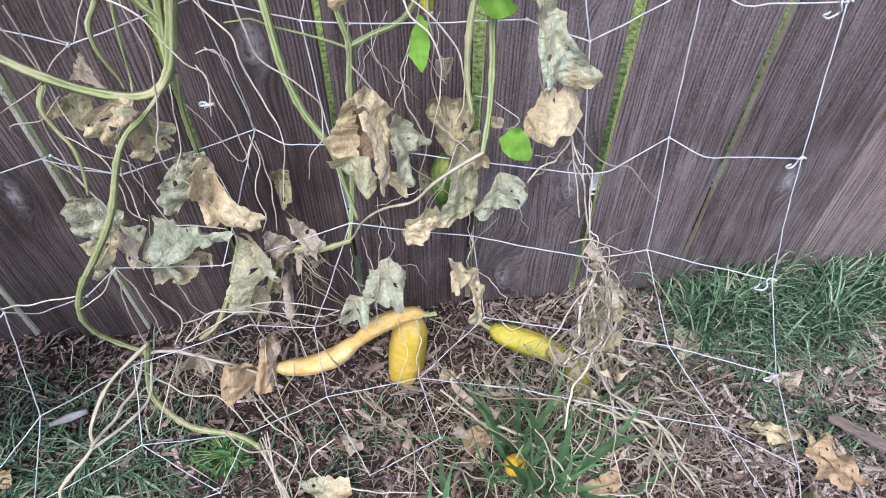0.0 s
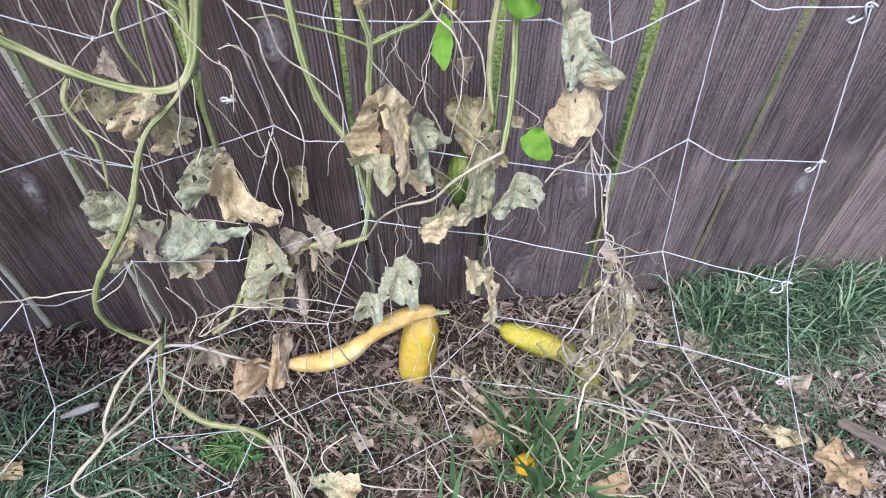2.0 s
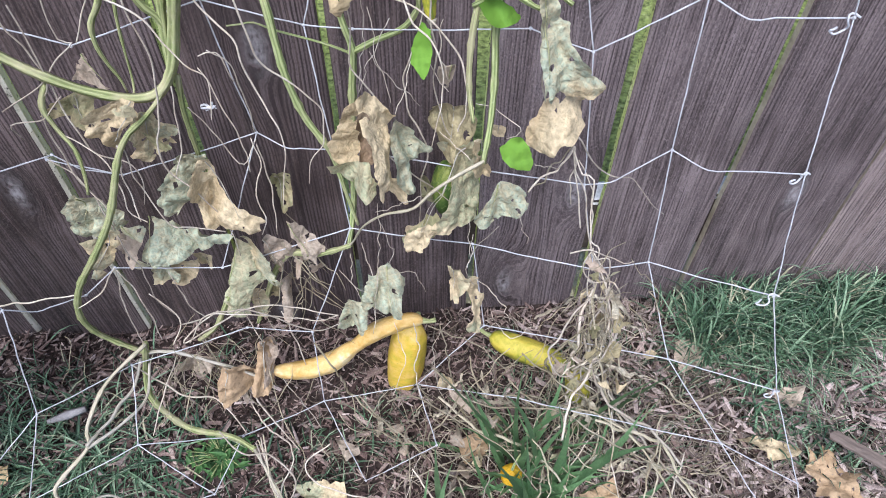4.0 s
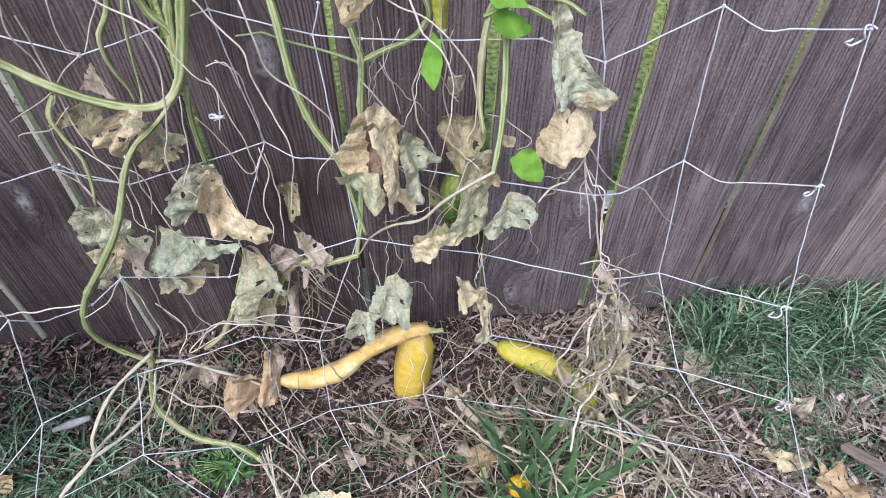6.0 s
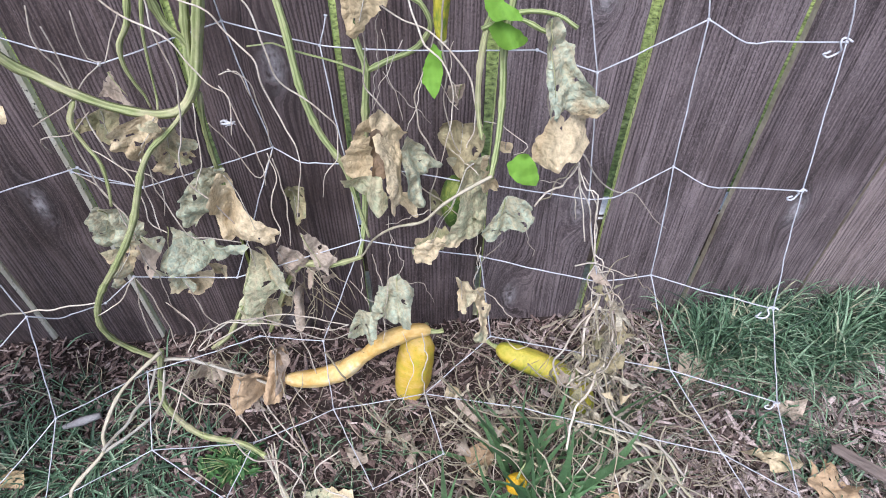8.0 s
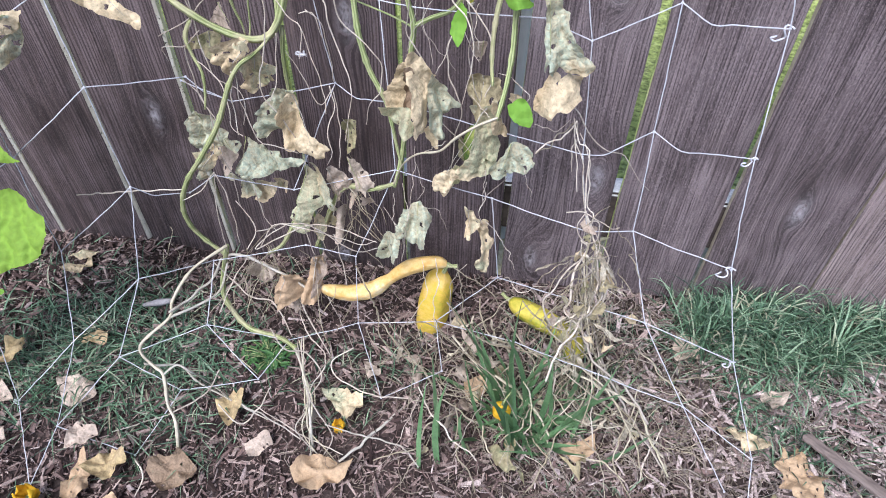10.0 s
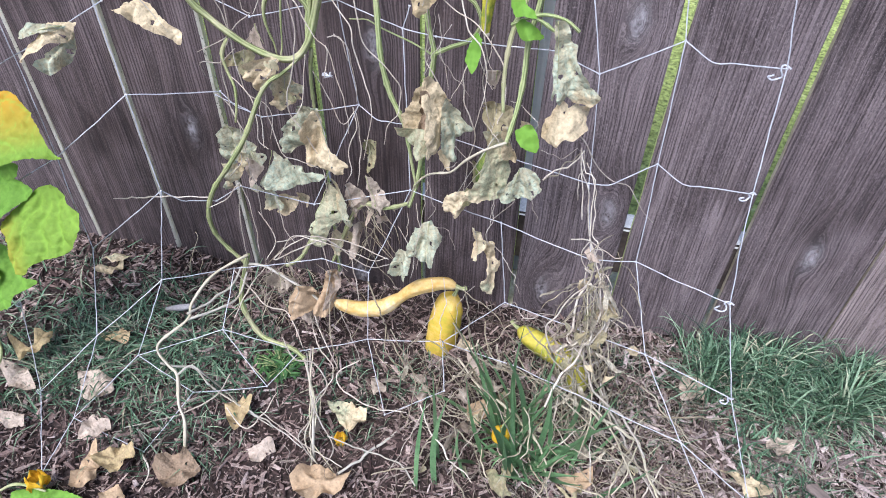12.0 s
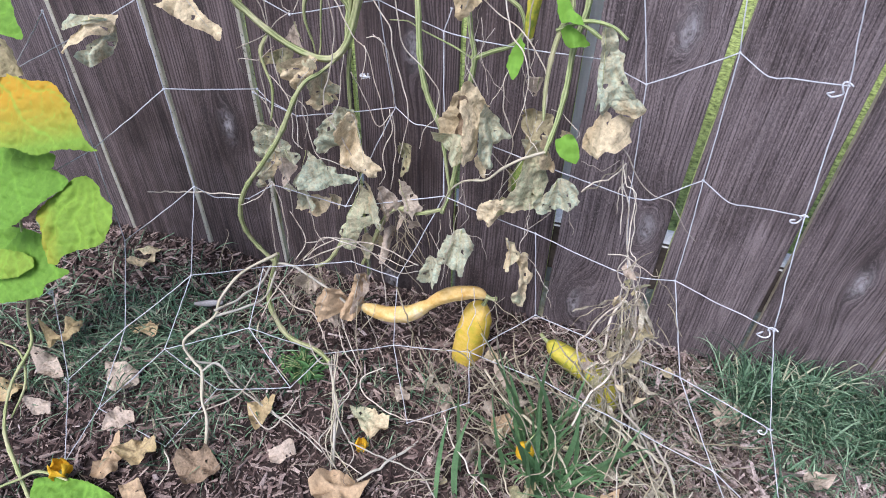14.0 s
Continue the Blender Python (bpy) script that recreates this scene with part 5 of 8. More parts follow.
blade_of = leaf("leaf", (-0.207, 0.417, 0.107), [(0.0, -0.0), (1.1, -0.4), (1.8, -0.9), (2.8, -2.6), (2.8, -4.4), (2.2, -5.7), (0.4, -6.2), (-0.3, -5.4), (-0.0, -3.5), (0.1, -1.9)], LEAF_B, vine_a, (0.9, 0, 0), seed=133, tilt=14, yaw=0, holes=4, label="brown shrivelled leaf on the dry stem")
blade_of = leaf("leaf", (-0.481, 0.393, 0.487), [(0.1, -0.0), (2.2, 0.0), (4.9, 0.6), (6.7, 0.8), (4.7, -0.7), (2.9, -1.5), (1.2, -1.0)], LEAF_P, vine_a, (0.1, 0, 0), seed=134, tilt=30, yaw=-15, holes=2, label="wilted green and tan leaf on a thin stalk")
leaf("lobe", (-0.431, 0.396, 0.486), [(-0.1, -0.0), (2.9, 0.6), (2.1, -1.2), (0.3, -2.9), (-1.0, -4.3), (-2.8, -4.3), (-2.8, -2.4)], LEAF, blade_of, (0.9, 0, 0), seed=135, tilt=35, yaw=0, holes=2)
leaf("lobe", (-0.403, 0.400, 0.490), [(-0.0, 0.1), (-0.5, -3.0), (-2.0, -5.2), (-2.9, -5.4), (-3.7, -4.4), (-2.5, -3.1), (-1.1, -1.6)], LEAF_P, blade_of, (0.3, 0, 0), seed=136, tilt=30, yaw=20, holes=2)
blade_of = leaf("leaf", (-0.373, 0.430, 0.496), [(-0.1, 0.0), (1.7, 0.9), (4.5, 1.0), (6.2, -0.4), (8.1, -1.3), (8.6, -2.2), (8.0, -2.5), (6.2, -1.9), (4.4, -1.6), (2.9, -1.0)], LEAF, vine_a, (0.85, 0, 0), seed=137, tilt=45, yaw=0, holes=2, label="tan curled leaf")
leaf("leaf", (-0.224, 0.421, 0.131), [(-2.0, -0.9), (-2.0, -2.4), (-0.9, -3.3), (0.7, -2.9), (1.9, -1.3), (0.0, 0.0)], LEAF_B, vine_a, (0.2, 0, 0), seed=18, tilt=30, pleat=0.77)
vine_b = thing("cucumber_vine", "green cucumber vine with dried tan leaves hanging on the net", "vine", "cucumber vines")
tube("stem", [(-0.085, 0.490, 0.555), (-0.084, 0.485, 0.532), (-0.079, 0.475, 0.505), (-0.074, 0.465, 0.460), (-0.064, 0.460, 0.420), (-0.046, 0.455, 0.382), (-0.038, 0.455, 0.331), (-0.031, 0.450, 0.296)], [0.0025, 0.0027, 0.0027, 0.0027, 0.0025, 0.0022, 0.0017, 0.0013], STEM, vine_b, 10, ridge=0.16, wob=0.0000, label="smooth green stem")
tube("stem", [(-0.034, 0.500, 0.557), (-0.033, 0.500, 0.522), (-0.028, 0.500, 0.483), (-0.022, 0.500, 0.453), (-0.026, 0.500, 0.415), (-0.031, 0.495, 0.352), (-0.037, 0.480, 0.289), (-0.044, 0.460, 0.255)], [0.0021, 0.0023, 0.0026, 0.0032, 0.0030, 0.0030, 0.0028, 0.0021], STEM, vine_b, 10, ridge=0.16, wob=0.0000, label="green jointed stem")
tube("stem", [(-0.021, 0.500, 0.452), (-0.002, 0.495, 0.465), (0.019, 0.490, 0.477), (0.030, 0.485, 0.492), (0.033, 0.480, 0.507), (0.025, 0.480, 0.524), (0.014, 0.480, 0.531), (0.004, 0.480, 0.549)], [0.0022, 0.0022, 0.0022, 0.0021, 0.0019, 0.0019, 0.0019, 0.0019], STEM, vine_b, 10, ridge=0.16, wob=0.0000)
tube("tendril", [(-0.022, 0.500, 0.450), (-0.044, 0.495, 0.464), (-0.079, 0.490, 0.480), (-0.093, 0.485, 0.490), (-0.101, 0.480, 0.492), (-0.112, 0.478, 0.492)], [0.0013, 0.0011, 0.0009, 0.0009, 0.0007, 0.0006], STEM, vine_b, 10, ridge=0.00, wob=0.0000)
tube("stem", [(0.067, 0.455, 0.567), (0.080, 0.450, 0.545), (0.072, 0.440, 0.520), (0.068, 0.435, 0.490), (0.068, 0.430, 0.458), (0.071, 0.420, 0.437)], [0.0022, 0.0022, 0.0024, 0.0021, 0.0019, 0.0015], STEM_Y, vine_b, 10, ridge=0.16, wob=0.0000)
tube("stem", [(0.092, 0.460, 0.564), (0.093, 0.455, 0.542), (0.087, 0.445, 0.507), (0.087, 0.435, 0.469), (0.084, 0.420, 0.437), (0.078, 0.405, 0.408)], [0.0024, 0.0026, 0.0027, 0.0026, 0.0023, 0.0020], STEM, vine_b, 10, ridge=0.16, wob=0.0000, label="green ridged stem")
tube("stem", [(0.079, 0.405, 0.411), (0.057, 0.400, 0.401), (0.037, 0.400, 0.384), (0.021, 0.400, 0.366), (-0.004, 0.405, 0.355), (-0.024, 0.420, 0.325), (-0.040, 0.440, 0.279), (-0.062, 0.450, 0.255)], [0.0014, 0.0013, 0.0012, 0.001, 0.0009, 0.0009, 0.0008, 0.0008], STEM_T, vine_b, 10, ridge=0.16, wob=0.0000, label="straw coloured stem bending across the net")
tube("stem", [(0.080, 0.430, 0.539), (0.098, 0.430, 0.534), (0.114, 0.430, 0.525), (0.121, 0.430, 0.529)], [0.0013, 0.0014, 0.0016, 0.0017], STEM, vine_b, 10, ridge=0.16, wob=0.0000)
tube("stem", [(-0.161, 0.460, 0.129), (-0.112, 0.455, 0.245), (-0.072, 0.450, 0.256), (-0.040, 0.440, 0.278)], [0.0020, 0.0030, 0.0028, 0.0020], STEM_Y, vine_b, 10, ridge=0.16, wob=0.0000)
tube("tendril", [(-0.015, 0.425, 0.465), (-0.013, 0.430, 0.483), (-0.008, 0.435, 0.503), (-0.007, 0.440, 0.525), (-0.004, 0.440, 0.541)], [0.0003, 0.0003, 0.0003], TENDRIL, vine_b, 5, ridge=0.00, wob=0.0050)
tube("tendril", [(-0.015, 0.425, 0.465), (-0.005, 0.430, 0.492), (0.011, 0.435, 0.519)], [0.0003, 0.0003, 0.0003], TENDRIL, vine_b, 5, ridge=0.00, wob=0.0050)
tube("tendril", [(-0.004, 0.440, 0.525), (-0.001, 0.440, 0.495), (0.004, 0.440, 0.475), (0.008, 0.440, 0.444)], [0.0003, 0.0003, 0.0003], TENDRIL, vine_b, 5, ridge=0.00, wob=0.0050)
tube("tendril", [(-0.005, 0.440, 0.490), (0.010, 0.440, 0.465), (0.031, 0.445, 0.436)], [0.0003, 0.0004, 0.0003], TENDRIL, vine_b, 5, ridge=0.00, wob=0.0050)
tube("tendril", [(0.025, 0.460, 0.468), (0.020, 0.450, 0.447), (0.011, 0.440, 0.433)], [0.0003, 0.0004, 0.0003], TENDRIL, vine_b, 5, ridge=0.00, wob=0.0050)
tube("tendril", [(0.033, 0.470, 0.493), (0.041, 0.460, 0.460), (0.054, 0.450, 0.445)], [0.0003, 0.0004, 0.0003], TENDRIL, vine_b, 5, ridge=0.00, wob=0.0050)
tube("tendril", [(-0.009, 0.420, 0.354), (-0.010, 0.410, 0.313), (-0.017, 0.400, 0.260), (-0.024, 0.390, 0.198)], [0.0003, 0.0004, 0.0003], TENDRIL, vine_b, 5, ridge=0.00, wob=0.0050)
tube("tendril", [(-0.029, 0.440, 0.281), (-0.023, 0.430, 0.222), (-0.022, 0.410, 0.194)], [0.0004, 0.0005, 0.0003], TENDRIL, vine_b, 5, ridge=0.00, wob=0.0050)
tube("tendril", [(-0.057, 0.450, 0.229), (-0.031, 0.430, 0.203), (-0.030, 0.420, 0.186)], [0.0004, 0.0005, 0.0003], TENDRIL, vine_b, 5, ridge=0.00, wob=0.0050)
tube("tendril", [(-0.004, 0.400, 0.293), (0.003, 0.410, 0.304), (-0.009, 0.420, 0.332)], [0.0003, 0.0004, 0.0003], TENDRIL, vine_b, 5, ridge=0.00, wob=0.0050)
tube("tendril", [(0.002, 0.400, 0.284), (0.020, 0.400, 0.277), (0.030, 0.400, 0.250)], [0.0003, 0.0004, 0.0003], TENDRIL, vine_b, 5, ridge=0.00, wob=0.0050)
tube("tendril", [(-0.043, 0.450, 0.254), (-0.045, 0.450, 0.208), (-0.038, 0.440, 0.191)], [0.0004, 0.0005, 0.0003], TENDRIL, vine_b, 5, ridge=0.00, wob=0.0050)
tube("tendril", [(0.070, 0.410, 0.338), (0.073, 0.405, 0.310), (0.068, 0.390, 0.296)], [0.0003, 0.0004, 0.0003], TENDRIL, vine_b, 5, ridge=0.00, wob=0.0050)
tube("tendril", [(0.073, 0.400, 0.330), (0.070, 0.390, 0.288), (0.074, 0.385, 0.277)], [0.0003, 0.0004, 0.0003], TENDRIL, vine_b, 5, ridge=0.00, wob=0.0050)
tube("tendril", [(0.095, 0.400, 0.339), (0.080, 0.400, 0.318), (0.071, 0.390, 0.312)], [0.0003, 0.0004, 0.0003], TENDRIL, vine_b, 5, ridge=0.00, wob=0.0050)
tube("tendril", [(0.076, 0.385, 0.285), (0.097, 0.385, 0.256), (0.115, 0.390, 0.204)], [0.0003, 0.0005, 0.0003], TENDRIL, vine_b, 5, ridge=0.00, wob=0.0050)
tube("tendril", [(0.112, 0.400, 0.351), (0.119, 0.400, 0.329), (0.122, 0.400, 0.314)], [0.0003, 0.0004, 0.0003], TENDRIL, vine_b, 5, ridge=0.00, wob=0.0050)
tube("tendril", [(0.098, 0.420, 0.420), (0.109, 0.420, 0.427), (0.094, 0.430, 0.440), (0.075, 0.440, 0.440)], [0.0003, 0.0004, 0.0003], TENDRIL, vine_b, 5, ridge=0.00, wob=0.0050)
tube("tendril", [(0.116, 0.390, 0.418), (0.137, 0.400, 0.407), (0.153, 0.420, 0.407)], [0.0003, 0.0004, 0.0003], TENDRIL, vine_b, 5, ridge=0.00, wob=0.0050)
tube("tendril", [(0.047, 0.450, 0.405), (0.058, 0.440, 0.401), (0.070, 0.420, 0.399)], [0.0003, 0.0004, 0.0003], TENDRIL, vine_b, 5, ridge=0.00, wob=0.0050)
tube("tendril", [(0.054, 0.450, 0.455), (0.046, 0.460, 0.484), (0.050, 0.460, 0.502)], [0.0003, 0.0004, 0.0003], TENDRIL, vine_b, 5, ridge=0.00, wob=0.0050)
tube("tendril", [(0.056, 0.410, 0.183), (0.037, 0.400, 0.152), (0.041, 0.380, 0.113), (0.051, 0.350, 0.089)], [0.0004, 0.0005, 0.0003], TENDRIL, vine_b, 5, ridge=0.00, wob=0.0050)
tube("tendril", [(-0.004, 0.420, 0.172), (0.006, 0.400, 0.134), (-0.009, 0.360, 0.121)], [0.0004, 0.0005, 0.0003], TENDRIL, vine_b, 5, ridge=0.00, wob=0.0050)
tube("tendril", [(0.096, 0.420, 0.147), (0.111, 0.430, 0.141), (0.123, 0.420, 0.131), (0.163, 0.430, 0.134)], [0.0004, 0.0006, 0.0003], TENDRIL, vine_b, 5, ridge=0.00, wob=0.0050)
tube("tendril", [(-0.012, 0.430, 0.333), (0.016, 0.410, 0.365), (0.028, 0.400, 0.380)], [0.0003, 0.0004, 0.0003], TENDRIL, vine_b, 5, ridge=0.00, wob=0.0050)
tube("stem", [(0.069, 0.440, 0.523), (0.096, 0.435, 0.538), (0.120, 0.430, 0.538), (0.135, 0.425, 0.530)], [0.0017, 0.0017, 0.0015, 0.0013], STEM, vine_b, 10, ridge=0.16, wob=0.0000)
blade_of = leaf("leaf", (-0.016, 0.443, 0.450), [(0.1, 0.0), (-0.2, -0.7), (-0.2, -1.6), (-0.1, -2.4), (-0.2, -3.3), (-0.1, -4.2), (0.5, -5.0), (0.7, -5.8), (0.5, -6.8), (-0.2, -6.5), (-1.3, -7.0), (-2.1, -7.0), (-2.6, -6.6), (-2.8, -5.8), (-2.7, -4.7), (-2.2, -3.7), (-1.6, -2.4), (-1.2, -1.5), (-0.5, -0.6)], LEAF, vine_b, (0.72, 0, 0), seed=138, tilt=16, yaw=-28, holes=3, label="large folded tan dried leaf, green at its rim")
leaf("lobe", (-0.045, 0.416, 0.405), [(0.0, 0.0), (0.9, -0.2), (2.0, -0.1), (3.0, 0.3), (3.4, -0.7), (3.6, -1.7), (3.6, -2.7), (3.1, -3.0), (2.4, -2.8), (1.5, -2.3), (0.8, -1.8), (0.1, -1.2)], LEAF, blade_of, (0.3, 0, 0), seed=139, tilt=18, yaw=-10, holes=1, label="olive green lobe hanging below")
leaf("lobe", (-0.013, 0.426, 0.465), [(0.0, -0.1), (0.5, -0.3), (1.3, -1.0), (1.9, -1.8), (2.4, -2.8), (2.8, -3.1), (2.2, -3.6), (1.8, -4.0), (1.9, -4.8), (1.5, -5.2), (1.5, -5.9), (1.4, -6.9), (1.5, -7.5), (0.8, -8.2), (0.3, -8.3), (-0.3, -8.4), (-0.5, -7.7), (-0.6, -6.4), (-0.6, -5.2), (-0.4, -4.0), (-0.6, -3.0), (-0.5, -1.9), (-0.3, -0.9)], LEAF, blade_of, (1.05, 0, 0), seed=140, tilt=17, yaw=22, holes=3, label="tan dried leaf lobe with torn pale edges")
leaf("lobe", (-0.018, 0.417, 0.451), [(-0.0, -0.1), (1.0, -0.6), (1.0, -4.6), (0.0, -4.3)], ROT, blade_of, (0.6, 0, 0), seed=141, tilt=14, yaw=0, holes=0)
leaf("lobe", (0.012, 0.413, 0.449), [(0.0, 0.0), (0.7, -1.0), (1.4, -1.5), (1.9, -2.6), (2.7, -3.3), (2.9, -3.8), (2.1, -4.3), (1.6, -4.8), (1.1, -5.3), (0.8, -6.1), (1.0, -6.6), (1.2, -7.0), (1.0, -7.4), (0.4, -7.1), (-0.2, -6.3), (-0.6, -5.4), (-0.7, -4.3), (-0.6, -3.1), (-0.4, -2.1), (-0.3, -1.1)], LEAF_P, blade_of, (0.05, 0, 0), seed=142, tilt=16, yaw=25, holes=1, label="blue-green wilted leaf lobe")
leaf("lobe", (0.003, 0.419, 0.377), [(0.0, 0.0), (0.7, 0.4), (1.2, -0.7), (1.4, -1.9), (0.6, -1.9), (-0.1, -1.3), (-0.3, -0.5)], LEAF, blade_of, (0.7, 0, 0), seed=143, tilt=14, yaw=0, holes=2)
blade_of = leaf("leaf", (0.041, 0.462, 0.417), [(0.0, 0.0), (0.7, 0.5), (1.8, 0.9), (3.0, 0.5), (3.4, -0.2), (3.6, -1.2), (3.2, -2.3), (2.7, -3.4), (2.4, -4.0), (1.3, -4.3), (0.5, -3.7), (-0.1, -3.1), (-0.7, -2.1), (-0.5, -1.0)], LEAF_O, vine_b, (0.75, 0, 0), seed=144, tilt=14, yaw=-12, holes=2, label="olive brown withered leaf")
leaf("lobe", (0.044, 0.452, 0.386), [(0.0, -0.1), (1.0, 0.4), (1.5, -1.0), (0.7, -1.2)], LEAF_P, blade_of, (0.4, 0, 0), seed=145, tilt=14, yaw=0, holes=0)
blade_of = leaf("leaf", (0.066, 0.449, 0.379), [(0.0, 0.0), (0.8, -0.6), (1.0, -2.2), (0.9, -3.9), (1.0, -5.8), (0.2, -6.5), (-0.9, -6.5), (-1.9, -7.1), (-3.0, -7.9), (-3.8, -8.5), (-4.1, -9.1), (-4.8, -9.5), (-5.3, -8.9), (-4.9, -7.7), (-4.5, -7.1), (-3.6, -6.3), (-2.4, -5.8), (-1.1, -5.6), (-0.8, -3.8), (-0.9, -2.1), (-0.7, -0.7)], LEAF_O, vine_b, (0.35, 0, 0), seed=146, tilt=14, yaw=0, holes=4, label="ragged olive leaf withered round the cucumber")
leaf("lobe", (0.016, 0.445, 0.290), [(0.0, 0.0), (1.3, 0.6), (2.0, -0.4), (1.2, -1.1), (1.0, -1.7), (0.6, -2.2), (-0.3, -1.6)], LEAF, blade_of, (0.95, 0, 0), seed=147, tilt=14, yaw=0, holes=2)
leaf("lobe", (0.032, 0.477, 0.331), [(0.0, 0.0), (0.5, -0.7), (1.2, -2.0), (1.4, -3.3), (1.1, -4.4), (0.1, -4.0), (-0.2, -2.5)], LEAF_O, blade_of, (0.2, 0, 0), seed=148, tilt=14, yaw=0, holes=2)
blade_of = leaf("leaf", (0.072, 0.418, 0.421), [(0.0, 0.0), (0.5, 0.2), (0.6, -0.5), (0.6, -1.8), (1.1, -2.7), (1.6, -3.5), (1.7, -4.7), (0.9, -4.4), (0.3, -3.9), (-0.0, -2.8), (0.3, -1.8), (-0.2, -1.0)], LEAF, vine_b, (0.55, 0, 0), seed=149, tilt=14, yaw=0, holes=3)
blade_of = leaf("leaf", (0.089, 0.440, 0.416), [(0.1, 0.0), (0.6, 0.2), (1.1, -0.3), (1.1, -1.1), (0.3, -1.1), (-0.1, -0.8)], LEAF, vine_b, (1, 0, 0), seed=150, tilt=14, yaw=0, holes=0)
blade_of = leaf("leaf", (0.090, 0.415, 0.363), [(0.0, 0.0), (0.5, 0.7), (1.1, 0.8), (1.9, 0.7), (2.8, 0.0), (2.8, -0.7), (3.1, -1.2), (2.8, -1.8), (2.1, -2.6), (1.2, -2.7), (0.4, -3.2), (-0.6, -3.5), (-1.5, -3.0), (-1.6, -2.0), (-1.1, -1.6), (-0.6, -1.1), (-0.1, -0.6)], LEAF_P, vine_b, (0.05, 0, 0), seed=151, tilt=18, yaw=0, holes=6, label="pale grey-green leaf with insect holes")
blade_of = leaf("leaf", (0.113, 0.417, 0.543), [(0.0, 0.0), (1.0, -0.3), (1.5, -1.3), (1.6, -1.9), (2.3, -2.4), (2.2, -3.1), (2.5, -3.7), (2.9, -4.6), (3.5, -5.2), (3.7, -5.8), (4.3, -6.2), (4.9, -6.7), (5.0, -7.1), (4.5, -7.5), (4.0, -7.8), (3.4, -7.7), (2.5, -7.6), (1.9, -7.0), (1.7, -7.5), (1.3, -8.0), (0.9, -7.4), (0.8, -6.6), (0.5, -7.3), (0.4, -7.0), (0.4, -6.0), (0.3, -4.8), (0.2, -3.7), (0.2, -2.1), (-0.2, -1.0)], LEAF_P, vine_b, (0.12, 1, -0.9), seed=152, tilt=17, yaw=5, holes=4, label="large wilted pale green leaf with a tan edge")
leaf("lobe", (0.130, 0.421, 0.459), [(0.1, 0.0), (0.6, -0.6), (1.1, -0.2), (2.0, -0.3), (2.6, -0.4), (2.5, -1.2), (2.5, -1.9), (2.9, -2.6), (2.3, -3.1), (1.8, -3.6), (1.1, -3.4), (0.7, -3.9), (0.4, -4.4), (-0.7, -4.3), (-1.3, -4.3), (-1.7, -3.6), (-1.4, -2.5), (-0.9, -1.3), (-0.4, -0.4)], LEAF, blade_of, (1, 0, 0), seed=153, tilt=17, yaw=-8, holes=1, label="tan dried lower part of a wilted leaf")
blade_of = leaf("leaf", (-0.006, 0.409, 0.278), [(0.0, 0.0), (0.8, -0.5), (1.5, -1.4), (1.6, -2.5), (0.8, -3.7), (0.7, -5.1), (0.1, -5.7), (-0.3, -5.1), (-1.4, -5.1), (-2.5, -5.4), (-2.6, -3.7), (-2.0, -2.3), (-1.5, -1.2), (-0.8, -0.5)], LEAF_P, vine_b, (0.15, 0, 0), seed=154, tilt=14, yaw=10, holes=2, label="grey-green wilted leaf above the cucumbers")
leaf("lobe", (-0.047, 0.416, 0.220), [(0.0, -0.0), (1.2, -0.1), (1.8, -1.1), (2.0, -2.6), (1.4, -4.3), (0.2, -4.6), (-1.0, -5.5), (-1.6, -4.8), (-1.3, -3.1), (-0.6, -1.0)], LEAF_P, blade_of, (0.15, 0, 0), seed=155, tilt=14, yaw=-20, holes=4)
blade_of = leaf("leaf", (0.055, 0.386, 0.300), [(0.0, 0.0), (0.9, -0.7), (1.5, -1.2), (1.4, -2.2), (0.7, -3.0), (0.6, -4.0), (-0.2, -4.1), (-0.5, -2.8), (-0.3, -1.9), (-0.6, -0.2)], LEAF, vine_b, (0.5, 0, 0), seed=156, tilt=14, yaw=-15, holes=2, label="pale tan leaf dangling on a thread")
leaf("lobe", (0.073, 0.389, 0.282), [(0.0, 0.0), (0.5, 0.1), (0.7, -1.1), (0.9, -2.5), (1.4, -3.3), (1.2, -4.4), (0.8, -4.6), (0.9, -6.2), (0.6, -7.2), (-0.0, -7.3), (-0.7, -6.4), (-0.9, -5.1), (-0.4, -4.6), (-0.1, -3.6), (-0.2, -2.4), (-0.8, -1.2)], LEAF, blade_of, (0.55, 0, 0), seed=157, tilt=14, yaw=15, holes=2)
leaf("leaf", (0.068, 0.432, 0.407), [(0.0, -0.0), (0.8, -0.4), (1.1, -1.7), (1.1, -3.7), (1.4, -6.0), (0.9, -8.3), (-1.3, -8.6), (-2.9, -8.5), (-3.9, -10.1), (-5.1, -10.4), (-5.4, -8.8), (-4.3, -7.5), (-2.5, -6.9), (-1.5, -5.1), (-1.2, -2.7), (-0.8, -0.8)], LEAF, vine_b, (0.38, -0.6, -0.5), seed=160, tilt=12, yaw=0, holes=3, label="pale shrivelled leaf draped over the hanging cucumber")
leaf("leaf", (0.098, 0.394, 0.443), [(-0.6, -0.5), (-1.0, -0.8), (-0.8, -1.7), (-0.2, -2.3), (0.6, -2.7), (1.4, -2.7), (1.6, -2.1), (1.3, -1.1), (0.7, -0.1), (0.0, 0.0)], LEAF_G, vine_b, (0.1, 0, 0), seed=33, tilt=30, pleat=0.3, crumple=0.005, holes=0, label="fresh bright green young leaf")
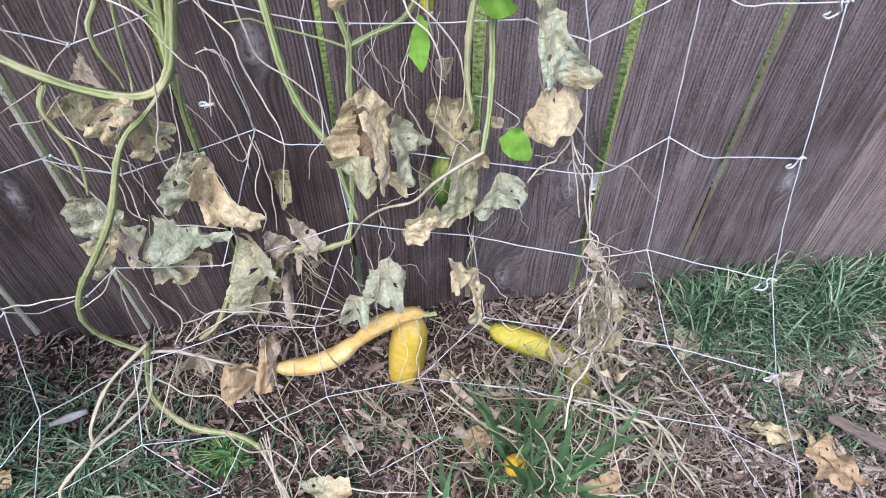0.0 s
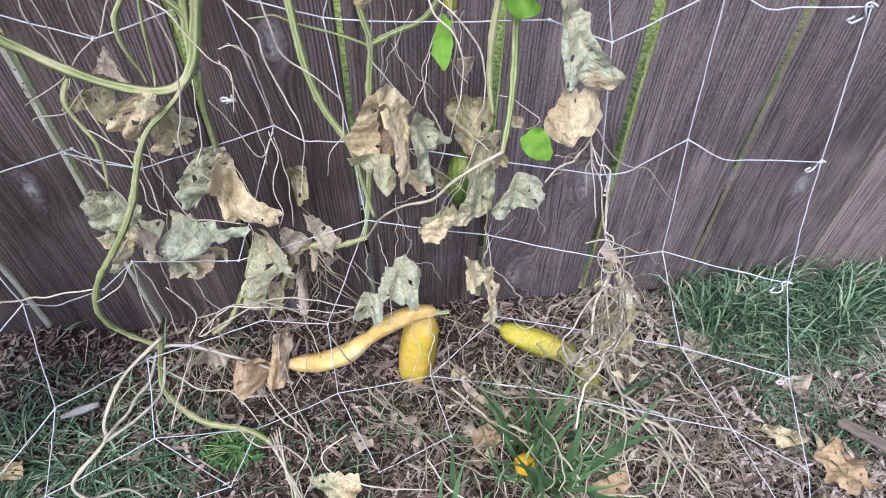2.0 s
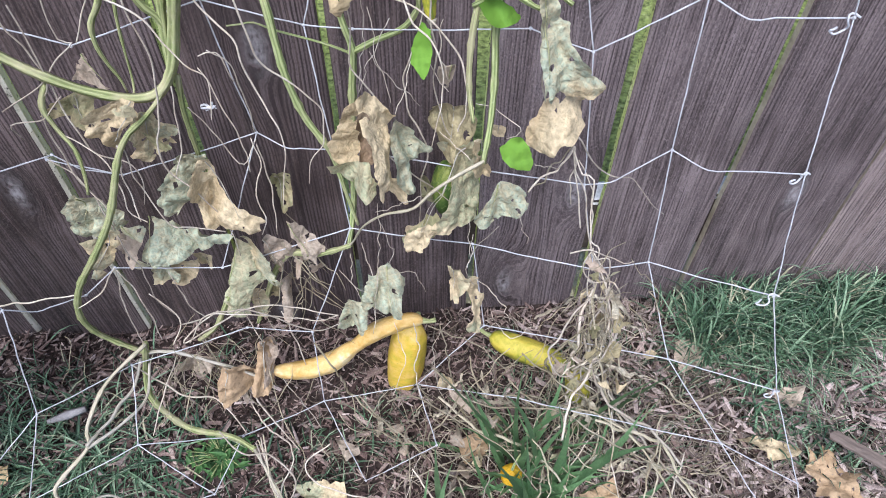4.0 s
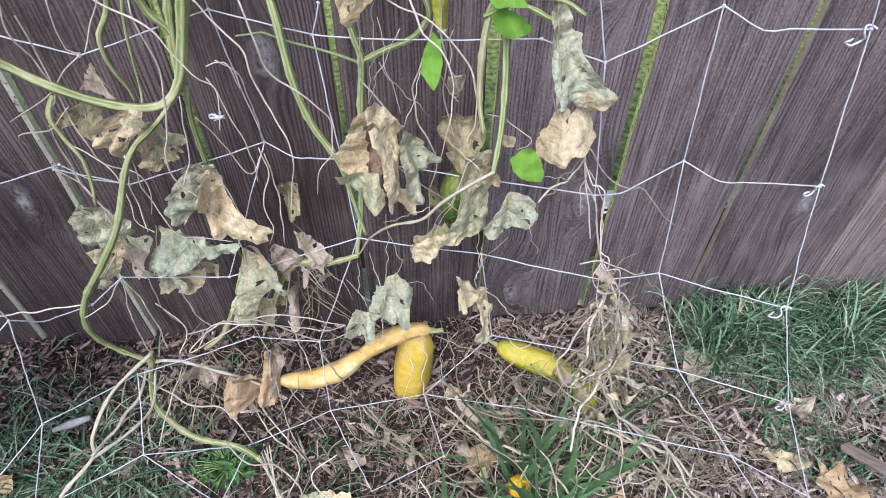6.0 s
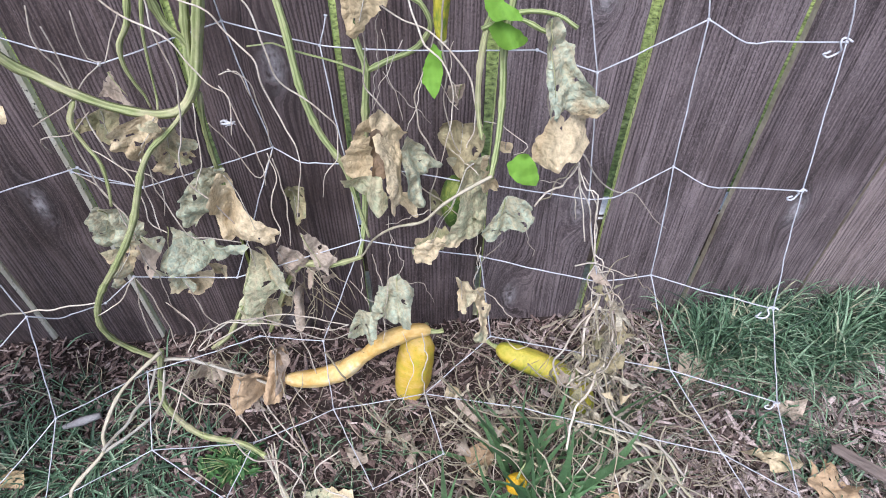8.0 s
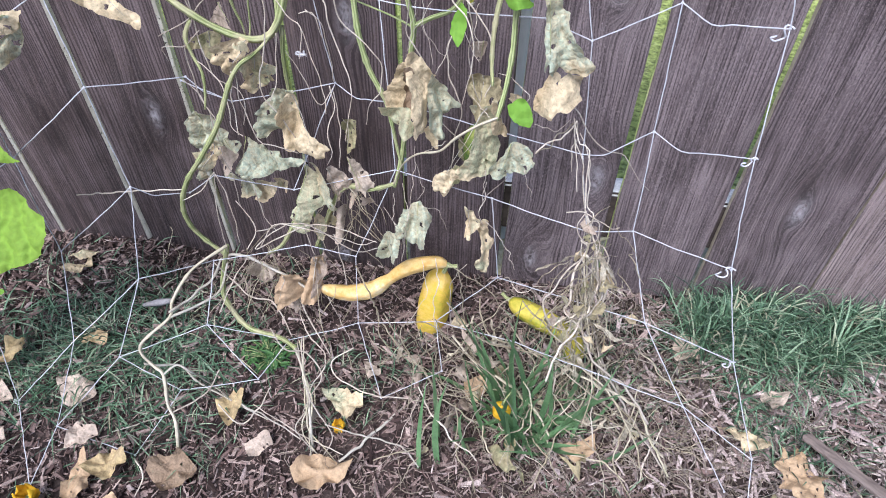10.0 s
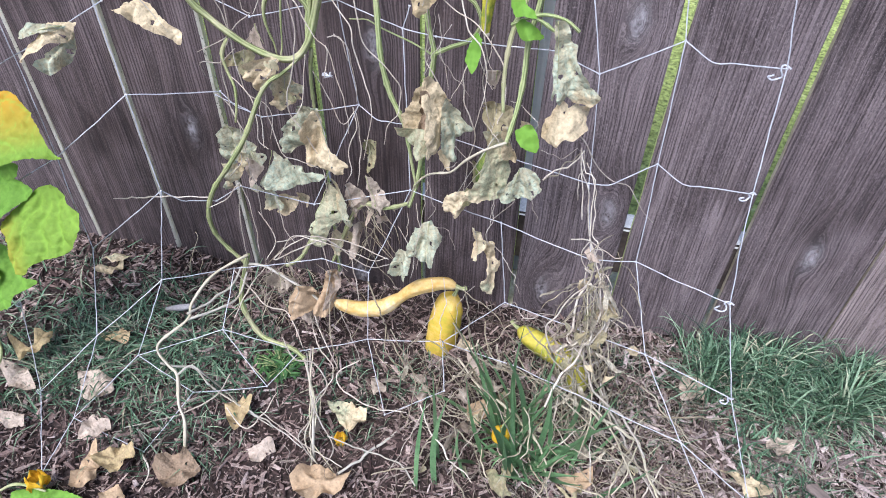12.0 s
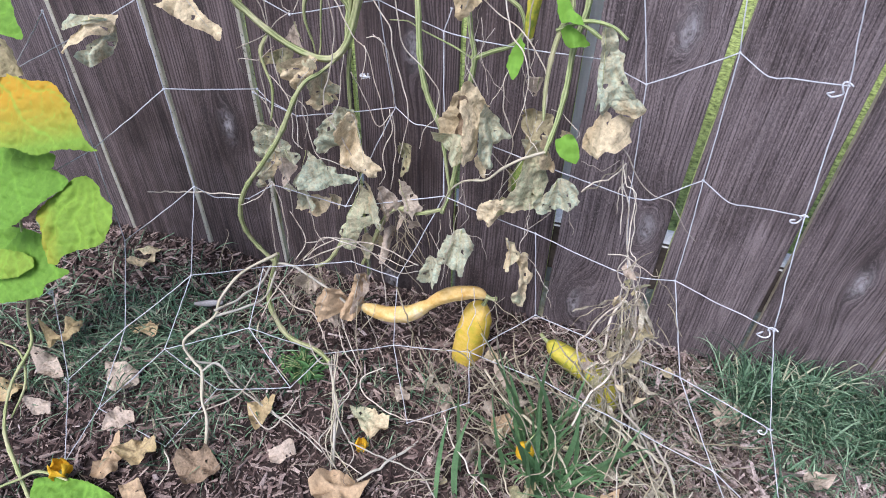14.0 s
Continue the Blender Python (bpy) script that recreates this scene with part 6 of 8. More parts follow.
leaf("leaf", (0.034, 0.450, 0.506), [(0.0, 0.0), (-0.8, -1.6), (-0.9, -2.9), (0.0, -4.0), (0.5, -3.1), (0.7, -1.7), (0.6, -0.6)], LEAF_G, vine_b, (0.1, 0, 0), seed=34, tilt=30, pleat=0.2, crumple=0.005, holes=0, label="fresh green leaf with a serrated rim")
leaf("leaf", (0.065, 0.430, 0.563), [(0.0, 0.0), (1.0, -0.0), (1.7, -1.3), (2.6, -1.8), (2.9, -2.5), (1.8, -2.5), (0.9, -2.5), (0.4, -1.6)], LEAF_G, vine_b, (0.1, 0, 0), seed=35, tilt=30, pleat=0.5, crumple=0.0055, holes=0, label="fresh green leaf")
leaf("leaf", (0.074, 0.428, 0.530), [(-0.1, 0.0), (0.6, 0.5), (1.3, 0.2), (2.1, -0.2), (2.8, -0.9), (2.2, -1.3), (1.3, -1.5), (0.5, -1.2), (0.2, -0.6)], LEAF_G, vine_b, (0.1, 0, 0), seed=36, tilt=30, pleat=0.5, crumple=0.0055, holes=0)
leaf("leaf", (-0.012, 0.439, 0.564), [(-1.5, -0.3), (-1.8, -1.9), (-1.5, -3.5), (-1.0, -3.8), (-0.1, -2.7), (1.2, -1.8), (1.4, -0.6), (0.0, 0.0)], LEAF_P, vine_b, (0.75, 0, 0), seed=38, tilt=30, label="pale tan dried leaf")
leaf("leaf", (0.059, 0.459, 0.464), [(0.0, 0.0), (-1.3, -0.1), (-1.2, -1.2), (-0.5, -1.9), (-0.0, -1.1)], LEAF_B, vine_b, (0.1, 0, 0), seed=48, tilt=30, pleat=0.77)
vine_c = thing("dead_vine", "bundle of bleached dead vine strands hanging from the net", "vine", "cucumber vines")
tube("strand", [(0.157, 0.430, 0.401), (0.161, 0.425, 0.380), (0.174, 0.420, 0.350), (0.182, 0.410, 0.308), (0.196, 0.400, 0.277)], [0.0007, 0.0007, 0.0007], TENDRIL, vine_c, 6, ridge=0.00, wob=0.0029)
tube("strand", [(0.157, 0.430, 0.398), (0.167, 0.420, 0.377), (0.178, 0.420, 0.370), (0.184, 0.410, 0.307), (0.199, 0.395, 0.266), (0.217, 0.390, 0.224)], [0.0006, 0.0008, 0.0007], TENDRIL, vine_c, 6, ridge=0.00, wob=0.0029)
tube("strand", [(0.158, 0.430, 0.395), (0.167, 0.420, 0.351), (0.172, 0.410, 0.320)], [0.0005, 0.0006, 0.0007], TENDRIL, vine_c, 6, ridge=0.00, wob=0.0029)
tube("strand", [(0.164, 0.400, 0.297), (0.183, 0.400, 0.299), (0.204, 0.400, 0.289), (0.217, 0.395, 0.283), (0.224, 0.393, 0.289)], [0.0008, 0.0007, 0.0006, 0.0005], TENDRIL, vine_c, 6, ridge=0.00, wob=0.0029)
tube("strand", [(0.187, 0.400, 0.295), (0.209, 0.395, 0.256), (0.208, 0.390, 0.244), (0.232, 0.390, 0.198)], [0.0007, 0.0007, 0.0007], TENDRIL, vine_c, 6, ridge=0.00, wob=0.0029)
tube("strand", [(0.197, 0.400, 0.268), (0.196, 0.390, 0.227), (0.207, 0.370, 0.173), (0.223, 0.350, 0.110)], [0.0009, 0.0010, 0.0009], STRAND, vine_c, 6, ridge=0.00, wob=0.0029)
tube("strand", [(0.204, 0.395, 0.256), (0.214, 0.380, 0.199), (0.200, 0.360, 0.145), (0.180, 0.340, 0.111), (0.169, 0.310, 0.093)], [0.0013, 0.0014, 0.0014], TENDRIL, vine_c, 6, ridge=0.00, wob=0.0045)
tube("strand", [(0.191, 0.390, 0.188), (0.207, 0.370, 0.139), (0.228, 0.340, 0.102), (0.267, 0.310, 0.100), (0.296, 0.280, 0.074)], [0.0014, 0.0016, 0.0016, 0.0014], TENDRIL, vine_c, 6, ridge=0.00, wob=0.0045)
tube("strand", [(0.178, 0.350, 0.092), (0.216, 0.340, 0.084), (0.254, 0.310, 0.075), (0.289, 0.280, 0.029), (0.312, 0.260, -0.030)], [0.0012, 0.0012, 0.0010], STRAND, vine_c, 6, ridge=0.00, wob=0.0029)
tube("strand", [(0.225, 0.340, 0.102), (0.228, 0.310, 0.080), (0.220, 0.280, 0.046)], [0.0009, 0.0009, 0.0007], STRAND, vine_c, 6, ridge=0.00, wob=0.0029)
tube("strand", [(-0.016, 0.360, 0.109), (0.015, 0.360, 0.116), (0.067, 0.330, 0.099), (0.105, 0.300, 0.100), (0.140, 0.270, 0.059)], [0.0008, 0.0008, 0.0006], STRAND, vine_c, 6, ridge=0.00, wob=0.0029)
tube("strand", [(0.035, 0.380, 0.139), (0.082, 0.350, 0.110), (0.169, 0.340, 0.100), (0.221, 0.310, 0.082), (0.339, 0.270, 0.025)], [0.0010, 0.0010, 0.0009], STRAND, vine_c, 6, ridge=0.00, wob=0.0029)
tube("strand", [(-0.045, 0.360, 0.127), (-0.017, 0.330, 0.116), (0.004, 0.300, 0.109), (0.003, 0.260, 0.074)], [0.0008, 0.0008, 0.0006], STRAND, vine_c, 6, ridge=0.00, wob=0.0029)
tube("strand", [(-0.144, 0.400, 0.123), (-0.128, 0.350, 0.098), (-0.105, 0.310, 0.096), (-0.110, 0.270, 0.109)], [0.0006, 0.0006, 0.0005], STRAND, vine_c, 6, ridge=0.00, wob=0.0029)
tube("strand", [(0.235, 0.390, 0.182), (0.237, 0.390, 0.202), (0.216, 0.390, 0.215), (0.207, 0.385, 0.193)], [0.0006, 0.0006, 0.0006], STRAND, vine_c, 6, ridge=0.00, wob=0.0029)
tube("strand", [(0.161, 0.438, 0.393), (0.164, 0.434, 0.375), (0.161, 0.429, 0.358), (0.164, 0.425, 0.335)], [0.0006, 0.0007, 0.0005], TENDRIL, vine_c, 7, step=0.003, wob=0.0035, seed=41)
tube("strand", [(0.122, 0.42, 0.359), (0.132, 0.426, 0.37), (0.151, 0.432, 0.376), (0.161, 0.438, 0.393)], [0.0008, 0.0009, 0.0007], TENDRIL, vine_c, 7, step=0.003, wob=0.005, seed=42, label="twisted dry vine end wound on the twine")
tube("strand", [(0.122, 0.423, 0.356), (0.135, 0.429, 0.366), (0.149, 0.435, 0.378), (0.16, 0.441, 0.39)], [0.0006, 0.0007, 0.0006], STRAND, vine_c, 7, step=0.003, wob=0.006, seed=43)
tube("strand", [(0.166, 0.435, 0.38), (0.178, 0.429, 0.359), (0.186, 0.423, 0.322), (0.19, 0.417, 0.292), (0.197, 0.411, 0.285), (0.192, 0.405, 0.262)], [0.0005, 0.0007, 0.0007], TENDRIL, vine_c, 7, step=0.003, wob=0.004, seed=44)
tube("strand", [(0.191, 0.405, 0.266), (0.205, 0.4, 0.252), (0.219, 0.395, 0.25), (0.221, 0.39, 0.209)], [0.0006, 0.0008, 0.0008], TENDRIL, vine_c, 7, step=0.003, wob=0.005, seed=45)
tube("strand", [(0.186, 0.402, 0.3), (0.179, 0.398, 0.28), (0.19, 0.394, 0.262), (0.203, 0.392, 0.27), (0.2, 0.394, 0.292), (0.187, 0.396, 0.29)], [0.0006, 0.0007, 0.0006], TENDRIL, vine_c, 7, step=0.003, wob=0.003, seed=46)
blade_of = leaf("leaf", (0.216, 0.392, 0.217), [(0.1, -0.0), (1.0, 0.1), (1.4, -1.2), (2.3, -2.6), (2.0, -3.8), (1.0, -3.0), (-0.2, -1.5)], LEAF, vine_c, (0.85, 0, 0), seed=158, tilt=14, yaw=10, holes=1, label="cream crumpled dead leaf scrap")
leaf("leaf", (-0.149, 0.415, 0.157), [(-0.1, 0.1), (1.0, 0.2), (1.5, -0.9), (0.7, -3.7), (0.4, -6.1), (-1.0, -6.7), (-2.0, -5.4), (-0.9, -3.1)], FALLEN, vine_c, (0.95, 0, 0), crumple=0.012, seed=161, tilt=14, yaw=10, holes=2, label="brown crumpled dead leaf by the cucumber tip")
leaf("leaf", (-0.196, 0.4, 0.131), [(-0.0, 0.0), (1.7, 0.8), (3.0, -0.1), (3.1, -2.9), (1.5, -4.1), (0.0, -5.2), (-0.2, -3.2)], FALLEN, vine_c, (0.9, 0, 0), crumple=0.012, seed=162, tilt=20, yaw=-10, holes=2, label="brown crumpled dead leaf hanging at the net foot")
vine_d = thing("squash_plant", "fresh plant with broad green and yellowing leaves at the net", "plant")
leaf("leaf", (-0.543, 0.358, 0.418), [(-4.7, -0.1), (0.0, 0.0), (3.9, -0.3), (7.1, -0.1), (8.8, -1.1), (11.1, -3.3), (13.4, -6.0), (14.5, -6.6), (10.0, -7.2), (6.5, -8.5), (3.4, -8.2), (-2.8, -8.8)], LEAF_Y, vine_d, (0.6, -0.35, 1.1), seed=54, tilt=42, pleat=0.1, crumple=0.0045, holes=0, hang=0, label="broad yellow leaf with a green rim")
leaf("leaf", (-0.552, 0.344, 0.328), [(0.0, 0.0), (4.6, -0.2), (5.6, -0.9), (5.1, -2.2), (3.0, -2.5), (-0.3, -2.2)], LEAF_G, vine_d, (0.2, 0, 0), seed=55, tilt=42, pleat=0.1, crumple=0.0045, holes=0, hang=0)
leaf("leaf", (-0.579, 0.343, 0.322), [(-4.9, -0.8), (0.0, 0.0), (2.6, -0.2), (6.0, -1.0), (10.5, -2.6), (8.9, -4.7), (6.6, -7.2), (3.8, -9.6), (-2.5, -11.5)], LEAF_G, vine_d, (0.0, 0, 0), seed=56, tilt=42, pleat=0.1, crumple=0.0045, holes=0, hang=0, label="broad fresh green leaf")
leaf("leaf", (-0.458, 0.340, 0.304), [(-6.0, -5.6), (-3.8, -3.1), (-1.8, -0.9), (0.0, 0.0), (1.6, -1.0), (2.3, -2.1), (3.9, -2.9), (4.6, -4.9), (3.9, -6.8), (2.6, -8.3), (0.4, -9.2), (-1.1, -10.1), (-1.9, -11.4), (-3.2, -11.5), (-4.1, -9.8), (-5.0, -7.5)], LEAF_Y, vine_d, (-0.02, -0.9, -0.35), seed=57, tilt=42, pleat=0.1, crumple=0.0045, holes=0, hang=0, label="broad fresh green leaf yellowing along its margin")
leaf("leaf", (-0.594, 0.320, 0.202), [(-7.9, -1.8), (0.0, 0.0), (3.7, -0.2), (5.6, -3.1), (6.8, -3.8), (9.0, -4.1), (7.9, -5.2), (6.4, -6.3), (5.5, -8.4), (-5.7, -11.6)], LEAF_G, vine_d, (0.2, 0, 0), seed=58, tilt=42, pleat=0.1, crumple=0.0045, holes=0, hang=0, label="broad fresh green leaf")
leaf("leaf", (-0.587, 0.293, 0.186), [(-5.1, -0.9), (0.0, 0.0), (3.2, -0.2), (4.0, -1.4), (2.0, -3.2), (-3.7, -4.6)], LEAF_Y, vine_d, (0.2, 0, 0), seed=59, tilt=50, pleat=0.1, crumple=0.0045, holes=0, hang=0)
leaf("leaf", (-0.495, 0.372, 0.520), [(-5.0, -0.0), (0.0, 0.0), (1.5, -2.8), (3.5, -5.5), (0.5, -5.3), (-3.7, -6.0)], LEAF_G, vine_d, (0.1, 0, 0), seed=60, tilt=42, pleat=0.1, crumple=0.0045, holes=0, hang=0)
leaf("leaf", (-0.439, 0.127, -0.049), [(-6.9, -1.8), (-3.3, -0.4), (0.0, 0.0), (3.3, -0.3), (6.7, -1.7), (-3.4, -6.7)], LEAF_G, vine_d, (0.0, 0, 0), seed=61, tilt=75, pleat=0.1, crumple=0.0045, holes=0, hang=0, label="green leaf low over the soil")
tube("stem", [(-0.564, 0.330, 0.297), (-0.600, 0.310, 0.138), (-0.627, 0.290, 0.044), (-0.624, 0.270, 0.003), (-0.624, 0.215, -0.024), (-0.594, 0.158, -0.043), (-0.541, 0.117, -0.053), (-0.498, 0.084, -0.078)], [0.0023, 0.0018, 0.0023, 0.0018, 0.0021, 0.0018, 0.0027, 0.0021], STEM_Y, vine_d, 10, ridge=0.16, wob=0.0000, label="pale green trailing stem")
tube("stem", [(-0.690, 0.270, -0.015), (-0.643, 0.260, -0.013), (-0.608, 0.223, -0.027), (-0.603, 0.178, -0.048)], [0.0014, 0.0013, 0.0017, 0.0011], STEM_Y, vine_d, 10, ridge=0.16, wob=0.0000)
tube("stem", [(-0.557, 0.081, -0.058), (-0.525, 0.102, -0.048), (-0.502, 0.119, -0.043), (-0.461, 0.121, -0.048)], [0.0018, 0.0016, 0.0020, 0.0014], STEM_Y, vine_d, 10, ridge=0.16, wob=0.0000)
fruit("yellow_cucumber", [(0.029, 0.436, 0.148), (0.015, 0.435, 0.153), (-0.004, 0.434, 0.148), (-0.023, 0.433, 0.139), (-0.039, 0.431, 0.127), (-0.060, 0.432, 0.102), (-0.081, 0.427, 0.088), (-0.108, 0.422, 0.083), (-0.130, 0.418, 0.088), (-0.148, 0.415, 0.096)], [0.0077, 0.0095, 0.0107, 0.0101, 0.0059, 0.0107, 0.0125, 0.0119, 0.0101, 0.0077], YELLOW, "long curved overripe orange-yellow cucumber lying across the net")
fruit("golden_cucumber", [(0.019, 0.472, 0.093), (0.012, 0.470, 0.072), (0.007, 0.467, 0.039), (0.003, 0.463, 0.004), (-0.004, 0.458, -0.039)], [0.0175, 0.0226, 0.0246, 0.0233, 0.0187], GOLD, "fat overripe golden cucumber hanging by the fence foot")
fruit("yellow_green_cucumber", [(0.117, 0.495, 0.019), (0.134, 0.485, 0.017), (0.159, 0.472, 0.015), (0.180, 0.463, 0.013), (0.199, 0.450, 0.014), (0.208, 0.438, 0.02)], [0.0115, 0.0158, 0.0175, 0.0168, 0.015, 0.0115], LIME, "yellow-green overripe cucumber lying on the mulch")
fruit("yellow_green_cucumber", [(0.203, 0.404, 0.078), (0.207, 0.398, 0.064), (0.21, 0.391, 0.049), (0.214, 0.384, 0.033)], [0.0098, 0.0145, 0.0155, 0.0125], LIME, "yellow-green cucumber tip half hidden under dead vines")
fruit("green_cucumber", [(0.06, 0.468, 0.357), (0.055, 0.463, 0.345), (0.053, 0.459, 0.328), (0.055, 0.456, 0.3)], [0.0103, 0.0132, 0.0138, 0.0098], GREEN, "dark green cucumber hanging behind a withered leaf")
fruit("green_cucumber", [(0.041, 0.470, 0.573), (0.041, 0.470, 0.553), (0.041, 0.468, 0.532), (0.040, 0.465, 0.511), (0.042, 0.462, 0.499)], [0.0053, 0.0066, 0.0071, 0.0062, 0.0031], LIME, "slender yellow-green cucumber hanging high on the vine")
bm = bmesh.new()
bmesh.ops.create_grid(bm, x_segments=14, y_segments=3, size=0.5)
top = bm.faces[:]
bmesh.ops.extrude_face_region(bm, geom=top)
bm.verts.ensure_lookup_table()
for k, v in enumerate(bm.verts):  # a split, ragged slab
    ragged = 1 - 0.35 * abs(noise.noise(Vector((v.co.x * 7, 3, 0))))
    v.co = ((v.co.x + (0.12 * noise.noise(Vector((v.co.y * 5, 1, 0))) if abs(v.co.x) > 0.49 else 0)) * 0.11, v.co.y * 0.015 * ragged, (0.004 if k < 60 else 0.0) + 0.0015 * noise.noise(Vector((v.co.x * 9, v.co.y * 14, k // 60))))
bmesh.ops.recalc_face_normals(bm, faces=bm.faces)
slab = part("wood_splinter", bm, BARK_SLAB, None)
slab.matrix_world = pose(0.558, 0.298, 0.004, 4, -3, -44)
tagged(slab, "long weathered brown splinter of wood on the mulch", "wood")
tagged(tube("wood_splinter", [(-0.444, 0.422, -0.006), (-0.421, 0.428, -0.003), (-0.398, 0.433, 0.001)], [0.003, 0.0065, 0.004], SPLINTER, None, 5, 0.01), "pale weathered wood splinter lying on the grass", "wood")
tagged(leaf("fallen_leaf", (-0.257, 0.282, -0.045), [(-2.7, 1.1), (-0.7, 2.7), (1.6, 2.2), (1.1, 0.4), (1.3, -2.4), (0.6, -2.9), (-1.4, -1.1)], FALLEN, None, (0.3, 0, 0), flat=True, seed=62, cup=1.0), "curled tan fallen leaf on the soil", "leaf", "fallen leaves")
tagged(leaf("fallen_leaf", (-0.205, 0.240, -0.056), [(-2.2, 0.1), (1.0, 1.8), (1.7, 0.8), (0.4, -0.9), (-0.8, -1.8)], LEAF_B, None, (0.9, 0, 0), flat=True, seed=63), "pinkish grey fallen leaf on the mulch", "leaf", "fallen leaves")
tagged(leaf("fallen_leaf", (-0.110, 0.220, -0.061), [(-4.1, -0.8), (-1.9, 2.1), (0.3, 1.9), (4.3, 1.1), (3.4, -1.0), (-2.1, -3.3)], FALLEN, None, (0.9, 0, 0), flat=True, seed=64, cup=1.0), "orange-brown fallen leaf on the mulch", "leaf", "fallen leaves")
tagged(leaf("fallen_leaf", (-0.433, 0.165, -0.066), [(-0.7, -2.8), (-1.5, 0.1), (-0.5, 3.8), (0.3, 3.0), (1.7, -1.1), (0.8, -3.0)], FALLEN, None, (0.8, 0, 0), flat=True, seed=65, cup=1.0), "long curled tan fallen leaf", "leaf", "fallen leaves")
tagged(leaf("fallen_leaf", (-0.399, 0.189, -0.066), [(-3.1, -1.4), (-1.5, 1.9), (1.7, 1.9), (2.3, -0.0), (0.5, -2.4)], FALLEN, None, (0.2, 0, 0), flat=True, seed=66, cup=1.0), "yellow-tan fallen leaf on the soil", "leaf", "fallen leaves")
tagged(leaf("fallen_leaf", (-0.096, 0.310, -0.038), [(-4.1, 1.7), (-0.7, 1.8), (2.1, 1.3), (2.5, -1.0), (1.4, -2.6), (-1.2, -1.2)], LEAF, None, (0.6, 0.8, 0), flat=True, seed=67, cup=1.0), "olive and tan fallen leaf on the mulch", "leaf", "fallen leaves")
tagged(leaf("fallen_leaf", (-0.486, 0.279, -0.045), [(-3.5, 1.5), (1.1, 2.2), (2.5, 0.3), (1.8, -2.1), (-1.9, -1.8)], LEAF_B, None, (0.9, 0, 0), flat=True, seed=68), "pale brown fallen leaf on grass", "leaf", "fallen leaves")
tagged(leaf("fallen_leaf", (-0.614, 0.270, -0.048), [(-4.0, 1.3), (0.3, 1.9), (3.4, -1.0), (0.2, -2.3)], LEAF_B, None, (0.9, 0, 0), flat=True, seed=69), "pale brown fallen leaf on grass", "leaf", "fallen leaves")
tagged(leaf("fallen_leaf", (-0.603, 0.310, -0.019), [(-3.5, -0.2), (-0.7, -0.4), (-0.8, 2.0), (1.3, 2.8), (2.7, 0.4), (2.1, -2.1), (-1.1, -2.6)], FALLEN, None, (-0.2, 0, 0), flat=True, seed=70, cup=1.0), "curled yellow fallen leaf on grass", "leaf", "fallen leaves")
tagged(leaf("fallen_leaf", (-0.453, 0.222, -0.060), [(-1.8, -2.1), (-1.5, 1.1), (1.1, 1.6), (1.7, 0.4), (0.4, -1.1)], LEAF_B, None, (0.8, 0, 0), flat=True, seed=71), "pale brown fallen leaf on the soil", "leaf", "fallen leaves")
tagged(leaf("fallen_leaf", (-0.493, 0.360, -0.024), [(-3.2, -0.5), (-0.2, 1.4), (2.0, 0.8), (2.1, -0.7), (-0.7, -1.1)], FALLEN, None, (0.5, 0, 0), flat=True, seed=72, cup=0.4), "tan fallen leaf on grass", "leaf", "fallen leaves")
tagged(leaf("fallen_leaf", (-0.658, 0.217, -0.062), [(-4.5, 0.6), (2.2, 2.1), (3.8, 0.1), (-1.5, -2.8)], FALLEN, None, (0.2, 0, 0), flat=True, seed=73), "yellow-tan leaf fallen on grass", "leaf", "fallen leaves")
tagged(leaf("fallen_leaf", (-0.573, 0.474, -0.007), [(-2.2, -1.5), (-0.7, 0.6), (1.1, 2.2), (1.5, 0.6), (0.2, -1.8)], LEAF, None, (0.7, 0, 0), flat=True, seed=74, cup=1.0), "curled tan fallen leaf by the fence foot", "leaf", "fallen leaves")
tagged(leaf("fallen_leaf", (-0.308, 0.192, -0.066), [(-3.5, -0.7), (-2.7, 1.6), (-0.4, 1.7), (-0.0, 2.8), (2.7, 1.0), (3.4, -1.2), (0.7, -1.9), (-0.2, -3.2)], ROT, None, (0.9, 0, 0), flat=True, seed=75, cup=1.0), "dark brown rotting leaf clump", "leaf", "fallen leaves")
tagged(leaf("fallen_leaf", (-0.372, 0.133, -0.066), [(-2.1, 0.2), (-0.3, 2.0), (2.2, -0.2), (0.3, -2.0)], FALLEN, None, (0.7, 0, 0), flat=True, seed=76), "curled tan leaf fallen on soil", "leaf", "fallen leaves")
tagged(leaf("fallen_leaf", (-0.584, 0.208, -0.064), [(-2.4, -0.0), (1.1, 1.4), (1.8, -0.2), (-0.5, -1.1)], LEAF_B, None, (0.8, 0, 0), flat=True, seed=77), "pale brown ragged fallen leaf", "leaf", "fallen leaves")
tagged(leaf("fallen_leaf", (-0.575, 0.498, -0.000), [(-2.4, -0.5), (-0.5, 1.4), (2.4, 0.8), (0.5, -1.6)], LEAF, None, (0.6, 0, 0), flat=True, seed=78), "curled tan leaf fallen on mulch", "leaf", "fallen leaves")
tagged(leaf("fallen_leaf", (0.515, 0.291, -0.042), [(-1.2, 4.1), (-0.7, 2.3), (0.8, 4.1), (2.0, 2.1), (3.8, 0.3), (2.6, -0.8), (3.4, -3.4), (1.0, -2.9), (-0.2, -4.2), (-1.5, -2.3), (-2.9, -2.0), (-1.9, -0.2), (-3.3, 0.9), (-1.8, 2.1)], FALLEN, None, (0.8, 0, 0), flat=True, seed=79, cup=0.6, holes=8), "ragged orange-tan fallen leaf on mulch", "leaf", "fallen leaves")
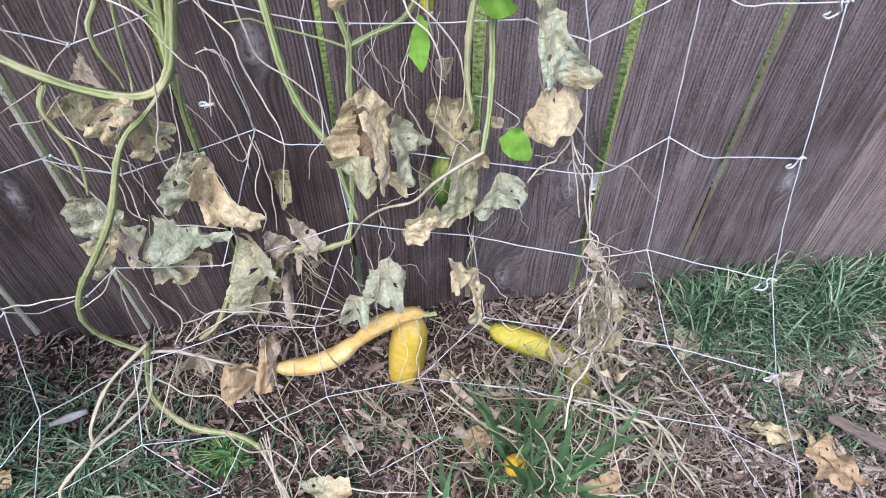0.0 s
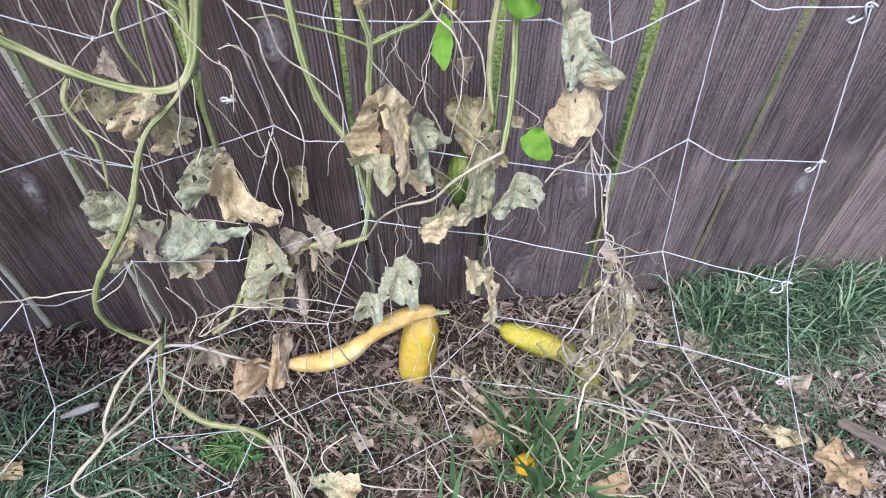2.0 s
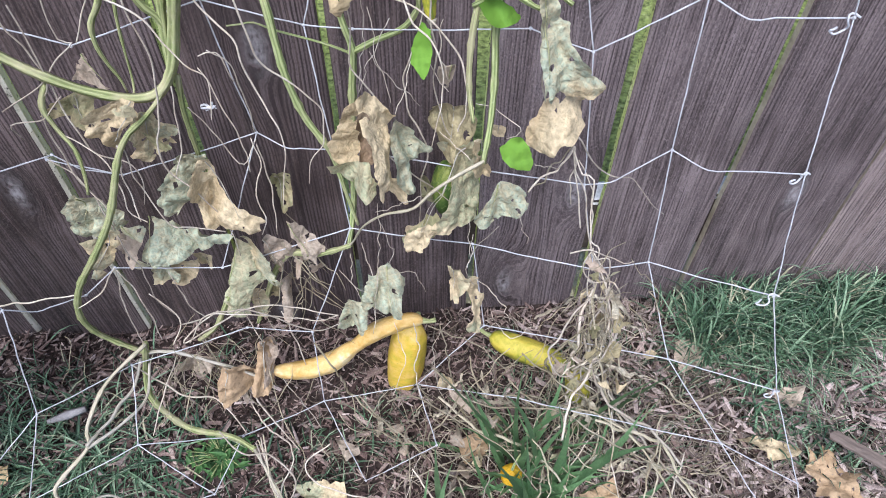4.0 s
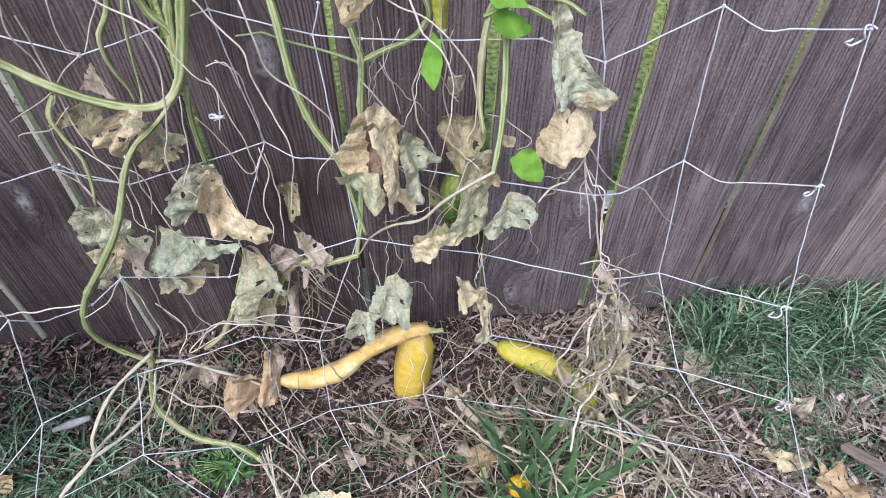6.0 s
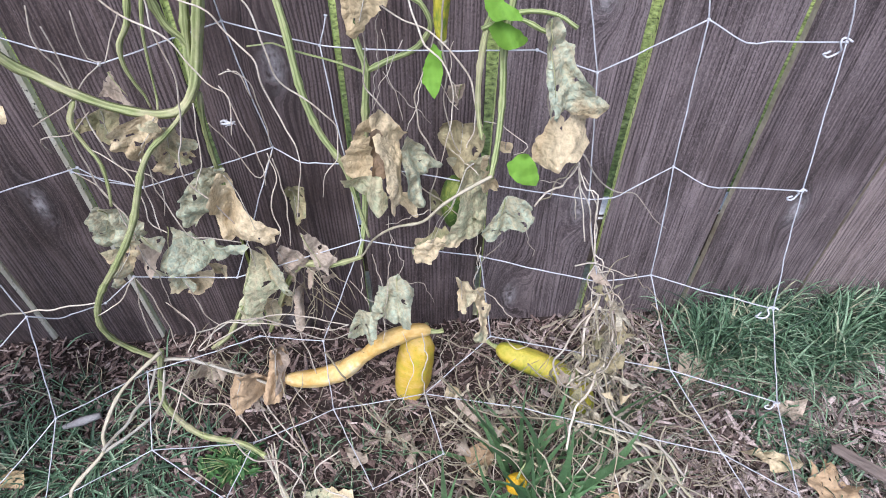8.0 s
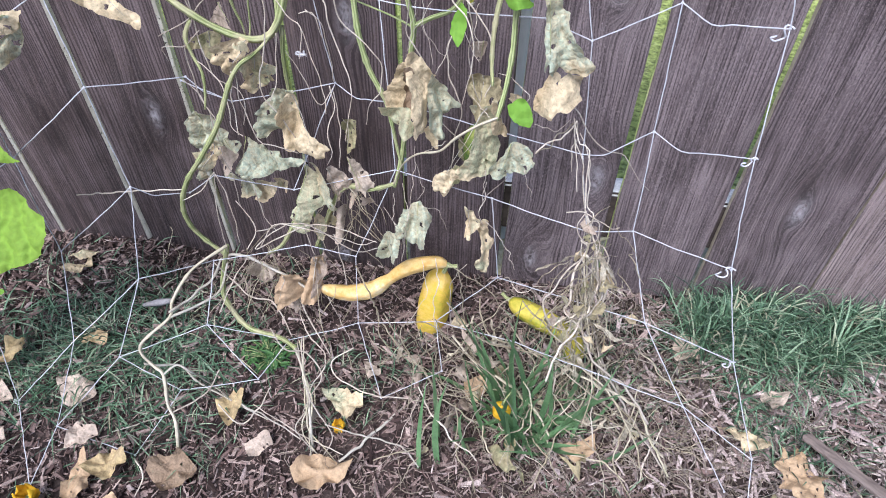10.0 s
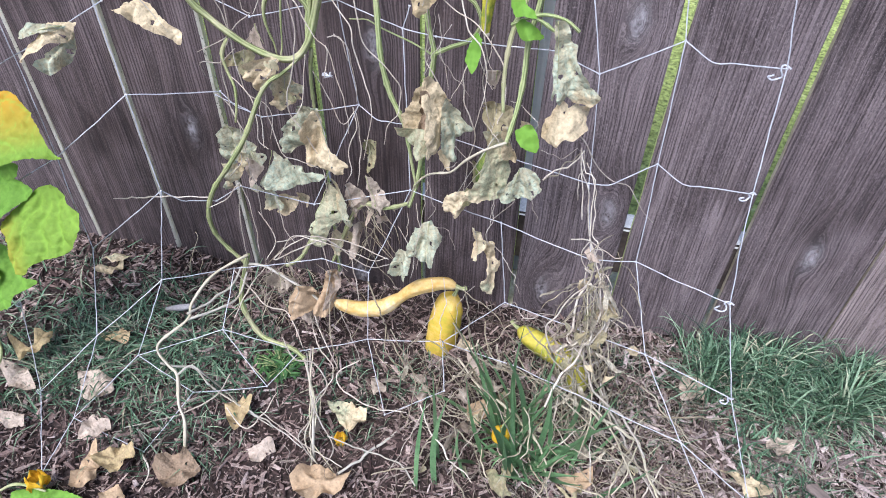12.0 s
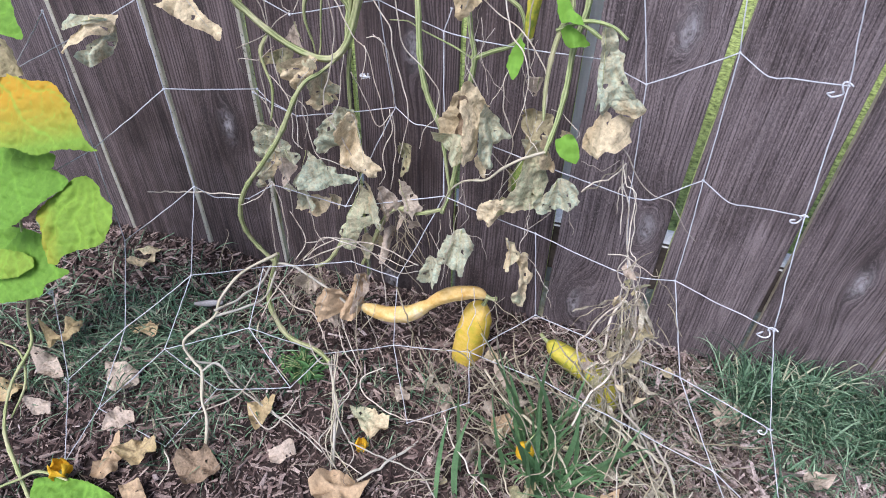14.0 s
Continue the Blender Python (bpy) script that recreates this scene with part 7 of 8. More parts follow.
tagged(leaf("fallen_leaf", (0.449, 0.331, -0.032), [(-4.2, 1.5), (0.3, 1.5), (3.0, -0.5), (2.1, -2.1), (-1.1, -0.5)], LEAF, None, (0.8, 0, 0), flat=True, seed=80, cup=1.0), "ragged tan fallen leaf", "leaf", "fallen leaves")
tagged(leaf("fallen_leaf", (0.382, 0.456, -0.011), [(-1.5, 2.2), (2.0, 1.9), (1.3, -1.9), (-1.9, -2.3)], LEAF_B, None, (0.7, 0, 0), flat=True, seed=81, cup=1.0), "crumpled pale tan fallen leaf", "leaf", "fallen leaves")
tagged(leaf("fallen_leaf", (0.496, 0.389, -0.017), [(-1.2, 1.9), (1.9, 1.0), (0.9, -1.2), (-1.6, -1.6)], LEAF_B, None, (0.5, 0, 0), flat=True, seed=82, cup=1.0), "small tan fallen leaf", "leaf", "fallen leaves")
tagged(leaf("fallen_leaf", (0.231, 0.289, -0.043), [(-2.8, 0.3), (1.7, 1.8), (1.9, -0.4), (-0.8, -1.7)], FALLEN, None, (0.9, 0, 0), flat=True, seed=83, cup=1.0), "orange-brown fallen leaf among dead vines", "leaf", "fallen leaves")
tagged(leaf("fallen_leaf", (0.083, 0.353, -0.026), [(-1.9, 1.4), (1.4, 1.7), (1.6, -1.0), (-1.2, -2.1)], FALLEN, None, (0.9, 0, 0), flat=True, seed=84, cup=1.0), "brown fallen leaf among grass", "leaf", "fallen leaves")
tagged(leaf("fallen_leaf", (-0.069, 0.364, -0.023), [(-1.8, 1.6), (1.0, 0.4), (1.3, -0.7), (-0.5, -1.3)], LEAF_B, None, (0.3, 0, 0), flat=True, seed=85), "grey fallen leaf on the mulch", "leaf", "fallen leaves")
clump = thing("grass_clump", "clump of broad bright green grass blades in the mulch", "grass")
blade((0.130, 0.362, -0.036), (0.035, 0.340, 0.206), 0.015, 0.0081)
blade((0.141, 0.344, -0.041), (0.129, 0.360, 0.188), 0.02, 0.0081)
blade((0.146, 0.351, -0.039), (0.177, 0.370, 0.150), 0.02, 0.0072)
blade((0.155, 0.363, -0.036), (0.163, 0.360, 0.151), 0.015, 0.0072)
blade((0.230, 0.371, -0.034), (0.289, 0.340, 0.173), 0.012, 0.0072)
blade((0.200, 0.366, -0.035), (0.235, 0.330, 0.132), 0.01, 0.0072)
blade((0.156, 0.278, -0.058), (0.089, 0.280, 0.122), 0.02, 0.0126)
blade((0.038, 0.292, -0.054), (0.031, 0.280, 0.168), 0.01, 0.0081)
blade((0.160, 0.303, -0.051), (0.106, 0.330, 0.155), 0.03, 0.009)
blade((0.168, 0.309, -0.050), (0.173, 0.320, 0.125), 0.03, 0.009)
blade((0.043, 0.251, -0.065), (0.050, 0.290, 0.100), 0.01, 0.0072)
blade((0.083, 0.269, -0.060), (0.072, 0.250, 0.096), 0.01, 0.0063)
blade((0.017, 0.244, -0.067), (0.025, 0.280, 0.113), 0.01, 0.0054)
blade((0.127, 0.311, -0.049), (0.060, 0.360, 0.149), 0.02, 0.0072)
blade((0.181, 0.356, -0.037), (0.259, 0.330, 0.179), 0.01, 0.0072)
blade((0.106, 0.298, -0.053), (0.065, 0.320, 0.110), 0.02, 0.0072)
ROSETTE_AT = (0.161, 0.306, -0.050)
WEED_AT = (-0.226, 0.370, -0.034)
leaf("leaf", (-0.558, 0.371, 0.456), [(0.0, 0.0), (3.4, -0.4), (4.2, -1.9), (3.8, -3.8), (1.5, -4.4), (-0.8, -3.2)], LEAF_O, vine_d, (0.9, 0, 0), seed=86, tilt=30, pleat=0.5, hang=0, label="brown dried flower head scrap")
for i, key in enumerate(("e0", "e1", "e2", "e3", "ring", "a23")):
    curl(KNOTS_AT[key], i)

# white cotton ties on the vines
for c in ((-0.205, 0.462, 0.552), (-0.142, 0.47, 0.425)):
    tie = thing("cotton_tie", "scrap of frayed white cotton tied round the vine", "tie", "cotton ties", at=c)
    rng = random.Random(c[0])
    for k in range(4):
        pts = [np.array((rng.uniform(-1, 1), rng.uniform(-0.4, 0.4), rng.uniform(-0.45, 0.45))) * 0.0065 for _ in range(5)]
        tube("strip", pts, [0.0005, 0.0011, 0.0004], FLUFF, tie, 6, 0.002, wob=0.002, seed=k)

# ---- orange blossoms and the small orange fruit ----


def blossom(c, seed, label, size=1.0):
    ob = thing("blossom", label, "flower", "orange blossoms", at=c)
    ob.scale = (size, size, size)
    rng = random.Random(seed)
    for k in range(5):
        a = k * 1.257 + rng.uniform(-0.2, 0.2)
        bm = bmesh.new()
        bmesh.ops.create_grid(bm, x_segments=4, y_segments=6, size=0.5)
        for v in bm.verts:
            s, w = v.co.y + 0.5, v.co.x
            width = 0.011 * math.sin(math.pi * (0.12 + 0.83 * s)) + 0.001
            r = 0.003 + 0.005 * math.sin(2.6 * s)
            h = 0.017 * s ** 0.8 + 0.003 * math.sin(6 * w + k) * s - 0.004 * (2 * w) ** 2
            x, y = r, 2 * w * width * 0.6
            v.co = (x * math.cos(a) - y * math.sin(a), x * math.sin(a) + y * math.cos(a), h)
        part("petal", bm, ORANGE, ob)
    tube("calyx", [(0, 0, -0.008), (0, 0, -0.002), (0, 0, 0.002)], [0.002, 0.004, 0.0035], STEM, ob, 8, 0.002)
    return ob


blossom((-0.101, 0.279, -0.042), 3, "small orange blossom lying on the mulch")
blossom((-0.480, 0.130, -0.056), 5, "orange-yellow blossom by the big green leaf", 1.5)
berry = thing("small_orange_fruit", "small round orange fruit ripening in the grass clump", "fruit", at=(0.12, 0.306, 0.016))
bm = bmesh.new()
bmesh.ops.create_uvsphere(bm, u_segments=20, v_segments=14, radius=0.0125)
for v in bm.verts:
    a = math.atan2(v.co.y, v.co.x)
    v.co *= 1 + 0.04 * math.cos(5 * a) + 0.02 * noise.noise(v.co * 90)
    v.co.z *= 1.15
for f in bm.faces:
    f.smooth = True
part("body", bm, ORANGE, berry)
tube("stalk", [(0, 0, 0.013), (0.003, 0.004, 0.022), (0.01, 0.012, 0.03)], [0.002, 0.0014, 0.001], STEM, berry, 6, 0.003)

# ---- the dead bundle: many thin strands and crumpled scraps ----
rng = random.Random(12)
for k in range(15):
    p = np.array((0.2 + rng.gauss(0, 0.007), 0.393 + rng.gauss(0, 0.007), rng.uniform(0.12, 0.27)))
    pts, a = [p], rng.gauss(0, 0.4)
    for q in range(rng.randint(5, 10)):
        a = max(-0.9, min(0.9, 0.7 * a + rng.gauss(0, 0.5) - (14 if p[2] > 0.03 else 0) * (p[0] - 0.205)))
        p = p + rng.uniform(0.016, 0.03) * np.array((math.sin(a), -0.16 + rng.gauss(0, 0.2), -math.cos(a)))
        p[1] = min(0.41, max(0.3, p[1]))
        p[2] = max(p[2], soil_z(p[0], p[1]) + 0.006)
        pts.append(p)
    r = rng.choice((0.0005, 0.0007, 0.001, 0.0014))
    tube("strand", pts, [r, r * 1.2, r * 0.6], (STRAND, TENDRIL)[k % 2], vine_c, 5, 0.0035, wob=0.0029, seed=k)


for k in range(18):  # looser strands trailing from the net's foot beside the bundle
    x = rng.uniform(-0.06, 0.2)
    p = np.array((x, rng.uniform(0.36, 0.4), rng.uniform(0.08, 0.17)))
    pts, a = [p], rng.gauss(0, 0.5)
    for q in range(rng.randint(5, 9)):
        a = max(-1.0, min(1.0, 0.7 * a + rng.gauss(0, 0.55)))
        p = p + rng.uniform(0.016, 0.028) * np.array((math.sin(a), -0.25 + rng.gauss(0, 0.2), -math.cos(a)))
        p[1] = min(0.41, max(0.27, p[1]))
        p[2] = max(p[2], soil_z(p[0], p[1]) + 0.006)
        pts.append(p)
    r = rng.choice((0.0005, 0.0006, 0.0009))
    tube("strand", pts, [r, r * 1.2, r * 0.6], STRAND, vine_c, 5, 0.0035, wob=0.0029, seed=k + 60)


def scrap(at, size, material, seed, label=""):
    """A small crumpled piece of dead leaf; none before the small cucumber in the bundle."""
    if -0.02 < at[2] < 0.12 and abs(at[0] - 0.205) < 0.028 and at[1] > 0.32:
        return
    q = random.Random(seed)
    n = 9
    far = [q.uniform(0.25, 1.25) for _ in range(n)]
    ring = [(size * far[i] * math.cos(2 * math.pi * i / n), size * 0.9 * far[i] * math.sin(2 * math.pi * i / n)) for i in range(n)]
    leaf("leaf_scrap", at, ring, material, vine_c, (q.uniform(0.3, 1.0), 0, 0), 1.0, 0.016, seed=seed + 300, tilt=q.randint(0, 60), yaw=q.randint(-50, 50), holes=1, label=label)


for k in range(20):
    z = rng.uniform(0.0, 0.2)
    scrap((0.205 + rng.gauss(0, 0.022), 0.335 + 0.24 * z + rng.gauss(0, 0.008), z), rng.uniform(0.6, 1.3), rng.choice((LEAF, LEAF, LEAF_P, LEAF_B)), k)
for k in range(26):
    z = rng.uniform(0.04, 0.29)
    scrap((0.2 + rng.gauss(0, 0.006 + 0.06 * (0.3 - z)), 0.33 + 0.22 * z + rng.gauss(0, 0.008), z), rng.uniform(0.45, 1.1), rng.choice((LEAF, LEAF_B, LEAF_O)), k + 140)
for k, at in enumerate(((0.075, 0.375, 0.06), (0.05, 0.385, 0.09), (0.1, 0.36, 0.05), (0.09, 0.33, 0.01), (0.25, 0.33, 0.02), (0.165, 0.33, 0.02), (0.06, 0.35, 0.03), (0.3, 0.31, -0.01))):
    scrap(at, 1.3, (LEAF_B, LEAF)[k % 2], k + 40)

# long bleached stems trailing over the mulch
tube("strand", [(-0.09, 0.41, 0.156), (-0.072, 0.4, 0.11), (-0.063, 0.414, 0.03), (-0.037, 0.389, 0.02), (-0.002, 0.364, 0.012), (0.023, 0.339, 0.0)], [0.00104, 0.00112, 0.0008], STRAND, vine_c, 7, step=0.004, wob=0.0034, seed=1)
tube("strand", [(0.042, 0.393, 0.05), (0.087, 0.357, 0.03), (0.119, 0.343, 0.03), (0.166, 0.313, 0.01), (0.187, 0.292, -0.01)], [0.0015, 0.0019, 0.0012], STEM_T, vine_c, 7, step=0.004, wob=0.0034, seed=2, label="thick bleached dead stem")
tube("strand", [(0.181, 0.367, 0.06), (0.222, 0.344, 0.06), (0.241, 0.337, 0.055), (0.294, 0.321, 0.04), (0.318, 0.291, 0.01), (0.342, 0.262, -0.02)], [0.0015, 0.002, 0.0013], STEM_T, vine_c, 7, step=0.004, wob=0.0034, seed=3, label="thick bleached dead stem")
tube("strand", [(0.197, 0.4, 0.233), (0.203, 0.396, 0.198), (0.203, 0.39, 0.165), (0.22, 0.383, 0.103), (0.252, 0.375, 0.031), (0.267, 0.34, 0.03)], [0.0011, 0.0018, 0.0014], STEM_T, vine_c, 7, step=0.004, wob=0.0034, seed=4)
tube("strand", [(0.197, 0.398, 0.216), (0.205, 0.388, 0.145), (0.195, 0.38, 0.112), (0.188, 0.37, 0.066), (0.187, 0.342, 0.02)], [0.0009, 0.0015, 0.0012], TENDRIL, vine_c, 7, step=0.004, wob=0.0045, seed=5)
tube("strand", [(0.21, 0.396, 0.187), (0.229, 0.387, 0.107), (0.253, 0.375, 0.045), (0.285, 0.325, 0.02), (0.337, 0.271, -0.02)], [0.0010, 0.0017, 0.0012], TENDRIL, vine_c, 7, step=0.004, wob=0.0045, seed=6)
tube("strand", [(0.213, 0.393, 0.136), (0.239, 0.383, 0.074), (0.244, 0.351, 0.05), (0.238, 0.316, 0.02), (0.245, 0.279, -0.01)], [0.00072, 0.00096, 0.00064], TENDRIL, vine_c, 7, step=0.004, wob=0.0034, seed=7)
tube("strand", [(-0.175, 0.41, 0.089), (-0.18, 0.401, 0.04), (-0.158, 0.376, 0.03), (-0.131, 0.351, 0.01), (-0.144, 0.32, 0.0), (-0.148, 0.302, -0.01)], [0.00072, 0.00096, 0.00072], TENDRIL, vine_c, 7, step=0.004, wob=0.0034, seed=8)
tube("strand", [(-0.137, 0.412, 0.083), (-0.126, 0.4, 0.068), (-0.117, 0.4, 0.03), (-0.101, 0.382, 0.01)], [0.00048, 0.00072, 0.00048], TENDRIL, vine_c, 7, step=0.004, wob=0.0034, seed=9)
tube("strand", [(0.017, 0.4, 0.198), (0.021, 0.395, 0.151), (0.016, 0.39, 0.113), (0.02, 0.38, 0.078)], [0.00056, 0.00072, 0.00048], TENDRIL, vine_c, 7, step=0.004, wob=0.0034, seed=10)
tube("strand", [(0.044, 0.405, 0.187), (0.05, 0.4, 0.15), (0.056, 0.395, 0.11), (0.065, 0.385, 0.047), (0.078, 0.367, 0.02)], [0.00064, 0.0008, 0.00056], STRAND, vine_c, 7, step=0.004, wob=0.0034, seed=11)
tube("strand", [(0.032, 0.405, 0.184), (0.056, 0.4, 0.172), (0.086, 0.395, 0.153), (0.12, 0.39, 0.108)], [0.00048, 0.00064, 0.00048], STRAND, vine_c, 7, step=0.004, wob=0.0034, seed=12)
tube("strand", [(-0.091, 0.235, -0.05), (-0.057, 0.274, -0.045), (-0.012, 0.332, -0.04)], [0.00176, 0.00208, 0.00144], STEM_D, vine_c, 7, step=0.004, wob=0.0034, seed=13, label="dry pale stick lying on the mulch")
tube("strand", [(-0.116, 0.271, -0.02), (-0.062, 0.266, -0.03), (-0.011, 0.264, -0.04), (0.018, 0.24, -0.045)], [0.0008, 0.00112, 0.0008], STEM_D, vine_c, 7, step=0.004, wob=0.0034, seed=14)
tube("strand", [(-0.227, 0.292, -0.03), (-0.154, 0.264, -0.04), (-0.087, 0.243, -0.045)], [0.00064, 0.00088, 0.00064], TENDRIL, vine_c, 7, step=0.004, wob=0.0034, seed=15)
tube("strand", [(0.085, 0.364, 0.02), (0.129, 0.347, 0.01), (0.165, 0.335, -0.01), (0.194, 0.312, -0.03)], [0.0008, 0.00112, 0.0008], STRAND, vine_c, 7, step=0.004, wob=0.0034, seed=16)
tube("strand", [(0.185, 0.392, 0.05), (0.236, 0.367, 0.03), (0.266, 0.36, 0.0), (0.311, 0.331, -0.03)], [0.00096, 0.00128, 0.0008], STRAND, vine_c, 7, step=0.004, wob=0.0034, seed=17)
tube("strand", [(0.039, 0.4, 0.106), (0.061, 0.39, 0.053), (0.089, 0.365, 0.02), (0.141, 0.336, -0.01)], [0.00072, 0.00096, 0.00064], STRAND, vine_c, 7, step=0.004, wob=0.0034, seed=18)

# crumpled dead leaves lying among the strands and round the grass clump
rng = random.Random(77)
for k in range(15):
    x, y = rng.gauss(0.1, 0.13), rng.uniform(0.24, 0.38)
    scrap((x, y, soil_z(x, y) + rng.uniform(0.012, 0.045)), rng.uniform(1.0, 2.1), rng.choice((LEAF_B, LEAF_B, LEAF, LEAF_O)), k + 80)



def ribbon(at, length, width, heading, seed):
    """A shrivelled dead leaf, twisted into a ragged hanging ribbon."""
    q = random.Random(seed)
    n, verts, p, a, twist = 16, [], np.array(at), heading, q.uniform(0, 6.28)
    for i in range(n + 1):
        t = i / n
        w = width * (0.25 + 0.75 * math.sin(math.pi * min(1, 0.12 + 0.88 * t))) * (1 + 0.55 * noise.noise(Vector((t * 9, seed, 0))))
        side = np.array((math.cos(twist), 0.8 * math.sin(twist), 0.25 * math.sin(2 * twist)))
        for u in (-0.5, -0.2, 0.2, 0.5):
            fold = 0.45 * width * noise.noise(Vector((t * 11, u * 5, seed + 3)))
            v = p + side * (u * w) + np.array((0.3, -1, 0.3)) * fold
            verts.append((v[0], v[1], max(v[2], soil_z(v[0], v[1]) + 0.003)))
        a, twist = a + q.gauss(0, 0.22), twist + q.gauss(0.12, 0.28)
        p = p + length / n * np.array((math.sin(a), q.gauss(-0.1, 0.3), -math.cos(a)))
    faces = [(4 * i + j, 4 * i + j + 1, 4 * i + j + 5, 4 * i + j + 4) for i in range(n) for j in range(3)]
    link_mesh("leaf_scrap", verts, faces, RIBBON, vine_c)


rng = random.Random(91)
for k in range(38):
    if k < 16:  # down the hanging bundle
        z = rng.uniform(0.03, 0.27)
        at = (0.204 + rng.gauss(0, 0.008 + 0.07 * (0.28 - z)), 0.34 + 0.2 * z + rng.gauss(0, 0.008), z)
    elif k < 28:  # below the cucumbers
        at = (rng.gauss(0.075, 0.035), rng.uniform(0.36, 0.41), rng.uniform(0.02, 0.13))
    else:  # over the clump of grass
        at = (rng.gauss(0.24, 0.05), rng.uniform(0.28, 0.34), rng.uniform(0.0, 0.06))
    if k < 16 and at[2] < 0.1 and abs(at[0] - 0.205) < 0.018:
        at = (at[0] + 0.04, at[1], at[2])
    ribbon(at, rng.uniform(0.035, 0.09), rng.uniform(0.003, 0.009), rng.gauss(0, 0.35), k)

# long bleached strands thrown over the clump and the mulch beside it
rng = random.Random(133)
for k in range(64):
    x, y = rng.uniform(0.0, 0.36), rng.uniform(0.27, 0.4)
    p, a = np.array((x, y, soil_z(x, y) + rng.uniform(0.02, 0.1))), rng.gauss(-0.9, 0.7)
    pts, drop = [p], rng.uniform(0.1, 0.6)
    for q in range(rng.randint(4, 8)):
        a += rng.gauss(0, 0.3)
        p = p + rng.uniform(0.016, 0.03) * np.array((math.cos(a), 0.75 * math.sin(a), -drop + rng.gauss(0, 0.25)))
        p[2] = max(p[2], soil_z(p[0], p[1]) + 0.005)
        pts.append(p)
    r = rng.choice((0.0004, 0.0006, 0.0008, 0.0012))
    tube("strand", pts, [r * 0.7, r, r * 0.6], (STEM_T, STRAND, TENDRIL, STRAND)[k % 4], vine_c, 5, 0.005, wob=0.0035, seed=k + 200)
for k in range(5):
    tube("strand", [(-0.172 + 0.004 * k, 0.35, 0.045 + 0.006 * k), (-0.153 + rng.gauss(0, 0.004), 0.318, 0.03), (-0.141 + rng.gauss(0, 0.007), 0.29, 0.0), (-0.134 + rng.gauss(0, 0.012), 0.262, -0.03), (-0.13 + rng.gauss(0, 0.02), 0.24, -0.06)], [0.0008, 0.0011, 0.0007], (STEM_T, TENDRIL)[k % 2], vine_a, 6, 0.004, wob=0.003, seed=k + 300)

# ---- rosette of short arched blades ----
rng = random.Random(31)
for k in range(46):
    a, l = rng.uniform(0, 6.283), rng.uniform(0.035, 0.085)
    b = np.array(ROSETTE_AT) + np.array((rng.gauss(0, 0.01), rng.gauss(0, 0.008), -0.002))
    blade(tuple(b), tuple(b + np.array((l * math.cos(a), 0.6 * l * math.sin(a), rng.uniform(0.01, 0.075)))), rng.uniform(0.01, 0.03), rng.uniform(0.005, 0.0085))

# long dry threads trailing down through the net from the stems above
rng = random.Random(58)
for k in range(12):
    x = rng.uniform(-0.27, -0.1) if k < 6 else rng.uniform(-0.05, 0.12)
    p, a = np.array((x, rng.uniform(0.44, 0.48), rng.uniform(0.48, 0.62))), rng.gauss(0.15, 0.3)
    pts = [p]
    for q in range(rng.randint(6, 13)):
        a = 0.7 * a + rng.gauss(0.05, 0.33)
        p = p + rng.uniform(0.018, 0.03) * np.array((math.sin(a), rng.gauss(-0.06, 0.12), -math.cos(a)))
        p[1] = min(0.5, p[1])
        pts.append(p)
    tube("thread", pts, [0.0006, 0.0008, 0.0004], TENDRIL, vine_a if k < 6 else vine_b, 5, 0.004, wob=0.0022, seed=k)

for k in range(18):  # tall broad blades arching out of the clump
    a, l = rng.uniform(0, 6.283), rng.uniform(0.03, 0.1)
    b = np.array(ROSETTE_AT) + np.array((rng.gauss(-0.005, 0.028), rng.gauss(0.015, 0.022), 0.0))
    b[2] = soil_z(b[0], b[1]) - 0.003
    blade(tuple(b), tuple(b + np.array((l * math.cos(a), 0.4 * l * math.sin(a), rng.uniform(0.1, 0.19)))), rng.uniform(0.0, 0.03), rng.uniform(0.006, 0.0095))
for k in range(34):  # longer, thinner blades standing round the rosette
    a, l = rng.uniform(0, 6.283), rng.uniform(0.04, 0.13)
    b = np.array(ROSETTE_AT) + np.array((rng.gauss(0, 0.05), rng.gauss(0.01, 0.025), 0.0))
    b[2] = soil_z(b[0], b[1]) - 0.003
    blade(tuple(b), tuple(b + np.array((l * math.cos(a), 0.5 * l * math.sin(a), rng.uniform(0.03, 0.12)))), rng.uniform(0.0, 0.03), rng.uniform(0.003, 0.0055))

# ---- small leafy weed ----
WEED = two_tone("weed_leaflet", [(0.3, (0.05, 0.12, 0.04)), (0.6, (0.085, 0.19, 0.06)), (0.8, (0.15, 0.28, 0.1))], 60, 300, 0.6, 0.3, 0.001, 0.2, vary=0.35)
weed = thing("weed", "low bright green feathery weed in the mulch", "weed", at=WEED_AT)
rng = random.Random(4)
for k in range(52):
    a, l = rng.uniform(0, 6.28), rng.uniform(0.006, 0.04)
    tipx, tipy, tipz = l * math.cos(a), l * 0.8 * math.sin(a), rng.uniform(0.006, 0.03)
    tube("sprig", [(0, 0, 0), (tipx * 0.5, tipy * 0.5, tipz * 0.8), (tipx, tipy, tipz)], [0.0008, 0.0005], STEM, weed, 4, 0.01)
    for q in range(6):
        t = 0.3 + 0.7 * q / 5
        v, f = blade_strip((tipx * t, tipy * t, tipz * t), (tipx * t + rng.gauss(0, 0.008), tipy * t + rng.gauss(0, 0.008), tipz * t + rng.uniform(-0.002, 0.004)), 0.001, 0.0036, 3)
        link_mesh("leaflet", v, f, WEED, weed)


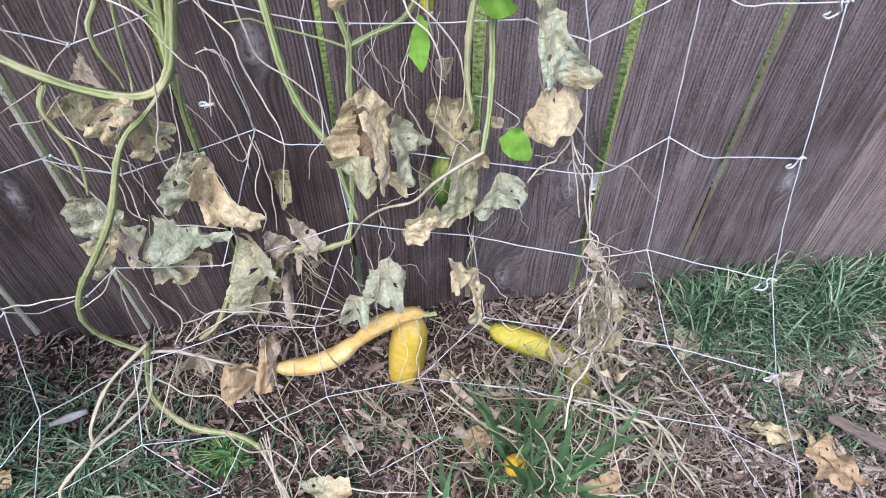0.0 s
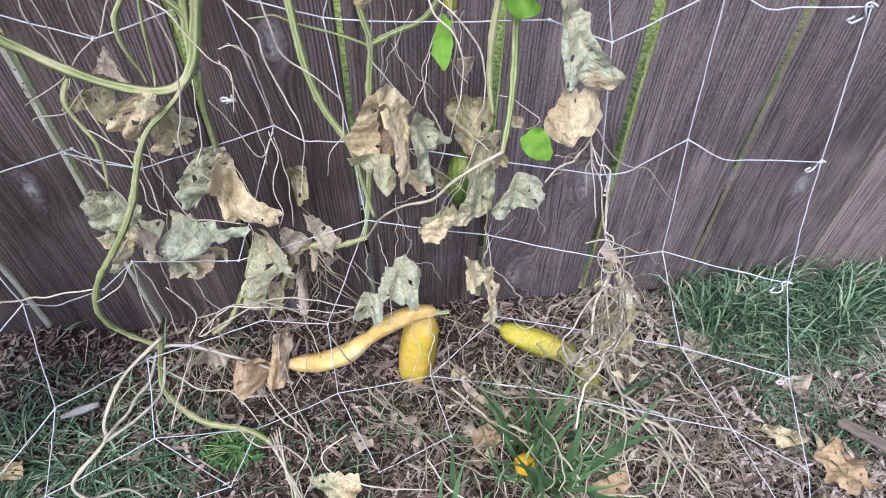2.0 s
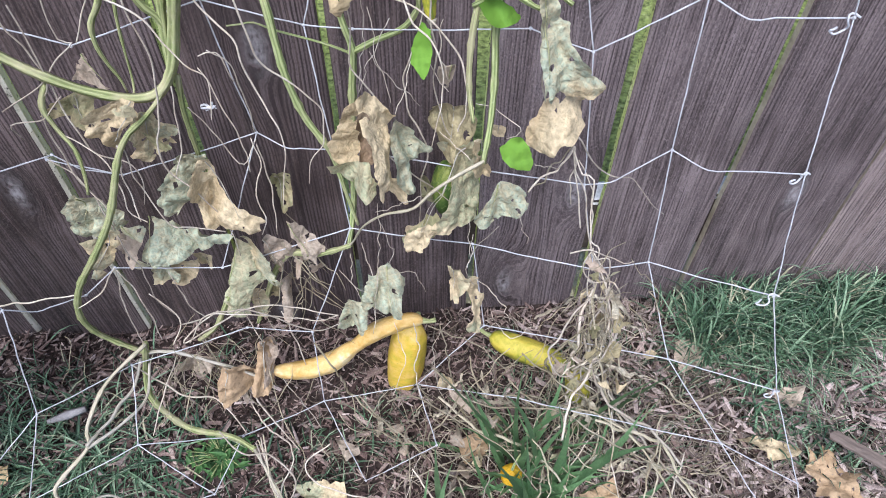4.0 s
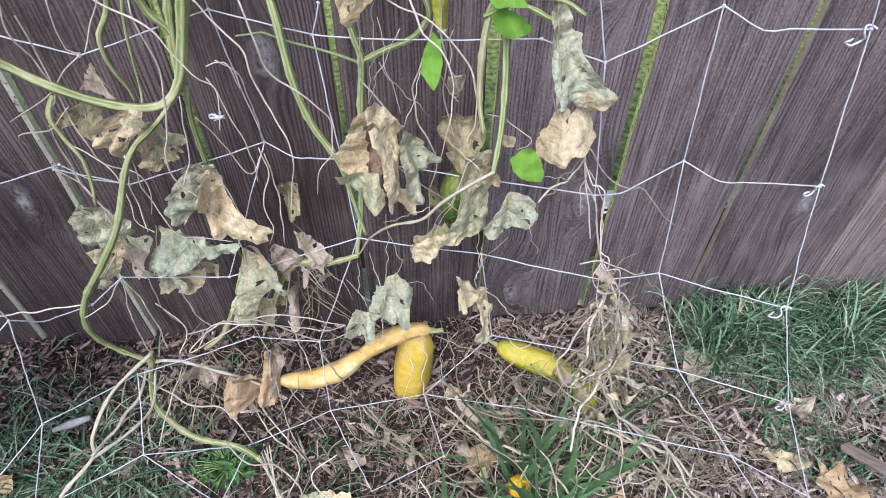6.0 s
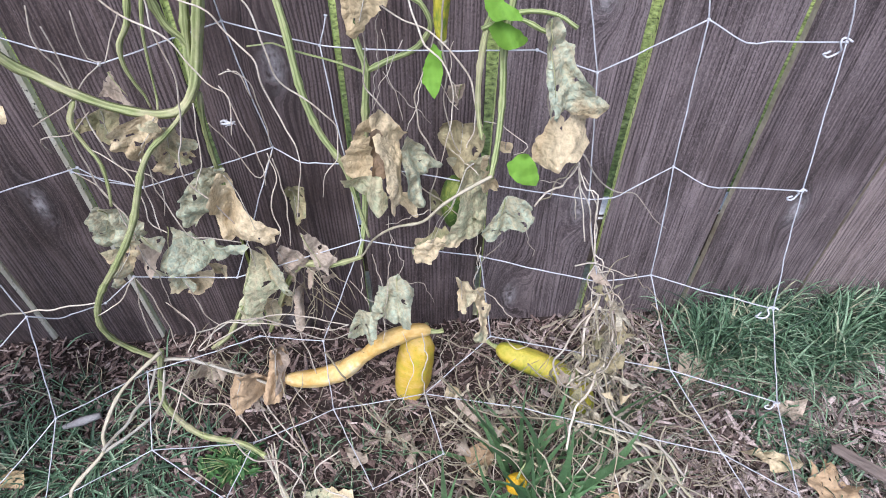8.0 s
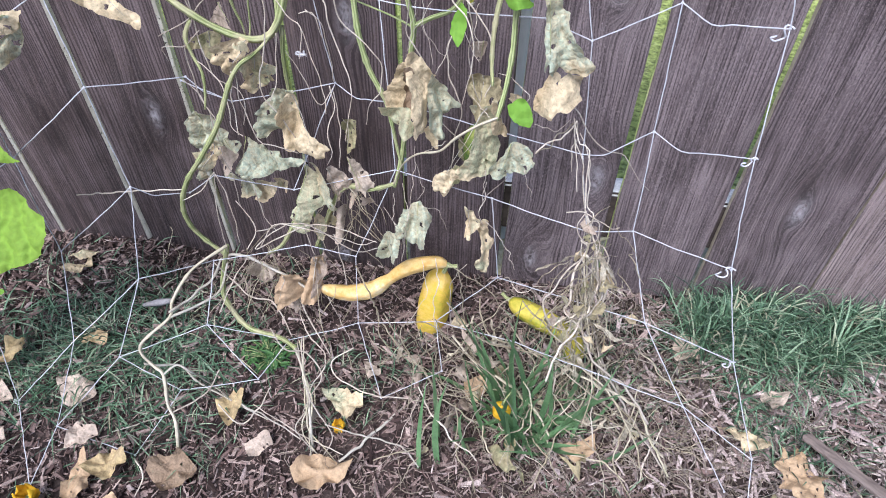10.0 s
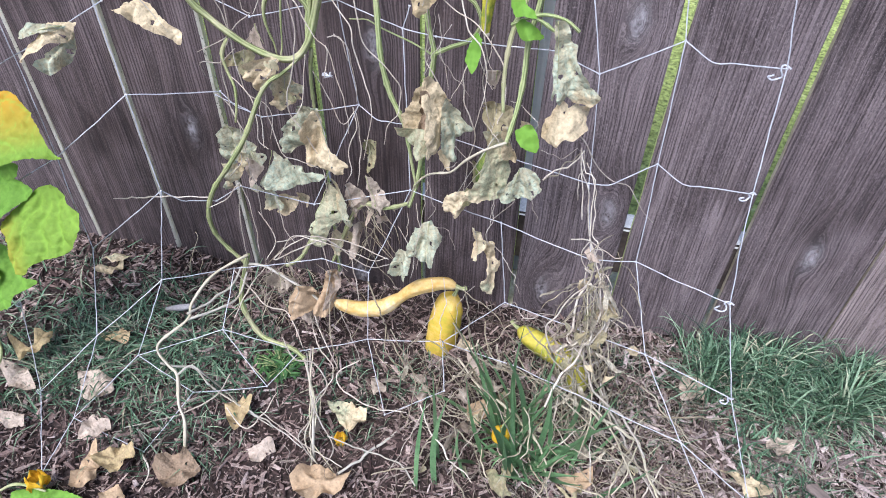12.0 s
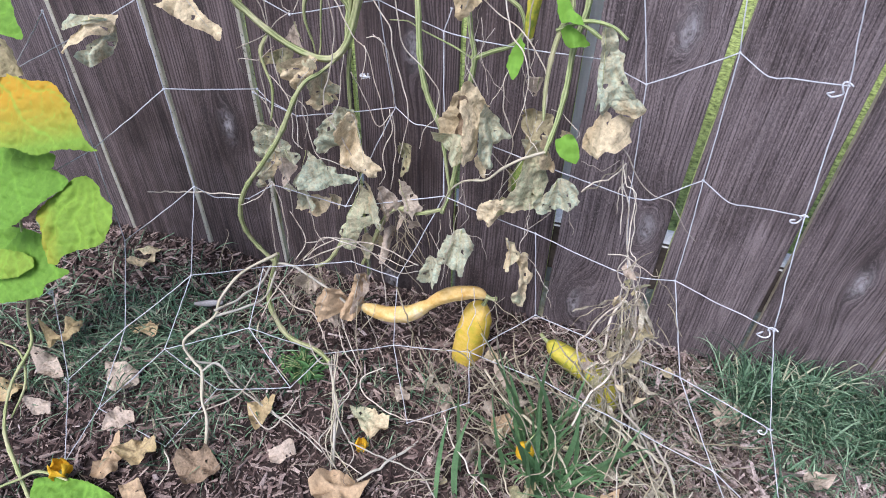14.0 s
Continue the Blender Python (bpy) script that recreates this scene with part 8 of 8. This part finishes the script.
# ---- scattered small stuff on the ground ----
def scatter(name, items, material, label, category, smooth=False):
    verts, faces = [], []
    for v, f in items:
        k = len(verts)
        verts += list(v)
        faces += [tuple(k + i for i in q) for q in f]
    return tagged(link_mesh(name, verts, faces, material, None, smooth), label, category, kind="stuff")


rng = random.Random(21)
BOX = [(0, 1, 3, 2), (4, 6, 7, 5), (0, 4, 5, 1), (2, 3, 7, 6), (0, 2, 6, 4), (1, 5, 7, 3)]
chips, fibres = [], []
for k in range(50000):
    x, y = rng.uniform(-0.85, 1.0), rng.uniform(-0.02, 0.556)
    pale = rng.random() < min(0.9, max(0.06, (x - 0.05) * 2.0))
    kind = rng.random()
    if kind < 0.5:
        l, w = rng.uniform(0.0015, 0.005), rng.uniform(0.0003, 0.001)
    elif kind < 0.9:
        l = rng.uniform(0.004, 0.018 if x > 0.15 else 0.011)
        w = min(0.0028, l * rng.uniform(0.08, 0.22))
    else:  # long splinters and broad flakes of bark
        l = rng.uniform(0.006, 0.02)
        w = min(0.0045, l * rng.uniform(0.12, 0.45))
    if x > 0.4 and kind > 0.5:
        l, w = min(0.022, l * 1.4), min(0.0036, w * 1.4)
    h = rng.uniform(0.0003, 0.0012)
    m = pose(x, y, soil_z(x, y) + rng.uniform(0.0005, 0.007 if x < 0 else 0.013), rng.gauss(0, 18), rng.gauss(0, 18), rng.uniform(0, 360))
    bent = rng.gauss(0, 0.12) * l
    box = [m @ Vector((sx * l * rng.uniform(0.5, 1), sy * w * rng.uniform(0.05, 0.9) + bent * sx, sz * h + rng.uniform(-1, 1) * h)) for sx in (-1, 1) for sy in (-1, 1) for sz in (-1, 1)]
    (fibres if pale else chips).append((box, BOX))
scatter("bark_mulch", chips, CHIP, "dark brown shredded bark mulch covering the bed", "mulch")
scatter("bark_fibre", fibres, PALE_CHIP, "pale pinkish grey bark fibres over the mulch", "mulch")


def fine_blade(x, y, height, spread, width):
    a = rng.uniform(0, 6.28)
    z = soil_z(x, y) - 0.003
    tip = np.array((x + spread * math.cos(a), y + spread * math.sin(a), z + height))
    return blade_strip((x, y, z), tip, rng.uniform(0, 0.02), width, 4)


grass = []
tufts = []
while len(tufts) < 115:  # tufts crowding the fence foot, thinning out towards the mulch
    x, y = rng.gauss(0.6, 0.16), rng.uniform(0.3, 0.545)
    if 0.37 + 0.55 * max(0, 0.5 - y) < x < (0.95 if y > 0.49 else 0.6) and rng.random() < (1.0 if y > 0.47 else 0.1 + 0.5 * (y - 0.3) / 0.17):
        tufts.append((x, y))
for x, y in tufts:
    size = rng.uniform(0.7, 1.25) * (1.0 if y > 0.45 else 0.55)
    for k in range(rng.randint(14, 34)):
        a, l = rng.uniform(0, 6.283), size * rng.uniform(0.02, 0.095)
        bx, by = x + rng.gauss(0, 0.008), min(0.55, y + rng.gauss(0, 0.008))
        z = soil_z(bx, by) - 0.003
        tip = (bx + l * math.cos(a), min(0.553, by + l * math.sin(a)), z + size * rng.uniform(0.004, 0.06))
        grass.append(blade_strip((bx, by, z), tip, size * rng.uniform(0.005, 0.04), rng.uniform(0.0012, 0.0027), 5))
bed = len(grass) + 2900
while len(grass) < bed:  # thin grass on the bed
    x, y = rng.uniform(-0.85, 0.95), rng.uniform(0.05, 0.5)
    patch = noise.fractal(Vector((x * 6, y * 6, 11)), 0.8, 2, 3)
    near = 0.3 if x < -0.38 else (-0.08 if x < -0.12 else (-0.12 if x < 0.08 else (0.16 if x < 0.55 else -0.1)))
    if y < 0.3 and x < -0.1:
        near = -0.15
    if patch + near > 0.14:
        grass.append(fine_blade(x, y, rng.uniform(0.006, 0.03), rng.uniform(0.012, 0.045), rng.uniform(0.0006, 0.0014)))
for k in range(1500):  # flattened patch by the fresh plant
    x, y = rng.gauss(-0.47, 0.12), rng.gauss(0.36, 0.06)
    if y < 0.545 and x > -0.85:
        grass.append(fine_blade(x, y, rng.uniform(0.004, 0.022), rng.uniform(0.03, 0.08), rng.uniform(0.001, 0.0024)))
scatter("grass", grass, BLADE, "thin dull green grass growing through the mulch and at the fence foot", "grass")

straw = []
for k in range(3200):
    if k < 1000:
        x, y, l, r = rng.gauss(0.34, 0.2), rng.uniform(0.2, 0.53), rng.uniform(0.03, 0.09), rng.uniform(0.0004, 0.0009)
    else:
        x, y, l, r = rng.gauss(0.4, 0.3), rng.uniform(0.12, 0.545), rng.uniform(0.012, 0.045), rng.uniform(0.00025, 0.0006)
    if not -0.7 < x < 1.0:
        continue
    a = rng.uniform(0, 6.28)
    pts = [np.array((x, y, soil_z(x, y) + rng.uniform(0.003, 0.014)))]
    for q in range(4):
        a += rng.gauss(0, 0.6)
        nxt = pts[-1] + l / 4 * np.array((math.cos(a), math.sin(a), 0)) + np.array((0, 0, rng.gauss(0, 0.004)))
        nxt[1] = min(nxt[1], 0.548)
        nxt[2] = max(nxt[2], soil_z(nxt[0], nxt[1]) + 0.003)
        pts.append(nxt)
    v, f, _ = tube_data(smooth_line(pts, 0.01), r, 3)
    straw.append((v, f))
scatter("dry_straw", straw, STRAW, "bleached dry straw and tendril bits on the mulch", "straw", True)
tangle = []
for k in range(270):  # dead tendrils hanging in the net's foot
    cx, cy, cz, sx, sz = rng.choice(((0.21, 0.38, 0.2, 0.014, 0.05), (-0.24, 0.42, 0.14, 0.05, 0.03), (-0.22, 0.42, 0.11, 0.03, 0.02), (-0.1, 0.44, 0.25, 0.015, 0.03), (0.03, 0.38, 0.06, 0.1, 0.06), (0.21, 0.36, 0.05, 0.035, 0.04), (0.2, 0.39, 0.2, 0.012, 0.04), (-0.2, 0.42, 0.13, 0.06, 0.02), (0.3, 0.3, 0.0, 0.09, 0.02), (0.1, 0.33, 0.0, 0.1, 0.03), (0.12, 0.36, 0.04, 0.08, 0.04), (0.21, 0.37, 0.12, 0.014, 0.05)))
    p = np.array((rng.gauss(cx, sx), cy + rng.gauss(0, 0.02), rng.gauss(cz, sz)))
    a, pts = rng.uniform(0, 6.28), [p]
    for q in range(5):
        a += rng.gauss(0, 0.65)
        nxt = pts[-1] + 0.016 * np.array((0.6 * math.cos(a), rng.gauss(0, 0.3), -0.9 + 0.6 * math.sin(a)))
        nxt[2] = max(nxt[2], soil_z(nxt[0], nxt[1]) + 0.003)
        pts.append(nxt)
    pts[0][2] = max(pts[0][2], soil_z(pts[0][0], pts[0][1]) + 0.003)
    v, f, _ = tube_data(smooth_line(pts, 0.003), [0.0003, rng.uniform(0.0004, 0.0008), 0.0002], 4)
    tangle.append((v, f))
scatter("dead_tendrils", tangle, STRAND, "tangled bleached dead tendrils caught in the net", "tendrils", True)
